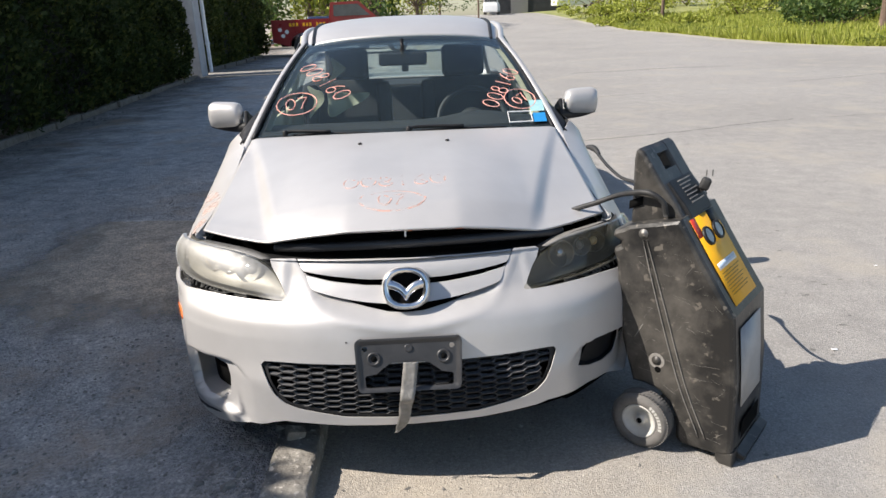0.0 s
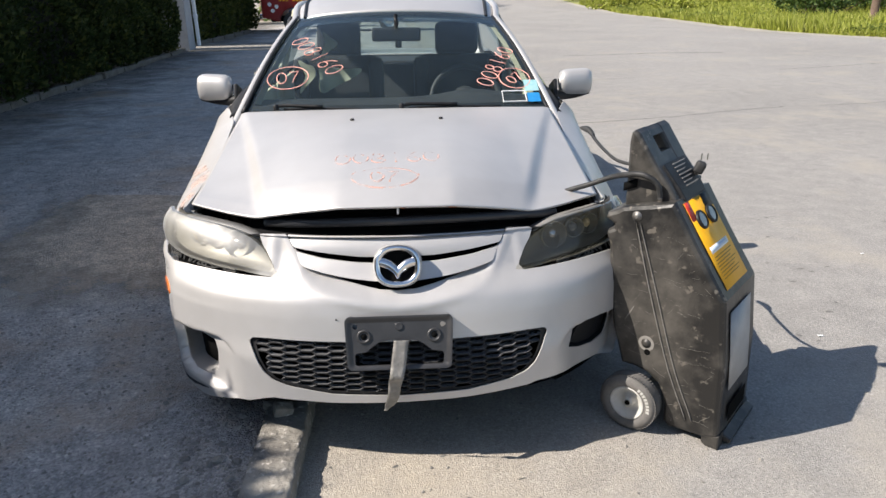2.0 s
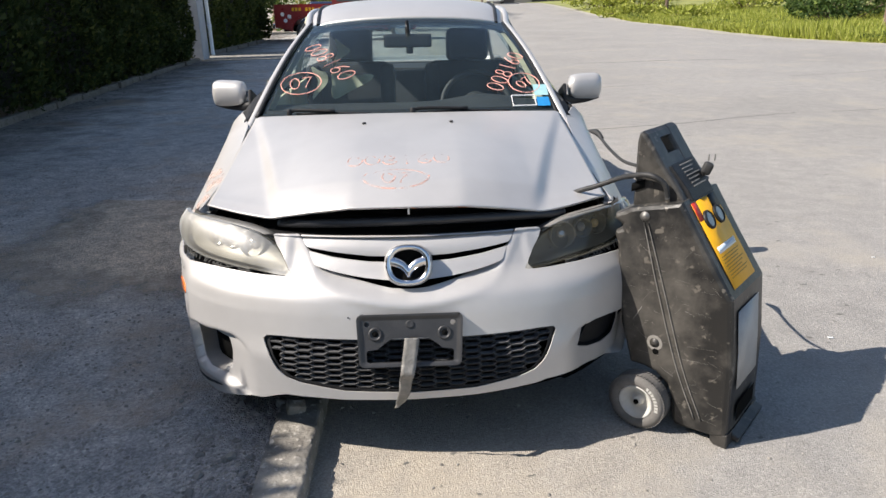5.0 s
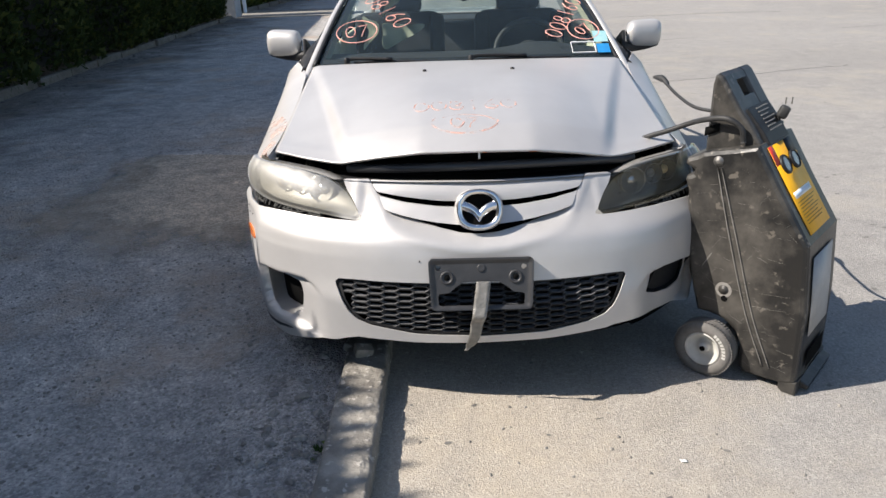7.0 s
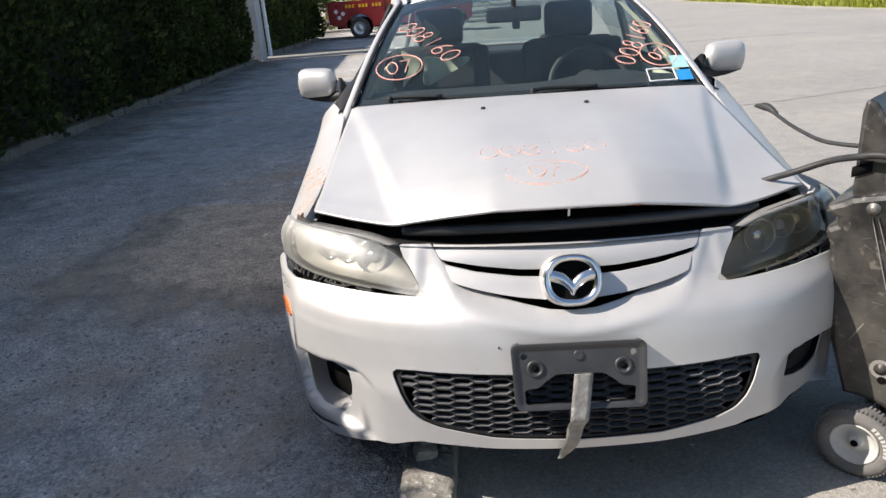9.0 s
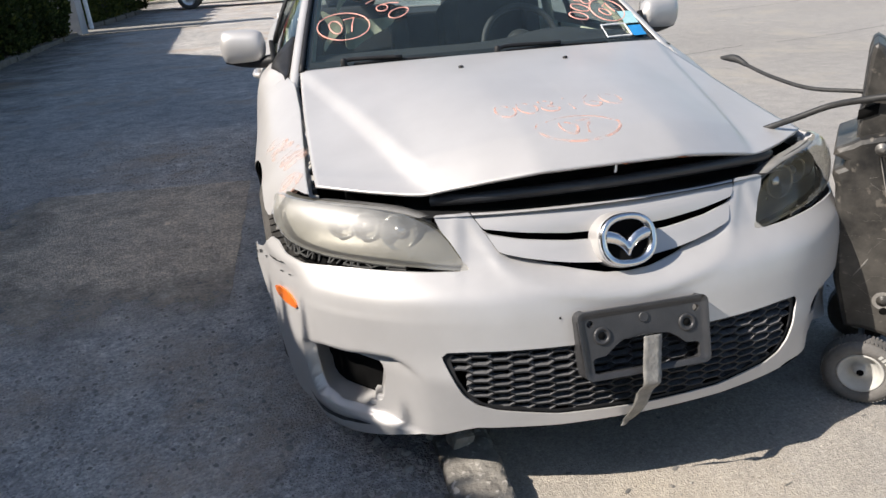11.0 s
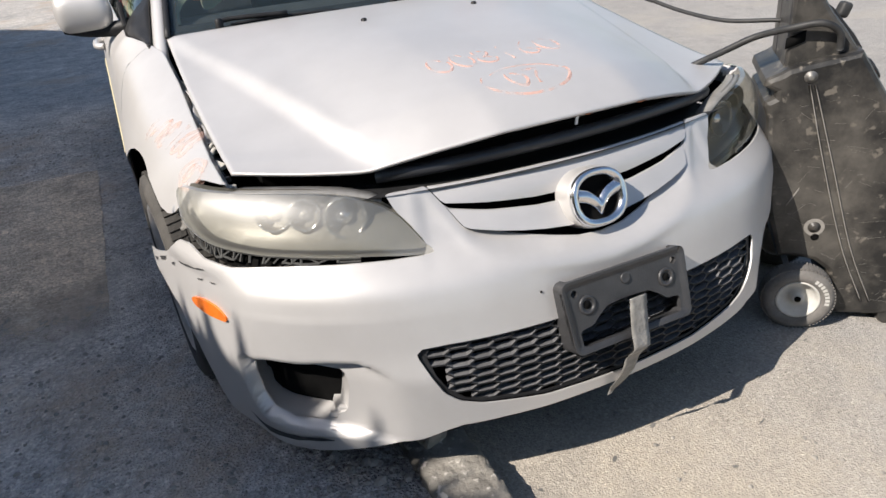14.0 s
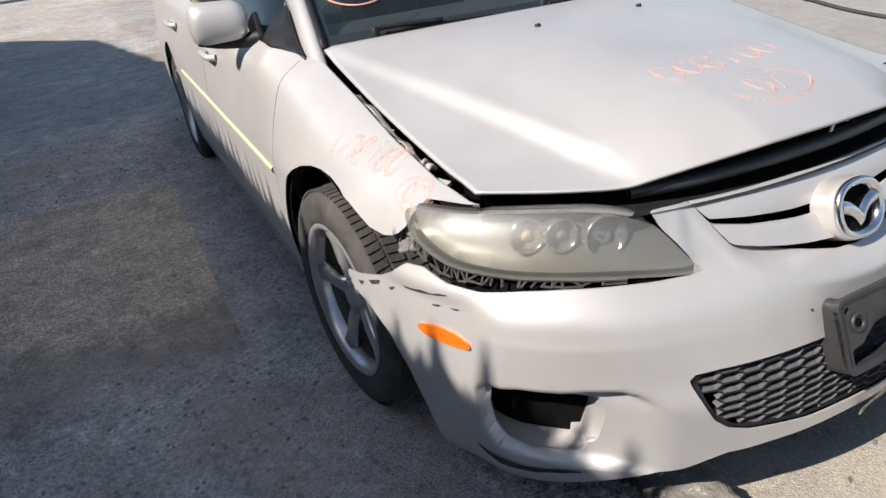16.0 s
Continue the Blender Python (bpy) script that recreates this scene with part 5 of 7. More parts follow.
for nm, x0, x1, v0, v1, mt in (("registration_sticker", 0.597, 0.658, 0.030, 0.100, M["blue"]), ("inspection_sticker", 0.592, 0.660, 0.115, 0.205, M["teal"])):
    sheet(nm, lambda a, b, x0=x0, x1=x1, v0=v0, v1=v1: gl(x0 + (x1 - x0) * a, v0 + (v1 - v0) * b, -1.6), np.linspace(0, 1, 4), np.linspace(0, 1, 4), mt, ws)
fr = [(0.480, 0.036), (0.590, 0.036), (0.588, 0.116), (0.480, 0.116)]
mesh_ob("sticker_frame", *tube([gl(x, v, -1.6) for x, v in fr], 0.0035, 4, True), M["white"], ws, smooth=False)
# rust at the hood's edge
M["rust"] = pbr("rust", (0.22, 0.07, 0.03), (0.32, 0.13, 0.06), 60, 0.9, bump=0.4, bump_scale=200)
for x0, w, d in ((0.172, 0.024, 0.020), (0.022, 0.010, 0.008)):
    pl = smooth_line([(x0 + w * math.cos(g) * (1 + 0.3 * math.sin(3 * g)), d * 0.5 + d * 0.6 * math.sin(g)) for g in np.linspace(0, 6.28, 9)[:-1]], 3, True)
    trimmed("rust_spot", lambda x, y, p: on_hood(0, 0, 0)(x, hood_front(abs(x))[0] + max(0.0, y)) + Vector((0, -0.001 if y <= 0.002 else 0, 0.0058)), pl, [], 0.004, M["rust"], hood_ob, "", 0)


sheet("sunshade_band", lambda u, v: shield(u, v) + Vector((0, 0.006, -0.007)), np.linspace(-0.945, 0.945, 33), np.linspace(0.86, 0.956, 4), M["shade_band"], ws).visible_shadow = False

# ---- wipers, cowl ----
sheet("cowl", lambda u, k: shield(u, -0.02 + 0.04 * k) + Vector((0, -0.03 * (1 - k), -0.004)), np.linspace(-1, 1, 30), [0, 0.5, 1], M["black"], car, "", 0.006)
for p0, p1, p2 in (((-0.53, 0.006), (-0.49, 0.018), (-0.16, 0.002)), ((0.02, 0.006), (0.07, 0.020), (0.46, 0.006))):
    w = thing("wiper", "", "")
    w.parent = car
    g = lambda q: shield(q[0] / 0.685, q[1]) + Vector((0, -0.012, 0.018))
    mesh_ob("wiper_arm", *tube(smooth_line([g(p0), g(p1), g(((p1[0] + p2[0]) / 2, (p1[1] + p2[1]) / 2))], 6), 0.0075, 8), M["black"], w)
    mesh_ob("wiper_blade", *tube(smooth_line([shield(p0[0] / 0.685 + 0.05, 0.004) + Vector((0, -0.004, 0.008)), shield((p0[0] + p2[0]) / 1.37, 0.008) + Vector((0, -0.004, 0.010)), shield(p2[0] / 0.685, 0.002) + Vector((0, -0.004, 0.008))], 6), 0.0050, 6), M["black"], w)
    mesh_ob("wiper_pivot", *lathe([(0.012, -0.02), (0.012, 0.006), (0.008, 0.012), (0, 0.013)], 16, Matrix.Translation(g(p0))), M["black"], w)

# ---- cabin ----
sheet("dashboard", lambda u, v: (0.70 * u, 1.20 + 0.60 * v, 0.905 + 0.035 * math.sin(min(1, v * 1.3) * math.pi) - 0.16 * max(0, v - 0.55) ** 1.2 * 2 + (0.035 * math.exp(-((u - 0.53) / 0.25) ** 2) * math.sin(v * math.pi))), np.linspace(-1, 1, 40), np.linspace(0, 1, 16), M["dash"], car, "", 0.02)
block("dash_front", (1.36, 0.10, 0.35), (0, 1.83, 0.66), M["dash"], car, 0.03)
steer = thing("steering_wheel", "", "", at=(0.37, 1.93, 0.86))
steer.parent = car
tm = pose(0, 0, 0, 66, 0, 0)
mesh_ob("rim", *tube([tm @ Vector((0.187 * math.cos(g), 0.187 * math.sin(g), 0)) for g in np.linspace(0, 2 * math.pi, 40, endpoint=False)], 0.015, 10, True), M["dash"], steer)
mesh_ob("hub", *lathe([(0.075, -0.05), (0.08, -0.01), (0.06, 0.02), (0, 0.028)], 24, tm), M["dash"], steer)
mesh_ob("spoke", *tube([tm @ Vector((-0.18, 0, 0)), tm @ Vector((0, 0, 0)), tm @ Vector((0.18, 0, 0))], 0.016, 8), M["dash"], steer)


def pad(name, size, m, parent, material, r=0.06):
    bm = bmesh.new()
    bmesh.ops.create_cube(bm, size=1.0, matrix=Matrix.Diagonal((*size, 1)))
    bmesh.ops.bevel(bm, geom=bm.edges[:], offset=min(r, 0.45 * min(size)), segments=4, affect="EDGES", profile=0.6)
    bm.transform(m)
    return part(name, bm, material, parent, smooth=True)


for s in (-1, 1):
    st = thing("front_seat", "", "", at=(s * 0.37, 2.35, 0.55))
    st.parent = car
    pad("seat_cushion", (0.50, 0.50, 0.16), pose(0, -0.12, -0.06, 6, 0, 0), st, M["seat"])
    pad("backrest", (0.50, 0.14, 0.58), pose(0, 0.19, 0.22, -14, 0, 0), st, M["seat"])
    pad("bolster", (0.09, 0.20, 0.50), pose(0.23, 0.15, 0.24, -14, 0, 0), st, M["seat"], 0.04)
    pad("bolster", (0.09, 0.20, 0.50), pose(-0.23, 0.15, 0.24, -14, 0, 0), st, M["seat"], 0.04)
    pad("headrest", (0.27, 0.10, 0.20), pose(0, 0.28, 0.60, -10, 0, 0), st, M["seat"], 0.045)
# pale deployed air bags over the passenger seat
M["airbag_cloth"] = pbr("airbag_cloth", (0.44, 0.45, 0.33), (0.54, 0.54, 0.42), 9, 0.85, bump=0.3, bump_scale=50)
CLOTHS = [("airbag", 2.15, [(-0.45, 1.022), (-0.33, 1.012), (-0.216, 1.017), (-0.235, 0.983), (-0.33, 0.925), (-0.425, 0.88), (-0.447, 0.916)]),
          ("side_airbag", 2.10, [(-0.548, 1.068), (-0.50, 1.046), (-0.464, 1.037), (-0.470, 1.000), (-0.491, 0.958), (-0.553, 0.882), (-0.535, 0.980)]),
          ("seat_cloth", 2.40, [(-0.437, 1.205), (-0.40, 1.17), (-0.368, 1.132), (-0.41, 1.095), (-0.456, 1.037), (-0.445, 1.12)])]
for nm, y0, pl in CLOTHS:
    trimmed(nm, lambda x, z, p, y0=y0: (x + 0.01 * math.sin(z * 40), y0 + 0.022 * math.sin(x * 30 + z * 12) + 0.05 * (1.05 - z) + p, z), smooth_line(pl, 3, True), [], 0.014, M["airbag_cloth"], car, "limp cream airbag cloth", 0.006)
pad("rear_bench", (1.26, 0.16, 0.62), pose(0, 3.22, 0.64, -22, 0, 0), car, M["seat"])
for x in (-0.40, 0.40):
    pad("rear_headrest", (0.24, 0.09, 0.14), pose(x, 3.36, 0.97), car, M["seat"], 0.04)
block("parcel_shelf", (1.24, 0.50, 0.03), (0, 3.62, 0.935), M["dash"], car, 0.01)
for s in (-1, 1):
    for y0, y1 in ((1.30, 2.28), (2.38, 3.2)):
        sheet("door_trim", lambda y, k, s=s: (s * (0.74 - 0.02 * k), y, 0.35 + (0.555 + 0.01 * (y - 1.3)) * k), np.linspace(y0, y1, 6), np.linspace(0, 1, 5), M["beige"], car, "", 0.02)
    sheet("pillar_trim", lambda t, k, s=s: tuple(Vector((s * 0.575, 2.30, 1.33)).lerp(Vector((s * 0.70, 2.36, 0.92)), t) + Vector((0, 0.10 * k, 0))), np.linspace(0, 1, 6), [0, 0.5, 1], M["beige"], car, "", 0.02)
    sheet("front_pillar_trim", lambda v, k, s=s: shield(s * (0.93 + 0.05 * k), v) + Vector((0, 0.045, -0.03)), np.linspace(0.02, 1, 14), [0, 0.5, 1], M["beige"], car)
sheet("headliner", lambda u, v: roof(u * 0.97, v) + Vector((0, 0, -0.045)), np.linspace(-1, 1, 13), np.linspace(0.02, 0.98, 12), M["beige"], car)
rv = thing("rear_view_mirror", "", "", at=(0, 1.78, 1.215))
rv.parent = car
pad("mirror_case", (0.25, 0.035, 0.068), pose(0, 0, 0, 0, 0, -4), rv, M["black"], 0.016)
mesh_ob("stalk", *tube([(0, 0.0, 0.02), (0, -0.02, 0.055), (0.0, 0.0, 0.095)], 0.011, 8), M["black"], rv)
pad("mirror_mount", (0.035, 0.03, 0.05), pose(0.01, 0, -0.04), rv, M["black"], 0.01)
# roof mouldings
for s in (-1, 1):
    mesh_ob("roof_moulding", *tube([tuple(roof(s * 0.90, v) + Vector((0, 0, 0.003))) for v in np.linspace(0.0, 1, 24)], 0.010, 6), M["black"], car)
# ---- jump-start cart ----
PHI = radians(42)
CU, CN, CF, CT = Vector((math.cos(PHI), -math.sin(PHI), 0)), Vector((math.sin(PHI), math.cos(PHI), 0)), Vector((1.009, -0.08, 0)), 0.32
cart = thing("jump_start_cart", "scuffed black plastic jump-start cart on two wheels", "jump starter")
cp = lambda u, w, d: CF + CU * u + Vector((0, 0, w)) + CN * d


def cart_shell(name, outline, d0, d1, r, material, parent, label=""):
    """A moulded slab: the outline in the cart's side plane, rounded over along both rims."""
    p = np.array(outline)
    n = len(p)
    e1, e2 = np.roll(p, -1, 0) - p, p - np.roll(p, 1, 0)
    nm = lambda e: np.stack([e[:, 1], -e[:, 0]], 1) / np.maximum(np.linalg.norm(e, axis=1, keepdims=True), 1e-9)
    nr = nm(e1) + nm(e2)
    nr /= np.maximum(np.linalg.norm(nr, axis=1, keepdims=True), 1e-9)
    area = 0.5 * np.sum(p[:, 0] * np.roll(p[:, 1], -1) - np.roll(p[:, 0], -1) * p[:, 1])
    if area < 0:
        nr = -nr
    bm = bmesh.new()
    rings = []
    for ins, d in ((r, d0), (r * 0.3, d0 + r * 0.3), (0, d0 + r), (0, d1 - r), (r * 0.3, d1 - r * 0.3), (r, d1)):
        rings.append([bm.verts.new(cp(*(q - k * ins), d)) for q, k in zip(p, nr)])
    for a, b in zip(rings[:-1], rings[1:]):
        for i in range(n):
            bm.faces.new((a[i], a[(i + 1) % n], b[(i + 1) % n], b[i]))
    bmesh.ops.triangle_fill(bm, edges=[bm.edges.get((rings[0][i], rings[0][(i + 1) % n])) for i in range(n)], use_beauty=True)
    bmesh.ops.triangle_fill(bm, edges=[bm.edges.get((rings[-1][i], rings[-1][(i + 1) % n])) for i in range(n)], use_beauty=True)
    bmesh.ops.recalc_face_normals(bm, faces=bm.faces)
    ob = part(name, bm, material, parent, label)
    return ob


BODY = [(0.000, 0.045), (-0.030, 0.030), (-0.165, 0.024), (-0.182, 0.040), (-0.190, 0.126), (-0.210, 0.168), (-0.250, 0.197), (-0.300, 0.205), (-0.345, 0.205), (-0.392, 0.350), (-0.426, 0.625), (-0.438, 0.655), (-0.436, 0.668), (-0.414, 0.680), (-0.413, 0.694), (-0.443, 0.708), (-0.440, 0.728), (-0.405, 0.745), (-0.388, 0.757),
        (-0.340, 0.770), (-0.300, 0.780), (-0.222, 0.798), (-0.130, 0.657), (-0.035, 0.517), (-0.010, 0.300)]
cart_shell("cart_body", BODY, 0.0, CT, 0.016, M["cart"], cart, "scratched black moulded body")
cart_shell("cart_foot", [(0.006, 0.0), (0.004, 0.05), (-0.052, 0.05), (-0.050, 0.012), (-0.036, 0.0)], 0.004, 0.06, 0.006, M["cart"], cart)
cart_shell("cart_foot", [(0.006, 0.0), (0.004, 0.05), (-0.052, 0.05), (-0.050, 0.012), (-0.036, 0.0)], CT - 0.06, CT - 0.004, 0.006, M["cart"], cart)
# the narrower neck with its handle
M["scratch"] = pbr("pale_scratch", (0.19, 0.178, 0.16), (0.27, 0.255, 0.235), 60, 0.8)
NECK = [(-0.396, 0.740), (-0.399, 0.960), (-0.394, 0.990), (-0.384, 0.997), (-0.368, 0.988), (-0.300, 0.890), (-0.262, 0.845), (-0.212, 0.775), (-0.30, 0.74)]
cart_shell("cart_neck", NECK, 0.035, 0.125, 0.012, M["cart"], cart)
cart_shell("cart_neck", NECK, CT - 0.125, CT - 0.035, 0.012, M["cart"], cart)
cart_shell("handle_bar", [(-0.3975, 0.962), (-0.393, 0.989), (-0.384, 0.996), (-0.369, 0.987), (-0.357, 0.970), (-0.375, 0.953)], 0.10, CT - 0.10, 0.004, M["cart"], cart)
cart_shell("neck_back", [(-0.395, 0.74), (-0.397, 0.905), (-0.385, 0.912), (-0.335, 0.917), (-0.325, 0.922), (-0.301, 0.889), (-0.263, 0.844), (-0.213, 0.775), (-0.30, 0.74)], 0.10, CT - 0.10, 0.004, M["cart"], cart)
cart_shell("vent_block", [(-0.300, 0.882), (-0.294, 0.894), (-0.233, 0.824), (-0.211, 0.792), (-0.22, 0.778)], 0.07, CT - 0.07, 0.006, M["black"], cart)
for k in range(7):
    u, w = -0.286 + 0.0088 * k, 0.8855 - 0.0101 * k
    mesh_ob("notice_line", *tube([cp(u, w, 0.125), cp(u, w, 0.225 - 0.018 * (k % 3))], 0.0024, 5), M["scratch"], cart, smooth=False)
# ridges, bolts, scratches on the broad side
for o in (0.0, 0.022):
    mesh_ob("side_ridge", *tube(smooth_line([cp(-0.335 + o * 0.6, 0.715, 0.0), cp(-0.27 + o, 0.50, 0.0), cp(-0.185 + o, 0.25, 0.0), cp(-0.105 + o, 0.075, 0.0)], 8), 0.0042, 6), M["cart"], cart, "worn raised seam")
    mesh_ob("seam_wear", *tube(smooth_line([cp(-0.335 + o * 0.6, 0.715, -0.0035), cp(-0.27 + o, 0.50, -0.0035), cp(-0.185 + o, 0.25, -0.0035), cp(-0.105 + o, 0.075, -0.0035)], 8), 0.0014, 5), M["scratch"], cart)
to_cart = lambda u, w, d: Matrix.Translation(cp(u, w, d)) @ (-CN).to_track_quat("Z", "Y").to_matrix().to_4x4()
for u, w, r in ((-0.335, 0.735, 0.0095), (-0.263, 0.307, 0.010)):
    mesh_ob("bolt", *lathe([(r * 1.7, 0), (r * 1.7, 0.002), (r * 1.05, 0.003), (r, 0.006), (r * 0.6, 0.008), (0, 0.0085)], 18, to_cart(u, w, 0.0)), M["steel"] if w > 0.5 else M["cart"], cart)
mesh_ob("bolt_recess", *lathe([(0.027, 0.0012), (0.0, 0.0014)], 20, to_cart(-0.263, 0.307, 0.0)), M["scratch"], cart)
mesh_ob("drain_hole", *lathe([(0.011, 0.0016), (0.0, 0.0018)], 14, to_cart(-0.257, 0.276, 0.0)), M["void"], cart)
rs = random.Random(7)
for k in range(130):
    u, w, g, ln = rs.uniform(-0.38, -0.04), 0.06 + 0.66 * rs.random() ** 1.3, rs.choice([0.1, 0.05, -0.25, 0.9, -0.5]) + rs.uniform(-0.2, 0.2), rs.uniform(0.01, 0.11) * rs.uniform(0.3, 1)
    inside = sdf(np.array(BODY), np.array([[u - ln * 0.55, w], [u + ln * 0.55, w], [u, w + ln * 0.5], [u, w - ln * 0.5]])).max() < -0.012
    if inside:
        mesh_ob("scratch", *tube(smooth_line([cp(u - ln / 2 * math.cos(g), w - ln / 2 * math.sin(g), 0.0003), cp(u, w + 0.0015 * rs.uniform(-1, 1), 0.0003), cp(u + ln / 2 * math.cos(g), w + ln / 2 * math.sin(g), 0.0003)], 3), rs.uniform(0.0004, 0.0009), 3), M["scratch"], cart, smooth=False)
mesh_ob("scratch", *tube([cp(-0.345, 0.37, -0.0003), cp(-0.325, 0.41, -0.0003), cp(-0.318, 0.425, -0.0003)], [0.0008, 0.0026, 0.0016], 4), M["scratch"], cart, "broad pale gouge", smooth=False)
# yellow label with two dials on the sloping face
A, B = Vector(cp(-0.222, 0.798, 0)), Vector(cp(-0.035, 0.517, 0))
ax = (B - A)
nl = ax.normalized().cross(CN).normalized()
if nl.z < 0:
    nl = -nl
lab = lambda s, d, h=0.002: A + ax * s + CN * d + nl * h


def label_patch(name, s0, s1, d0, d1, h, mt, lbl=""):
    return sheet(name, lambda a, b: lab(s0 + (s1 - s0) * a, d0 + (d1 - d0) * b, h), [0, 0.5, 1], [0, 0.5, 1], mt, cart, lbl, 0.0008)


label_patch("label", 0.05, 0.93, 0.050, 0.252, 0.0022, M["yellow"], "yellow instruction label")
label_patch("label_black", 0.05, 0.20, 0.185, 0.2515, 0.0030, M["black"])
M["label_blue"] = pbr("label_blue", (0.42, 0.52, 0.66), (0.50, 0.60, 0.72), 60, 0.5)
M["label_red"] = pbr("label_red", (0.5, 0.03, 0.02), (0.55, 0.05, 0.03), 20, 0.5)
label_patch("label_red", 0.05, 0.24, 0.0505, 0.088, 0.0030, M["label_red"])
label_patch("label_white", 0.52, 0.585, 0.072, 0.225, 0.0030, M["white"])
label_patch("label_blue", 0.535, 0.570, 0.080, 0.217, 0.0038, M["label_blue"])
M["dark_ink"] = pbr("dark_ink", (0.22, 0.12, 0.01), (0.30, 0.17, 0.02), 30, 0.6)
for k in range(8):
    label_patch("label_line", 0.62 + 0.030 * k, 0.628 + 0.030 * k, 0.072, 0.225 - 0.016 * (k % 3), 0.0030, M["dark_ink"])
M["smoke_dark"] = pbr("dial_face", (0.10, 0.10, 0.10), (0.16, 0.16, 0.16), 40, 0.15, coat=0.5)
for d in (0.112, 0.196):
    m = Matrix.Translation(lab(0.26, d, 0.003)) @ nl.to_track_quat("Z", "Y").to_matrix().to_4x4()
    mesh_ob("dial", *lathe([(0.032, 0), (0.032, 0.006), (0.027, 0.010), (0.026, 0.006), (0.0, 0.006)], 28, m), M["black"], cart)
    mesh_ob("dial_face", *lathe([(0.024, 0.0068), (0.0, 0.0070)], 24, m), M["smoke_dark"], cart)
# pale panel and base slot on the narrow upright face
C0, C1 = Vector(cp(-0.035, 0.517, 0)), Vector(cp(-0.000, 0.045, 0))
M["panel_grey"] = pbr("dull_aluminium", (0.33, 0.33, 0.33), (0.43, 0.43, 0.43), 10, 0.5, 0.2)
fx = lambda t, d, h: C0.lerp(C1, t) + CN * d + CU * (h + 0.010 * (1 - abs(2 * t - 1.1)))
sheet("side_panel", lambda a, b: fx(0.10 + 0.56 * a, 0.045 + 0.20 * b, 0.0065), [0, 0.5, 1], [0, 0.5, 1], M["panel_grey"], cart, "dull grey metal panel", 0.002)
sheet("base_slot", lambda a, b: fx(0.80 + 0.14 * a, 0.07 + 0.18 * b, 0.006), [0, 0.5, 1], [0, 0.5, 1], M["void"], cart)
cart_shell("base_lip", [(0.0, 0.012), (0.028, 0.010), (0.030, 0.026), (0.002, 0.040)], 0.05, CT - 0.012, 0.005, M["cart"], cart)


# wheels
def cart_wheel(d):
    w = thing("cart_wheel", "", "")
    w.parent = cart
    m = to_cart(-0.285, 0.100, d)
    mesh_ob("tyre", *lathe([(0.055, -0.022), (0.066, -0.032), (0.085, -0.033), (0.096, -0.024), (0.100, -0.008), (0.100, 0.008), (0.096, 0.024), (0.085, 0.033), (0.066, 0.032), (0.056, 0.022)], 44, m), M["tyre_grey"], w, "dusty grey rubber tyre")
    pcs = []
    for i in range(60):
        g = 2 * math.pi * i / 60
        for h0, h1 in ((-0.024, -0.002), (0.002, 0.024)):
            q = [m @ Vector((r * math.cos(g + e + sk), r * math.sin(g + e + sk), h)) for r in (0.094, 0.1004) for h, e, sk in ((h0, 0, 0), (h1, 0, 0.03), (h1, 0.06, 0.03), (h0, 0.06, 0))]
            pcs.append((q, [(4, 5, 6, 7), (0, 1, 5, 4), (1, 2, 6, 5), (2, 3, 7, 6), (3, 0, 4, 7)]))
    mesh_ob("tread", *join(*pcs), M["tyre_grey"], w, smooth=False)
    mesh_ob("rim", *lathe([(0.058, 0.020), (0.060, 0.028), (0.056, 0.030), (0.050, 0.020), (0.040, 0.004), (0.022, 0.000), (0.018, 0.010), (0.017, 0.022), (0.008, 0.023), (0.0, 0.016)], 36, m), M["rim_white"], w, "dirty white rim")
    mesh_ob("axle", *lathe([(0.010, 0.014), (0.009, 0.026), (0.0, 0.027)], 16, m), M["void"], w)
    # raised lettering on the side wall, as plain bars
    if d < 0.2:
        bm = bmesh.new()
        for k in range(8):
            g = 1.1 + (k - 3.5) * 0.155
            vs = [bm.verts.new(m @ Vector((r * math.sin(g + e), r * math.cos(g + e), 0.0342))) for r, e in ((0.070, -0.055), (0.070, 0.055), (0.082, 0.055), (0.082, -0.055))]
            bm.faces.new(vs)
        part("tyre_lettering", bm, M["rim_white"], w)


M["tyre_grey"] = pbr("dusty_rubber", (0.10, 0.095, 0.088), (0.17, 0.16, 0.15), 14, 0.85, bump=0.2, bump_scale=150)
M["rim_white"] = pbr("dirty_white", (0.40, 0.39, 0.36), (0.52, 0.51, 0.48), 14, 0.6)
cart_wheel(-0.036)
cart_wheel(CT + 0.036)
mesh_ob("axle_rod", *tube([cp(-0.285, 0.100, -0.03), cp(-0.285, 0.100, CT + 0.03)], 0.009, 8), M["steel"], cart)
# cables to the car, and the mains plug on top
mesh_ob("jumper_cable", *tube(smooth_line([cp(-0.275, 0.80, 0.02), cp(-0.285, 0.845, 0.01), cp(-0.33, 0.87, 0.0), cp(-0.40, 0.855, 0.02), cp(-0.47, 0.825, 0.08), (0.655, 0.345, 0.788), (0.60, 0.37, 0.765), (0.55, 0.42, 0.73)], 8), 0.009, 8), M["cable"], cart)
mesh_ob("jumper_cable", *tube(smooth_line([cp(-0.36, 0.83, 0.22), (0.846, 0.336, 0.845), (0.790, 0.47, 0.838), (0.777, 0.62, 0.849), (0.772, 0.74, 0.868), (0.772, 0.82, 0.884)], 8), 0.006, 8), M["cable"], cart)
mesh_ob("clamp", *tube(smooth_line([(0.776, 0.77, 0.872), (0.768, 0.82, 0.886), (0.752, 0.88, 0.884)], 5), [0.008, 0.009, 0.010, 0.011, 0.012, 0.013, 0.013, 0.012, 0.010, 0.008, 0.005], 8), M["cable"], cart, "black cable clamp")
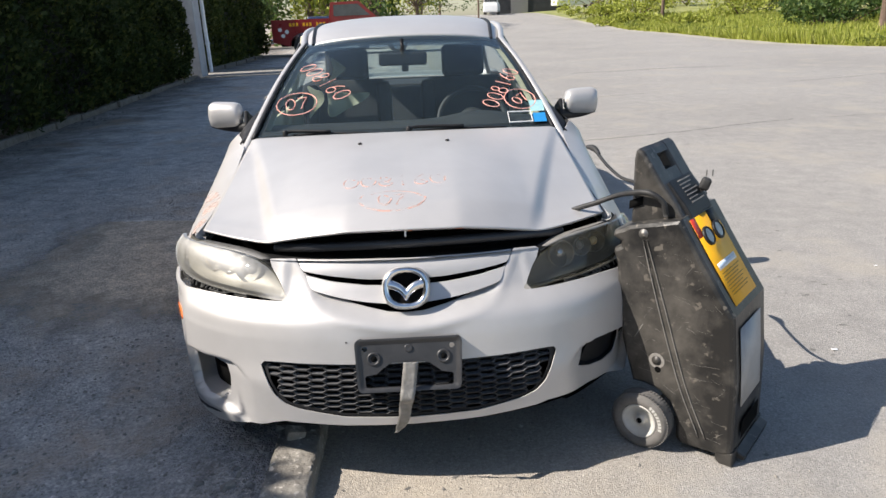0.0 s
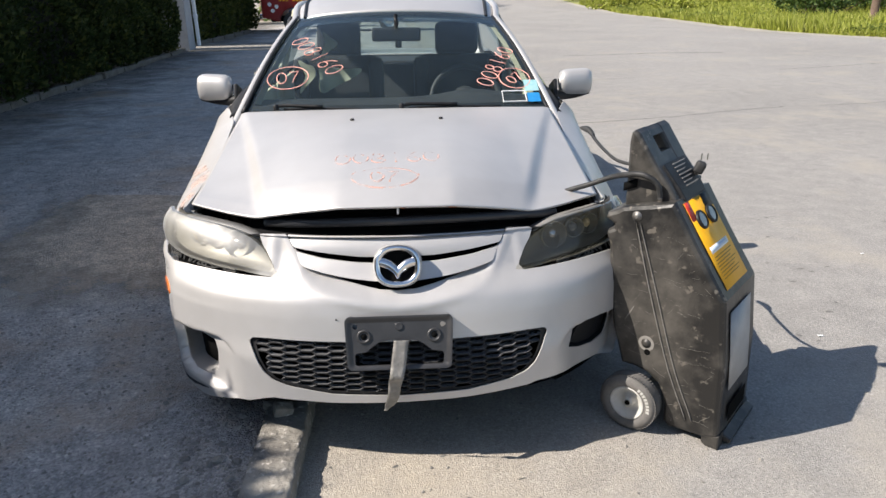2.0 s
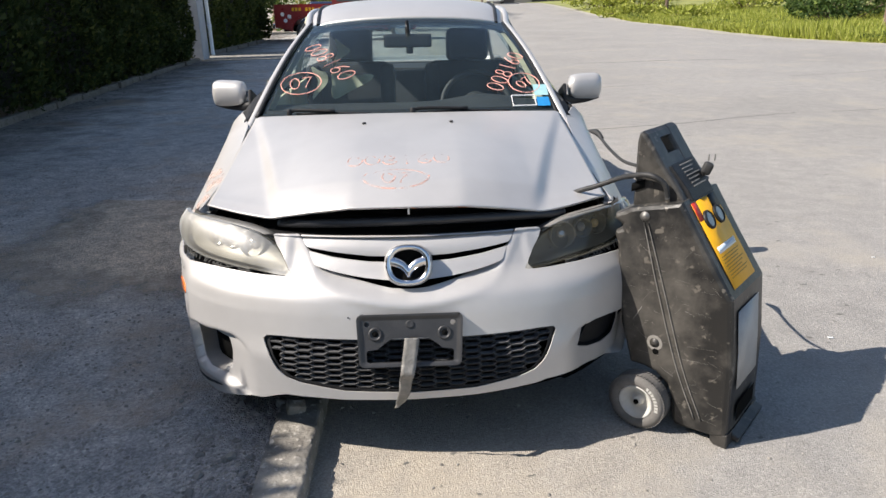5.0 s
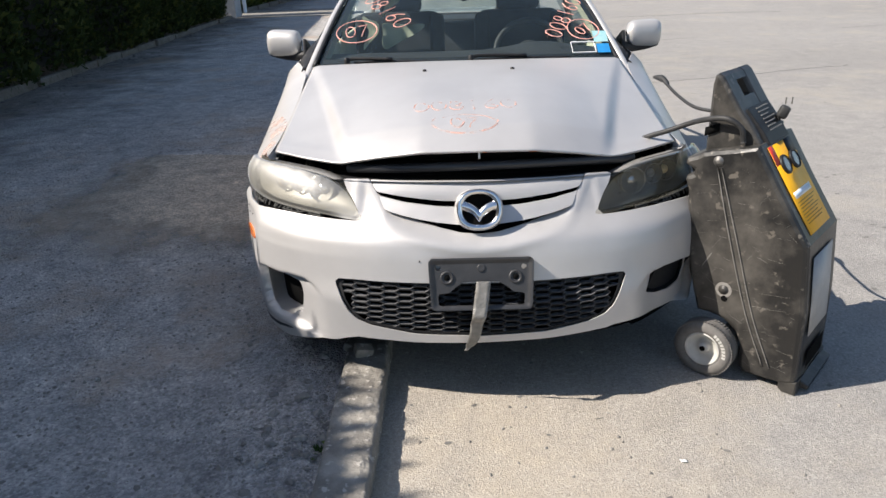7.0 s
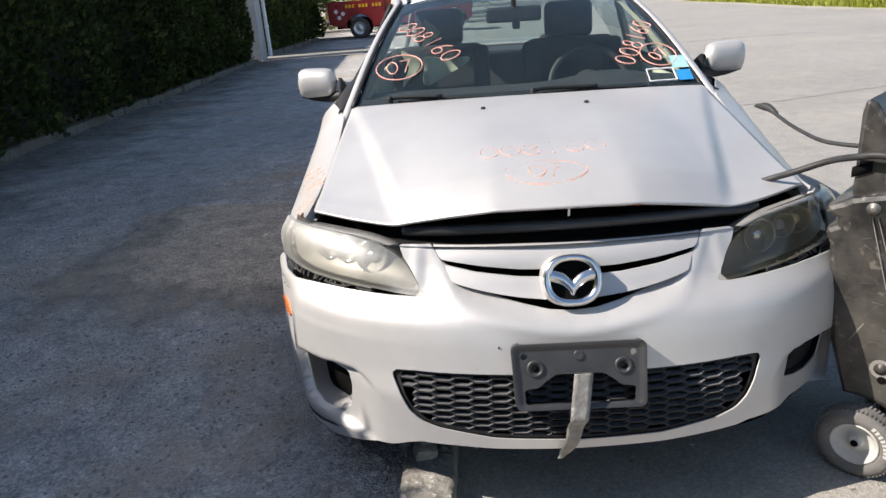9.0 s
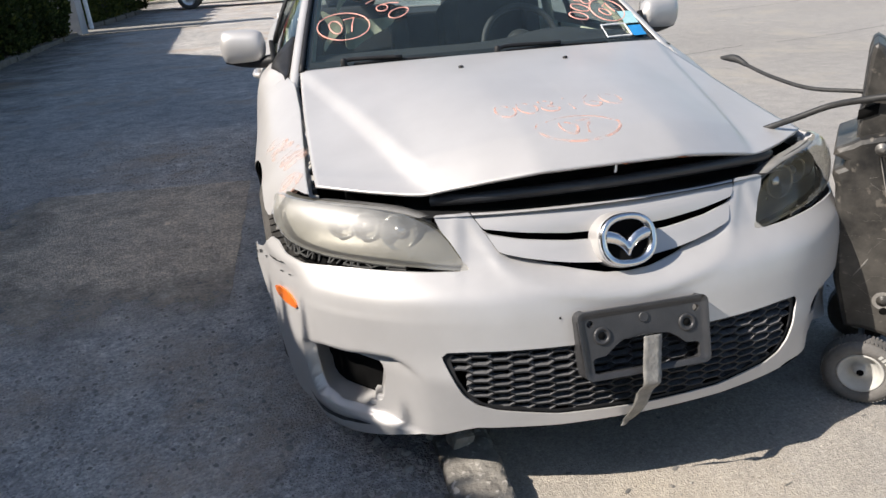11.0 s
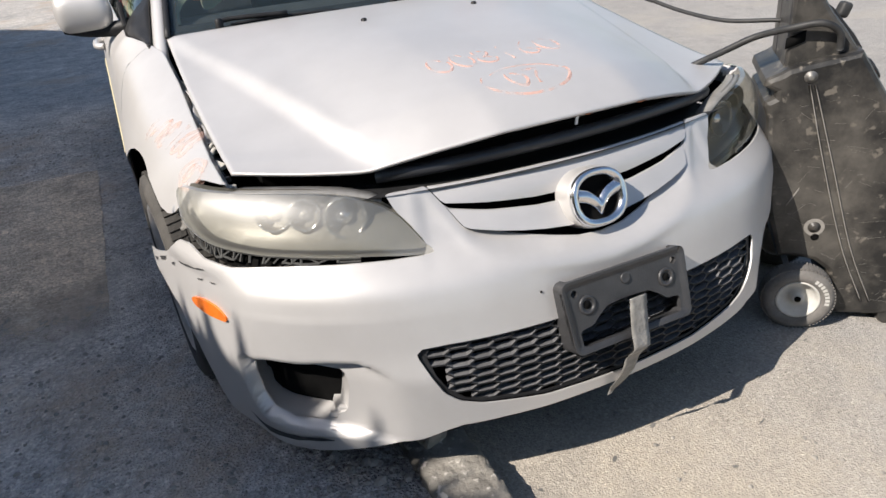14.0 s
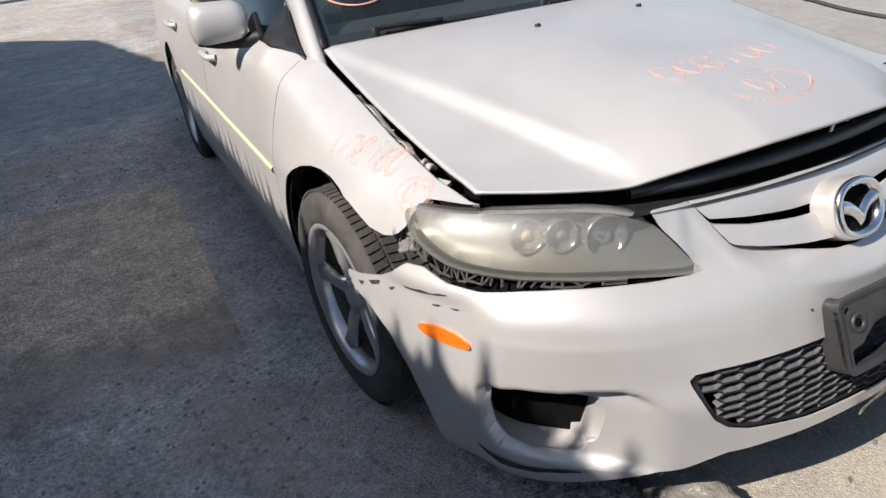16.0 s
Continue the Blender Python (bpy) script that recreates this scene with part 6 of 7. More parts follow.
pl = cp(-0.235, 0.862, 0.235)
plug = thing("mains_plug", "", "")
plug.parent = cart
pad("plug_body", (0.032, 0.032, 0.042), Matrix.Translation(pl) @ pose(0, 0, 0, 0, 20, -20), plug, M["cable"], 0.012)
for k in (-1, 1):
    block("prong", (0.002, 0.006, 0.022), tuple(pl + Vector((0.012 + 0.010 * k, 0, 0.036))), M["steel"], plug, 0.0005)
mesh_ob("plug_cord", *tube(smooth_line([pl, pl + Vector((-0.01, 0.02, -0.04)), pl + Vector((0.03, 0.07, -0.05)), pl + Vector((-0.03, 0.12, -0.06))], 6), 0.008, 8), M["cable"], plug)
# dark strap over the neck
sheet("neck_strap", lambda a, b: cp(-0.402 + 0.045 * a, 0.800 + 0.028 * b + 0.02 * a, 0.030), [0, 0.5, 1], [0, 1], M["void"], cart, "", 0.002)
# ---- hedge along the lot ----
def leaves(name, centres, normals, size, material, parent, seed, up=0.5):
    """Many small leaf sprays, each a bent pair of triangles turned about its own direction."""
    rg = np.random.default_rng(seed)
    n = len(centres)
    d = normals + rg.normal(0, 0.6, (n, 3)) + np.array([0, 0, up])
    d /= np.linalg.norm(d, axis=1, keepdims=True)
    r = rg.normal(0, 1, (n, 3))
    s = np.cross(d, r)
    s /= np.maximum(np.linalg.norm(s, axis=1, keepdims=True), 1e-6)
    sz = size * rg.uniform(0.6, 1.4, (n, 1))
    a = centres - s * sz * 0.35
    b = centres + d * sz * 0.5 - s * sz * 0.15
    c = centres + d * sz
    e = centres + d * sz * 0.45 + s * sz * 0.40
    vs = np.stack([a, e, c, b], 1).reshape(-1, 3)
    fs = np.arange(n * 4).reshape(-1, 4)
    me = bpy.data.meshes.new(name)
    me.vertices.add(len(vs))
    me.vertices.foreach_set("co", vs.ravel())
    me.loops.add(n * 4)
    me.loops.foreach_set("vertex_index", fs.ravel())
    me.polygons.add(n)
    me.polygons.foreach_set("loop_start", np.arange(n) * 4)
    me.update(calc_edges=True)
    me.validate()
    me.materials.append(material)
    ob = new(name, me)
    if parent is not None:
        ob.parent = parent
    return ob


def leaf_material(name, dark, mid, light):
    m = pbr(name, dark, mid, 1.2, 0.6, spec=0.25)
    nt = m.node_tree
    geo = nt.nodes.new("ShaderNodeNewGeometry")
    rp = nt.nodes.new("ShaderNodeValToRGB")
    rp.color_ramp.elements[0].color, rp.color_ramp.elements[1].color = (*dark, 1), (*light, 1)
    k = rp.color_ramp.elements.new(0.7)
    k.color = (*mid, 1)
    nt.links.new(geo.outputs["Random Per Island"], rp.inputs["Fac"])
    b = nt.nodes["Principled BSDF"]
    mx = nt.nodes.new("ShaderNodeMix")
    mx.data_type = "RGBA"
    mx.inputs["Factor"].default_value = 0.6
    nt.links.new(b.inputs["Base Color"].links[0].from_socket, mx.inputs["A"])
    nt.links.new(rp.outputs["Color"], mx.inputs["B"])
    nt.links.new(mx.outputs["Result"], b.inputs["Base Color"])
    tl = nt.nodes.new("ShaderNodeBsdfTranslucent")
    nt.links.new(mx.outputs["Result"], tl.inputs["Color"])
    ms = nt.nodes.new("ShaderNodeMixShader")
    ms.inputs[0].default_value = 0.25
    nt.links.new(b.outputs[0], ms.inputs[1])
    nt.links.new(tl.outputs[0], ms.inputs[2])
    nt.links.new(ms.outputs[0], nt.nodes["Material Output"].inputs[0])
    return m


M["hedge"] = leaf_material("hedge_sprays", (0.012, 0.022, 0.007), (0.048, 0.072, 0.018), (0.17, 0.18, 0.045))
M["hedge_far"] = leaf_material("far_hedge_sprays", (0.030, 0.045, 0.010), (0.075, 0.095, 0.022), (0.20, 0.21, 0.05))
# near-black solid filling: the shade between the leaves is put into its colour
M["core"] = pbr("hedge_shade_core", (0.010, 0.012, 0.007), (0.022, 0.020, 0.012), 3, 0.95)
M["weed"] = leaf_material("weeds", (0.17, 0.20, 0.025), (0.34, 0.37, 0.06), (0.60, 0.57, 0.20))
M["shrub"] = leaf_material("shrub_leaves", (0.03, 0.06, 0.015), (0.08, 0.13, 0.03), (0.22, 0.26, 0.06))


def face_x(y):
    """x of the hedge's face, which slants away along the lot."""
    return -4.95 - 0.083 * (y - 1.0)


def hedge_crest(y):
    """The height that the clipping left."""
    return lerp(y, [-6, -2, -1.15, -0.4, 0.63, 1.8, 3, 6, 9, 10.5, 11.5, 19], [4.58, 4.58, 4.61, 4.555, 4.60, 4.72, 4.84, 4.90, 4.62, 3.82, 3.12, 3.02])


def hedge_top(y):
    """The crest with its ragged line of new shoots."""
    sp = abs(math.sin(y * 30.0 + 0.9 * math.sin(y * 6.7)))
    return hedge_crest(y) + (0.24 + 0.20 * noise.noise(Vector((y * 9.0, 4, 0)))) * (1 - sp) ** 0.9 + 0.03 * noise.noise(Vector((y * 3.0, 0, 0))) + (0.22 * noise.noise(Vector((y * 6.0, 8, 0))) + 0.16 * noise.noise(Vector((y * 17.0, 9, 0)))) * min(1, max(0, (y - 4) / 2))


def hedge(name, y0, y1, fx, top, crest, density, size, seed, label, mt="hedge"):
    h = thing(name, label, "hedge")
    ys = np.linspace(y0, y1, int((y1 - y0) / 0.012))
    prof = [(0.10, 0.02), (0.30, 0.06), (0.24, 0.5), (0.32, 0.88), (0.62, 1.0), (0.95, 0.92), (1.2, 0.6), (1.3, 0.02)]
    # dark filling behind the leaves, standing for the shade inside the hedge
    sheet("hedge_shade_core", lambda y, k: (fx(y) - prof[int(k)][0] + (0.08 if k != 4 else 0.02) * noise.noise(Vector((y * 2, k, seed))), y, top(y) if k == 4 else 0.08 + (crest(y) - 0.18) * prof[int(k)][1]), ys, range(len(prof)), M["core"], h)
    rg = np.random.default_rng(seed)
    n = int((y1 - y0) * density)
    yy = rg.uniform(y0, y1, n)
    tt = np.array([top(y) for y in yy])
    t = rg.uniform(0.0, 1.0, n)
    x = np.empty(n)
    z = np.empty(n)
    nx = np.empty(n)
    bump = np.array([noise.noise(Vector((a * 1.3, b * 4, seed + 3.0))) for a, b in zip(yy, t)])
    fxs = np.array([fx(y) for y in yy])
    front = t < 0.80
    tf = t / 0.80
    x[front] = (fxs + 0.06 - 0.22 * (tf ** 2) * (tf > 0.6) + 0.55 * bump - np.abs(rg.normal(0, 0.13, n)))[front]
    z[front] = (0.10 + (tt - 0.20) * tf)[front]
    nx[front] = 1.0
    u = (t - 0.80) / 0.20
    x[~front] = (fxs - 0.15 - 1.0 * u)[~front]
    z[~front] = (tt * (0.93 + 0.07 * np.sin(u * 3.14)) + rg.uniform(-0.25, 0.06, n))[~front]
    nx[~front] = 0.0
    lim = np.array([crest(v) for v in yy]) - 0.93 * (x - fxs + 0.62) - np.abs(rg.normal(0.03, 0.05, n))
    z = np.minimum(z, lim)
    leaves("hedge_foliage", np.stack([x, yy, z], 1), np.stack([nx, np.zeros(n), 0.4 + 0 * nx], 1), size, M[mt], h, seed)
    return h


hedge("hedge", -9.0, 18.6, face_x, hedge_top, hedge_crest, 4600, 0.095, 3, "tall dense dark green clipped evergreen hedge")
hedge("hedge", 20.8, 33.0, lambda y: -6.75 - 0.03 * (y - 20), lambda y: 3.6 + 0.2 * math.sin(y * 3), lambda y: 3.6 + 0.2 * math.sin(y * 3), 1500, 0.13, 5, "tall yellow-green hedge behind the gate post", "hedge_far")

# low kerb at the hedge's foot
hk = thing("hedge_kerb", "low broken concrete edging below the hedge", "kerb", kind="structure")
y = -4.0
rk = random.Random(4)
while y < 19.0:
    ln = rk.uniform(0.8, 1.5)
    o = block("edging_stone", (0.10, ln - 0.03, 0.13 + rk.uniform(-0.03, 0.02)), (face_x(y + ln / 2) + 0.12 + rk.uniform(-0.025, 0.025), y + ln / 2, 0.042), M["edging"], hk, 0.018, (0, rk.uniform(-5, 5), 4.7 + rk.uniform(-1, 1)))
    y += ln
for k in range(5):
    block("edging_stone", (0.12, 1.7, 0.18), (-6.55 - 0.04 * k, 22.0 + 1.8 * k, 0.06), M["edging"], hk, 0.02, (0, 0, 2))

# gate post: rendered wall end with a pale pipe
wall = thing("wall_end", "pale grey rendered wall end with a white pipe", "wall", kind="structure")
block("wall_face", (1.6, 0.9, 4.6), (-7.0, 19.35, 2.3), M["stucco"], wall, 0.02, (0, 0, 5))
mesh_ob("drain_pipe", *tube([(-6.14, 19.9, 0.1), (-6.16, 19.9, 1.6), (-6.15, 19.9, 4.6)], 0.055, 12), M["white"], wall)
for z in (0.9, 2.2, 3.5):
    mesh_ob("pipe_collar", *tube([(-6.15, 19.9, z), (-6.15, 19.9, z + 0.09)], 0.07, 12), M["white"], wall)

# concrete apron before the gate
sheet("gate_apron", lambda x, y: (x, y, 0.022 + 0.006 * noise.noise(Vector((x, y, 0)))), np.linspace(-9, -3.2, 12), np.linspace(18.9, 22.4, 8), M["concrete"], None)
tagged(bpy.data.objects["gate_apron"], "worn concrete apron across the lot", "pavement", kind="structure")


# ---- red pickup at the far end ----
def pickup(at, turn):
    t = thing("pickup_truck", "parked red pickup truck with yellow lettering", "pickup truck")
    t.matrix_world = pose(*at, 0, 0, turn) @ Matrix.Diagonal((1.18, 1.18, 1.18, 1))
    M["glass_dark"] = pbr("dark_glass", (0.05, 0.06, 0.07), (0.08, 0.09, 0.10), 3, 0.08, coat=0.5)

    def slab(name, outline, y0, y1, mt, r=0.05):
        bm = bmesh.new()
        lo = [bm.verts.new((x, y0, z)) for x, z in outline]
        hi = [bm.verts.new((x, y1, z)) for x, z in outline]
        bm.faces.new(lo)
        bm.faces.new(hi[::-1])
        n = len(outline)
        for i in range(n):
            bm.faces.new((lo[i], hi[i], hi[(i + 1) % n], lo[(i + 1) % n]))
        bmesh.ops.recalc_face_normals(bm, faces=bm.faces)
        es = [e for e in bm.edges if abs(e.verts[0].co.y - e.verts[1].co.y) < 1e-4]
        bmesh.ops.bevel(bm, geom=es, offset=r, segments=2, affect="EDGES")
        return part(name, bm, mt, t)

    arc = lambda xc, r: [(xc + r * math.cos(g), 0.38 + r * math.sin(g)) for g in np.linspace(math.pi, 0, 9)]
    slab("bed", [(-2.75, 0.55), (-2.75, 1.35), (-0.62, 1.35), (-0.62, 0.50)] + arc(-1.62, 0.50)[::-1], -0.98, 0.98, M["red"])
    slab("cab", [(-0.60, 0.45), (-0.60, 1.40), (-0.52, 1.92), (0.55, 1.94), (1.15, 1.40), (1.22, 0.45)], -0.95, 0.95, M["red"])
    slab("front", [(1.22, 0.45), (1.22, 1.36), (2.45, 1.22), (2.62, 1.0), (2.62, 0.55)] + arc(1.95, 0.50)[::-1], -0.97, 0.97, M["red"])
    for y0 in (-0.975, 0.955):
        slab("side_window", [(-0.42, 1.42), (-0.40, 1.82), (0.50, 1.84), (0.95, 1.42)], y0, y0 + 0.02, M["glass_dark"], 0.008)
    block("bumper", (0.12, 1.8, 0.18), (-2.80, 0, 0.58), M["chrome"], t, 0.03)
    block("chassis", (5.0, 1.3, 0.2), (0, 0, 0.48), M["void"], t, 0.02)
    for xw in (-1.62, 1.95):
        for sy in (-0.86, 0.86):
            w = thing("wheel", "", "", at=(xw, sy, 0.38))
            w.parent = t
            m = pose(0, 0, 0, 90, 0, 0) if sy < 0 else pose(0, 0, 0, -90, 0, 0)
            mesh_ob("tyre", *lathe([(0.22, -0.11), (0.33, -0.12), (0.375, -0.09), (0.38, 0), (0.375, 0.09), (0.33, 0.12), (0.23, 0.11)], 32, m), M["tyre"], w)
            mesh_ob("rim", *lathe([(0.23, 0.11), (0.20, 0.09), (0.12, 0.06), (0.06, 0.10), (0, 0.10)], 24, m), M["alloy"], w)
    # lettering as plain bars
    for k in range(11):
        if k not in (3, 7):
            block("lettering", (0.085, 0.006, 0.12), (-2.05 + 0.125 * k, -0.985, 1.17), M["yellow"], t, 0.002)
    for k, (x, z) in enumerate([(-2.45, 1.0), (-2.20, 0.92), (-2.35, 0.78)]):
        mesh_ob("decal", *lathe([(0.075, 0), (0.045, 0.002), (0.0, 0.002)], 10, pose(x, -0.984, z, 90, 0, 0)), M["white"], t, smooth=False)
    for k in range(4):
        block("lettering", (0.06, 0.006, 0.22), (-0.3 + 0.11 * k, -0.957, 1.0), M["white"], t, 0.002)


pickup((-2.95, 31.3, 0.0), 3)


def far_car(name, at, turn, size, mt, label, tall=False):
    """A plain parked vehicle far off: body, cabin glass, wheels."""
    c = thing(name, label, "van" if tall else "car")
    c.matrix_world = pose(*at, 0, 0, turn)
    L_, W_, H_ = size
    belt = 0.55 * H_ if not tall else 0.6 * H_
    pad("body", (L_, W_, belt - 0.3), pose(0, 0, (belt + 0.3) / 2), c, mt, 0.15)
    pad("cabin", (L_ * (0.85 if tall else 0.55), W_ * 0.9, H_ - belt + 0.1), pose(-L_ * 0.04, 0, (H_ + belt) / 2 - 0.05), c, mt, 0.18)
    pad("glass", (L_ * (0.87 if tall else 0.57), W_ * 0.86, (H_ - belt) * 0.6), pose(-L_ * 0.03, 0, belt + (H_ - belt) * 0.42), c, M["glass_dark"], 0.12)
    pad("side_glass", (L_ * (0.70 if tall else 0.46), W_ * 0.93, (H_ - belt) * 0.52), pose(-L_ * 0.03, 0, belt + (H_ - belt) * 0.44), c, M["glass_dark"], 0.08)
    for sx in (-0.3, 0.32):
        for sy in (-1, 1):
            mesh_ob("wheel", *lathe([(0.0, 0.09), (0.2, 0.1), (0.31, 0.08), (0.32, -0.09), (0.0, -0.1)], 20, pose(L_ * sx, sy * (W_ / 2 - 0.09), 0.32, 90, 0, 0)), M["tyre"], c)


M["navy"] = pbr("dark_blue_paint", (0.02, 0.03, 0.06), (0.03, 0.04, 0.08), 3, 0.25, coat=0.5)
far_car("parked_suv", (-4.0, 36.5, 0), 4, (4.6, 1.8, 1.75), M["navy"], "dark blue car parked behind the pickup")
far_car("parked_van", (10.6, 92.0, rise(92) + 0.02), 80, (4.6, 1.9, 2.2), M["white"], "white van parked far down the road", True)
far_car("parked_truck", (22.5, 96.0, rise(96) + 0.5), 10, (6.2, 2.2, 2.6), M["white"], "white box van parked beyond the weeds", True)

# ---- verge across the road ----
EDGE_Y = [8, 14, 20.9, 25.3, 31.2, 45, 62, 86, 123, 182, 260]
EDGE_X = [19.5, 17.2, 15.7, 14.9, 15.2, 17.0, 18.0, 17.0, 16.0, 17.0, 20.0]
edge = lambda y: lerp(y, EDGE_Y, EDGE_X) + 0.35 * noise.noise(Vector((y * 0.55, 0, 2)))
vy = np.concatenate([np.linspace(8, 60, 90), np.linspace(62, 260, 60)])
M["verge"] = pbr("verge_soil", (0.14, 0.16, 0.04), (0.30, 0.30, 0.10), 0.5, 0.95, bump=0.6, bump_scale=8)
verge = sheet("verge", lambda y, k: (edge(y) + [0, 0.5, 2, 6, 14, 40, 120][int(k)], y, [0.004, 0.05, 0.14, 0.3, 0.5, 0.9, 1.0][int(k)] + rise(y) + 0.05 * noise.noise(Vector((y, k, 1)))), vy, range(7), M["verge"], None)
tagged(verge, "sunlit weedy grass verge beside the road", "grass", kind="structure")
M["sand"] = pbr("pale_grit", (0.30, 0.275, 0.235), (0.40, 0.37, 0.31), 2, 0.95, bump=0.4, bump_scale=40)
grit = sheet("road_edge", lambda y, k: (edge(y) + (-0.75 - 0.3 * noise.noise(Vector((y * 0.7, 4, 0))) if k == 0 else 0.3), y, rise(y) + 0.006), vy, [0, 1], M["sand"], None)
tagged(grit, "pale grit along the road's edge", "gravel", kind="structure")


def vz(x, y):
    return rise(y) + lerp(x - edge(y), [0, 0.5, 2, 6, 14, 40], [0, 0.05, 0.14, 0.3, 0.5, 0.9])


def grass(n, y0, y1, wide, h, seed):
    rg = np.random.default_rng(seed)
    vs, fs = np.empty((n * 3, 3)), np.arange(n * 3).reshape(-1, 3)
    yy = y0 + (y1 - y0) * rg.uniform(0, 1, n) ** 1.4
    xx = np.array([edge(y) for y in yy]) + 0.1 + wide * rg.uniform(0, 1, n) ** 1.7
    hh = h * rg.uniform(0.4, 1.2, n) * (0.55 + 0.9 * np.array([max(0, noise.noise(Vector((x * 0.35, y * 0.2, 7))) + 0.4) for x, y in zip(xx, yy)]))
    g = rg.uniform(0, 6.28, n)
    w = 0.018 + 0.016 * yy / 30
    zz = np.array([vz(x, y) for x, y in zip(xx, yy)])
    vs[0::3] = np.stack([xx - w * np.cos(g), yy - w * np.sin(g), zz], 1)
    vs[1::3] = np.stack([xx + w * np.cos(g), yy + w * np.sin(g), zz], 1)
    vs[2::3] = np.stack([xx + rg.normal(0, 0.12, n), yy + rg.normal(0, 0.12, n), zz + hh], 1)
    ob = mesh_ob("grass", vs, fs, M["weed"], None, smooth=False)
    return tagged(ob, "yellow-green uncut grass and weeds", "grass", kind="stuff")


grass(60000, 9, 70, 16, 0.42, 1)


def weeds(n, seed):
    """Low broad-leaved weeds in drifts among the grass."""
    rg = np.random.default_rng(seed)
    yy = 10 + 60 * rg.uniform(0, 1, n) ** 1.5
    xx = np.array([edge(y) for y in yy]) + 0.25 + 14 * rg.uniform(0, 1, n) ** 1.9
    patch = np.array([noise.noise(Vector((x * 0.45, y * 0.22, 3))) for x, y in zip(xx, yy)])
    ok = patch > -0.12
    xx, yy, patch = xx[ok], yy[ok], patch[ok]
    zz = np.array([vz(x, y) for x, y in zip(xx, yy)]) + rg.uniform(0.02, 1, len(xx)) * (0.12 + 0.9 * np.maximum(0, patch))
    ob = leaves("weeds", np.stack([xx, yy, zz], 1), rg.normal(0, 1, (len(xx), 3)), 0.11, M["weed_leaf"], None, seed + 1)
    return tagged(ob, "low broad-leaved weeds with yellow flowers", "weeds", kind="stuff")


M["weed_leaf"] = leaf_material("weed_leaves", (0.06, 0.09, 0.018), (0.17, 0.21, 0.04), (0.62, 0.55, 0.12))
weeds(36000, 31)


def shrub(at, r, h, n, seed, label, mt="shrub", size=0.16):
    """A loose bush: stems and many leaves round several clumps."""
    b = thing("shrub", label, "shrub", at=at)
    rg = np.random.default_rng(seed)
    cl = np.stack([rg.normal(0, 0.5, 9) * r, rg.normal(0, 0.5, 9) * r, h * rg.uniform(0.3, 0.8, 9)], 1)
    stems = [tube([(0, 0, -0.05), tuple(c * (0.5, 0.5, 0.6)), tuple(c)], [0.05, 0.03, 0.012], 6) for c in cl]
    mesh_ob("stem", *join(*stems), M["bark"], b)
    k = rg.integers(0, 9, n)
    d = rg.normal(0, 1, (n, 3))
    d /= np.linalg.norm(d, axis=1, keepdims=True)
    c = cl[k] + d * (rg.uniform(0.35, 1, (n, 1)) ** 0.5) * np.array([r * 0.55, r * 0.55, h * 0.35])
    c[:, 2] = np.maximum(c[:, 2], 0.02)
    leaves("foliage", c, d, size, M[mt], b, seed + 50)


for i, (x, y, r, h, mt) in enumerate([(20.5, 33.5, 1.7, 1.7, "shrub"), (23.0, 35.0, 2.0, 2.0, "shrub"), (25.6, 33.5, 1.6, 1.5, "shrub"), (27.5, 38, 2.2, 2.4, "shrub"), (21.0, 52, 1.6, 0.8, "weed"), (19.5, 62, 1.8, 0.9, "weed"), (20.2, 74, 2.2, 1.1, "weed"), (23, 70, 3.0, 2.0, "weed"), (29, 60, 3.0, 2.4, "weed"), (34, 66, 3, 2.6, "shrub")]):
    shrub((x, y, vz(x, y)), r, h, 1500, 20 + i, "sunlit roadside bush of small green leaves" if mt == "shrub" else "pale green flowering weeds in a clump", mt, 0.15 + 0.002 * y)


def pole(at, r, h, label):
    p = thing("utility_pole", label, "pole", at=at)
    n = 14
    mesh_ob("shaft", *tube([(0.02 * math.sin(z), 0, z) for z in np.linspace(-0.3, h, 10)], [r * (1 - 0.025 * k) for k in range(10)], n), M["bark"], p)
    block("cross_arm", (2.0, 0.1, 0.12), (0, r, h - 0.6), M["bark"], p, 0.01)


pole((19.85, 27.4, 0.25), 0.17, 9, "brown weathered wooden utility pole in the grass")
pole((23.0, 63.0, rise(63) + 0.3), 0.16, 9, "brown wooden utility pole beyond the weeds")
pole((8.1, 84.0, rise(84)), 0.12, 8, "dark slim roadside post")

# ---- distance ----
def tree(at, h, r, n, seed, mt="shrub"):
    t = thing("tree", "leafy green tree beyond the lot", "tree", at=at)
    rg = np.random.default_rng(seed)
    mesh_ob("trunk", *tube([(0, 0, -0.2), (0.1, 0.05, h * 0.3), (0.0, 0.1, h * 0.6)], [0.22, 0.17, 0.08], 10), M["bark"], t)
    cl = np.stack([rg.normal(0, 0.45, 14) * r, rg.normal(0, 0.45, 14) * r, h * rg.uniform(0.12, 0.95, 14)], 1)
    mesh_ob("limb", *join(*[tube([(0, 0, h * 0.25), tuple(c * (0.5, 0.5, 0.75)), tuple(c)], [0.09, 0.05, 0.02], 5) for c in cl]), M["bark"], t)
    k = rg.integers(0, 14, n)
    d = rg.normal(0, 1, (n, 3))
    d /= np.linalg.norm(d, axis=1, keepdims=True)
    c = cl[k] + d * (rg.uniform(0.3, 1, (n, 1)) ** 0.5) * np.array([r * 0.5, r * 0.5, h * 0.16])
    c[:, 2] = np.maximum(c[:, 2], 0.05)
    leaves("crown", c, d, 0.34, M[mt], t, seed + 9)


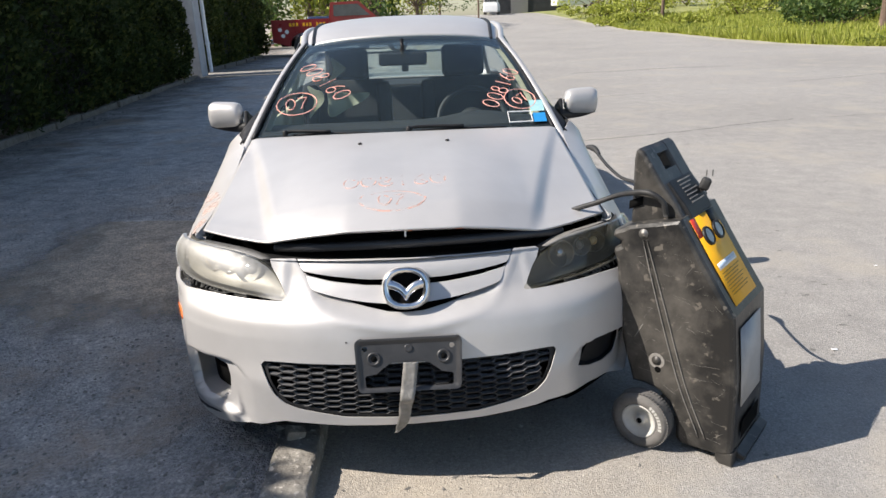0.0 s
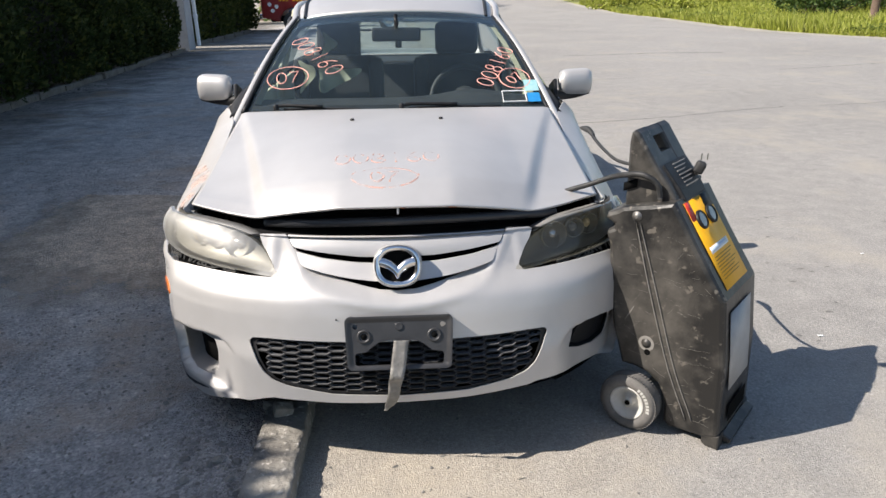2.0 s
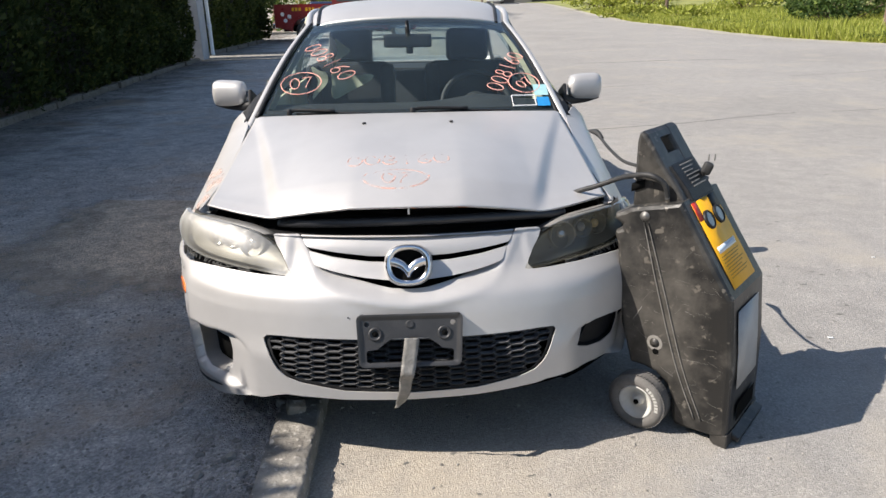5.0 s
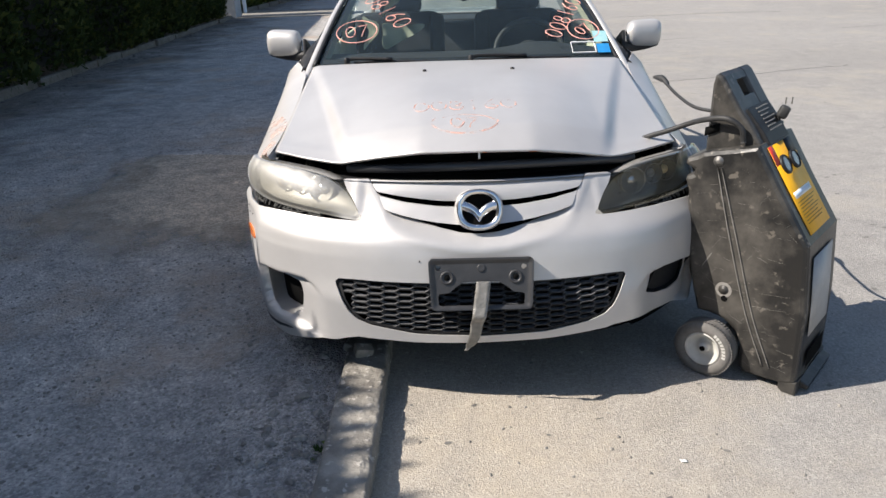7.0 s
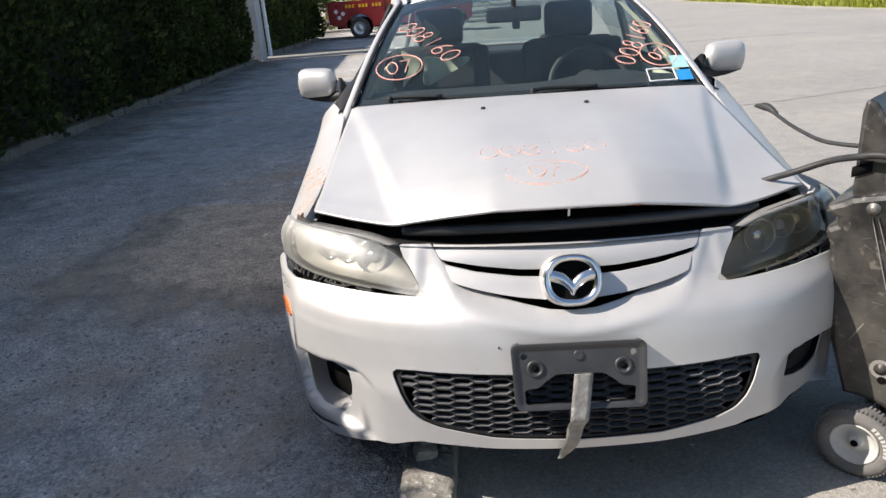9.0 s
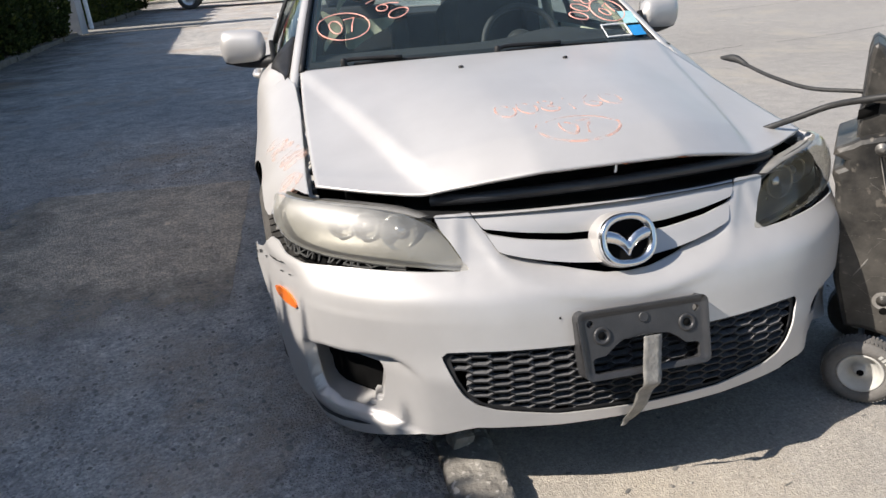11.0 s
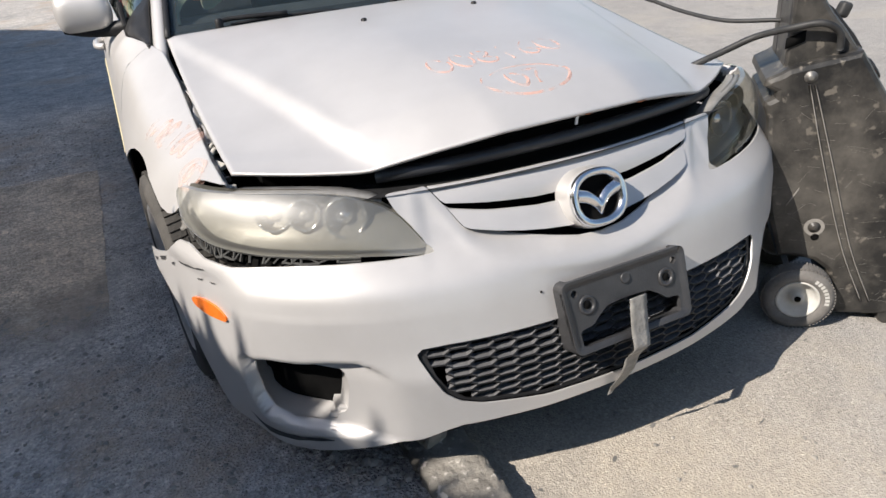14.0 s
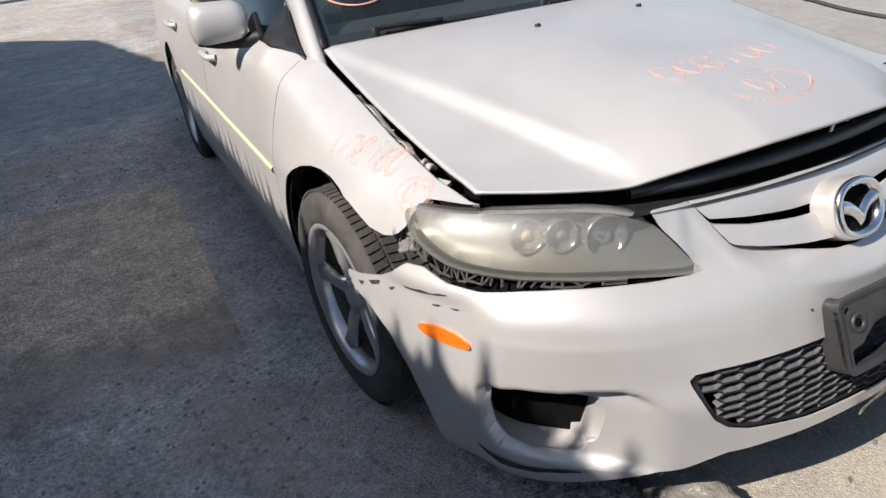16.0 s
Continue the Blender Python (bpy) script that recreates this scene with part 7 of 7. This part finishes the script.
for i, (x, y, h, r) in enumerate([(-10.5, 41, 6, 2.6), (-6.5, 45, 6.5, 2.6), (-2.2, 43, 6, 2.2), (0.6, 70, 8, 3.4), (4.4, 108, 9, 4.2), (-3.0, 62, 8, 3.5), (-7.5, 60, 9, 4), (1.5, 100, 9, 4.5), (12.5, 118, 10, 6), (30, 122, 10, 7), (42, 112, 9, 6), (54, 100, 9, 6), (19, 128, 10, 6)]):
    tree((x, y, rise(y)), h, r, 1500, 70 + i, "weed" if i in (1, 3, 5) else "shrub")
for i in range(5):
    tree((-16 + 3.1 * i, 52 + 3 * math.sin(i * 2.3), 0), 7, 3.0, 1300, 120 + i, "weed" if i % 3 == 1 else "shrub")
for i in range(8):
    shrub((22 + 5.5 * i, 84 + 4 * math.sin(i * 1.7), rise(84) + 0.6), 3.6, 3.6, 1300, 150 + i, "tall pale weeds and reeds beyond the verge", "weed", 0.36)
M["metal_dark"] = pbr("dark_cladding", (0.022, 0.023, 0.025), (0.04, 0.04, 0.043), 2, 0.7)
shed = thing("warehouse", "low dark grey warehouse far down the road", "building")
block("wall", (11, 10, 5.5), (18.5, 112, rise(112) + 2.75), M["metal_dark"], shed, 0.05)
block("roof", (11.6, 10.6, 0.3), (18.5, 112, rise(112) + 5.6), M["strip"], shed, 0.05)
block("door", (2.6, 0.1, 3.2), (16.5, 106.9, rise(112) + 1.65), M["strip"], shed, 0.03)

# ---- cracks in the road ----
M["crack"] = pbr("tar_crack", (0.045, 0.042, 0.040), (0.09, 0.085, 0.08), 8, 0.8)


def crack(points, width, seed):
    """A wandering tarred crack, a thin raised ribbon of sealant."""
    p = smooth_line(points, 24)
    r = random.Random(seed)
    q = [(x + r.gauss(0, 0.012), y + r.gauss(0, 0.012)) for x, y in p]
    w = [width * (0.3 + r.random()) for _ in q]
    ob = sheet("crack", lambda i, k: (q[int(i)][0], q[int(i)][1] + k * w[int(i)], 0.0025 if k == 0 else 0.0008), range(len(q)), [-1, 0, 1], M["crack"], ground)


crack([(1.75, 5.9), (2.4, 6.05), (3.3, 6.3), (4.2, 6.65), (5.0, 6.9)], 0.013, 1)
crack([(5.5, 6.95), (6.4, 7.1), (8.0, 7.6), (11, 8.2)], 0.012, 2)
crack([(4.0, 15.5), (5.2, 15.6), (6.5, 15.9), (8.2, 15.8)], 0.045, 3)
crack([(7.4, 11.5), (9.5, 12.2), (12.5, 13.6)], 0.02, 4)
crack([(1.5, 10.4), (3.0, 10.2), (4.2, 10.5)], 0.012, 5)

# rubble wedged under the bumper
for x, y, z, s, g in ((-0.405, 0.125, 0.088, 0.050, 20), (-0.46, 0.20, 0.06, 0.04, 60)):
    o = block("concrete_chunk", (s * 1.3, s, s * 0.8), (x, y, z), M["concrete"], None, s * 0.22, (8, 14, g))
    tagged(o, "broken pale concrete chunk lying on the kerb", "rubble")

# ---- loose stones and litter ----
rs = random.Random(11)


def pebble_mesh(n, area, zf, size, seed, name, mt, label, cat):
    pcs = []
    r = random.Random(seed)
    for _ in range(n):
        x, y = area(r)
        s = size * (0.4 + r.random() ** 3 * 2.2)
        ring = [2 * math.pi * (k + r.uniform(-0.3, 0.3)) / 6 for k in range(6)]
        q = [Vector((math.cos(g) * s * r.uniform(0.75, 1.2), math.sin(g) * s * r.uniform(0.55, 0.95), s * r.uniform(-0.1, 0.1))) for g in ring]
        q += [Vector((v.x * r.uniform(0.4, 0.7), v.y * r.uniform(0.4, 0.7), s * r.uniform(0.35, 0.6))) for v in q[::2]]
        m = pose(x, y, zf(x, y) + s * 0.2, 0, 0, r.uniform(0, 360))
        pcs.append(([m @ v for v in q], [(0, 1, 6), (1, 2, 7, 6), (2, 3, 7), (3, 4, 8, 7), (4, 5, 8), (5, 0, 6, 8), (6, 7, 8)]))
    ob = mesh_ob(name, *join(*pcs), mt, None, smooth=False)
    return tagged(ob, label, cat, kind="stuff")


M["stone"] = leaf_material("stones", (0.20, 0.188, 0.172), (0.36, 0.335, 0.30), (0.56, 0.52, 0.465))
pebble_mesh(24000, lambda r: (-0.5 - 3.2 * r.random() ** 1.2, -1.6 + 6.2 * r.random() ** 1.3), lambda x, y: max(0.003, lot_z(x, y)), 0.0040, 1, "gravel", M["stone"], "loose grey gravel on the dirt lot", "gravel")
pebble_mesh(650, lambda r: (-0.47 - abs(r.gauss(0, 0.13)), r.uniform(-2.2, 1.5)), lambda x, y: max(0.003, lot_z(x, y)), 0.008, 2, "rubble", M["stone"], "crumbled stones beside the kerb", "gravel")
pebble_mesh(2600, lambda r: (-0.30 + abs(r.gauss(0, 0.9)), r.uniform(-2.0, 6)), lambda x, y: 0.0, 0.0032, 3, "grit", M["stone"], "fine grit on the asphalt", "gravel")
leafy = pebble_mesh(600, lambda r: (lambda y: (face_x(y) + 0.15 + abs(r.gauss(0, 0.30)), y))(r.uniform(2, 18)), lambda x, y: max(0.003, lot_z(x, y)), 0.011, 6, "leaf_litter", M["edging"], "dark fallen leaves along the hedge's foot", "leaf litter")

M["fleck"] = pbr("tar_fleck", (0.12, 0.114, 0.106), (0.20, 0.19, 0.176), 12, 0.85)


def flecks(n, seed):
    """Thin flat specks of tar and dirt pressed into the road."""
    r = random.Random(seed)
    vs, fs = [], []
    for _ in range(n):
        y = -2.2 + 15 * r.random() ** 1.7
        x = -0.25 + r.random() ** 1.2 * (4.5 + 0.7 * (y + 2))
        a, b, g = r.uniform(0.006, 0.022) * (1 + 0.14 * max(0, y)), r.uniform(0.003, 0.008) * (1 + 0.14 * max(0, y)), r.uniform(-0.5, 0.5)
        o = len(vs)
        for k in range(6):
            t = math.pi * k / 3
            w = r.uniform(0.6, 1.2)
            dx, dy = a * w * math.cos(t), b * w * math.sin(t)
            vs.append((x + dx * math.cos(g) - dy * math.sin(g), y + dx * math.sin(g) + dy * math.cos(g), 0.0022))
        fs.append(tuple(range(o, o + 6)))
    ob = mesh_ob("road_flecks", vs, fs, M["fleck"], None, smooth=False)
    return tagged(ob, "dark flecks of tar pressed into the asphalt", "road dirt", kind="stuff")


flecks(650, 21)


def stone(x, y, s, seed):
    """A single rough stone: a cube cut to uneven facets."""
    bm = bmesh.new()
    bmesh.ops.create_icosphere(bm, subdivisions=2, radius=s)
    r = random.Random(seed)
    o = Vector((r.random() * 9, r.random() * 9, 0))
    for v in bm.verts:
        k = 1 + 0.35 * noise.noise(v.co / s * 1.1 + o)
        v.co = Vector((v.co.x * k * 1.2, v.co.y * k, v.co.z * k * 0.75))
    z = max(0.003, lot_z(x, y)) if x < -0.45 else 0.0
    bm.transform(pose(x, y, z + s * 0.45, 0, 0, r.uniform(0, 360)))
    ob = part("stone", bm, M["concrete"], None, smooth=False)
    return tagged(ob, "single grey stone lying on the dirt lot", "stone", "loose stones on the lot")


for i, (x, y, s) in enumerate([(-0.58, -0.08, 0.016), (-0.86, 0.30, 0.010), (-0.60, 0.16, 0.010), (-0.98, -0.45, 0.009), (-1.35, 0.10, 0.011), (-0.72, -0.30, 0.008)]):
    stone(x, y, s, 30 + i)


def scrap(x, y, s, seed):
    r = random.Random(seed)
    ob = sheet("paper_scrap", lambda u, v: (x + s * (u - 0.5) + 0.3 * s * noise.noise(Vector((u * 3, v * 3, seed))), y + 0.6 * s * (v - 0.5), 0.004 + 0.25 * s * abs(noise.noise(Vector((u * 2.5, v * 2.5, seed + 3))))), np.linspace(0, 1, 7), np.linspace(0, 1, 6), M["white"], None)
    solid(ob, 0.0006)
    return tagged(ob, "crumpled white paper scrap on the asphalt", "litter", "litter on the road")


for i, (x, y, s) in enumerate([(0.56, -0.38, 0.018), (1.80, 0.66, 0.022), (2.6, 1.6, 0.02)]):
    scrap(x, y, s, 40 + i)


def tuft(x, y, n, h, seed):
    """A small weed: a rosette of thin bent leaves."""
    rg = np.random.default_rng(seed)
    pts = np.stack([rg.normal(x, 0.012, n), rg.normal(y, 0.018, n), np.full(n, max(0.003, lot_z(x, y))) + rg.uniform(0, h, n)], 1)
    ob = leaves("weed_tuft", pts, np.stack([rg.normal(0, 1, n), rg.normal(0, 1, n), np.full(n, 0.6)], 1), 0.022, M["shrub"], None, seed + 5)
    return tagged(ob, "small green weed growing beside the kerb", "weed", "weeds beside the kerb")


for i, (x, y, n, h) in enumerate([(-0.475, -0.66, 26, 0.02), (-0.482, -0.95, 18, 0.015), (-0.478, -0.36, 14, 0.012), (-0.485, -1.45, 22, 0.02)]):
    tuft(x, y, n, h, 60 + i)
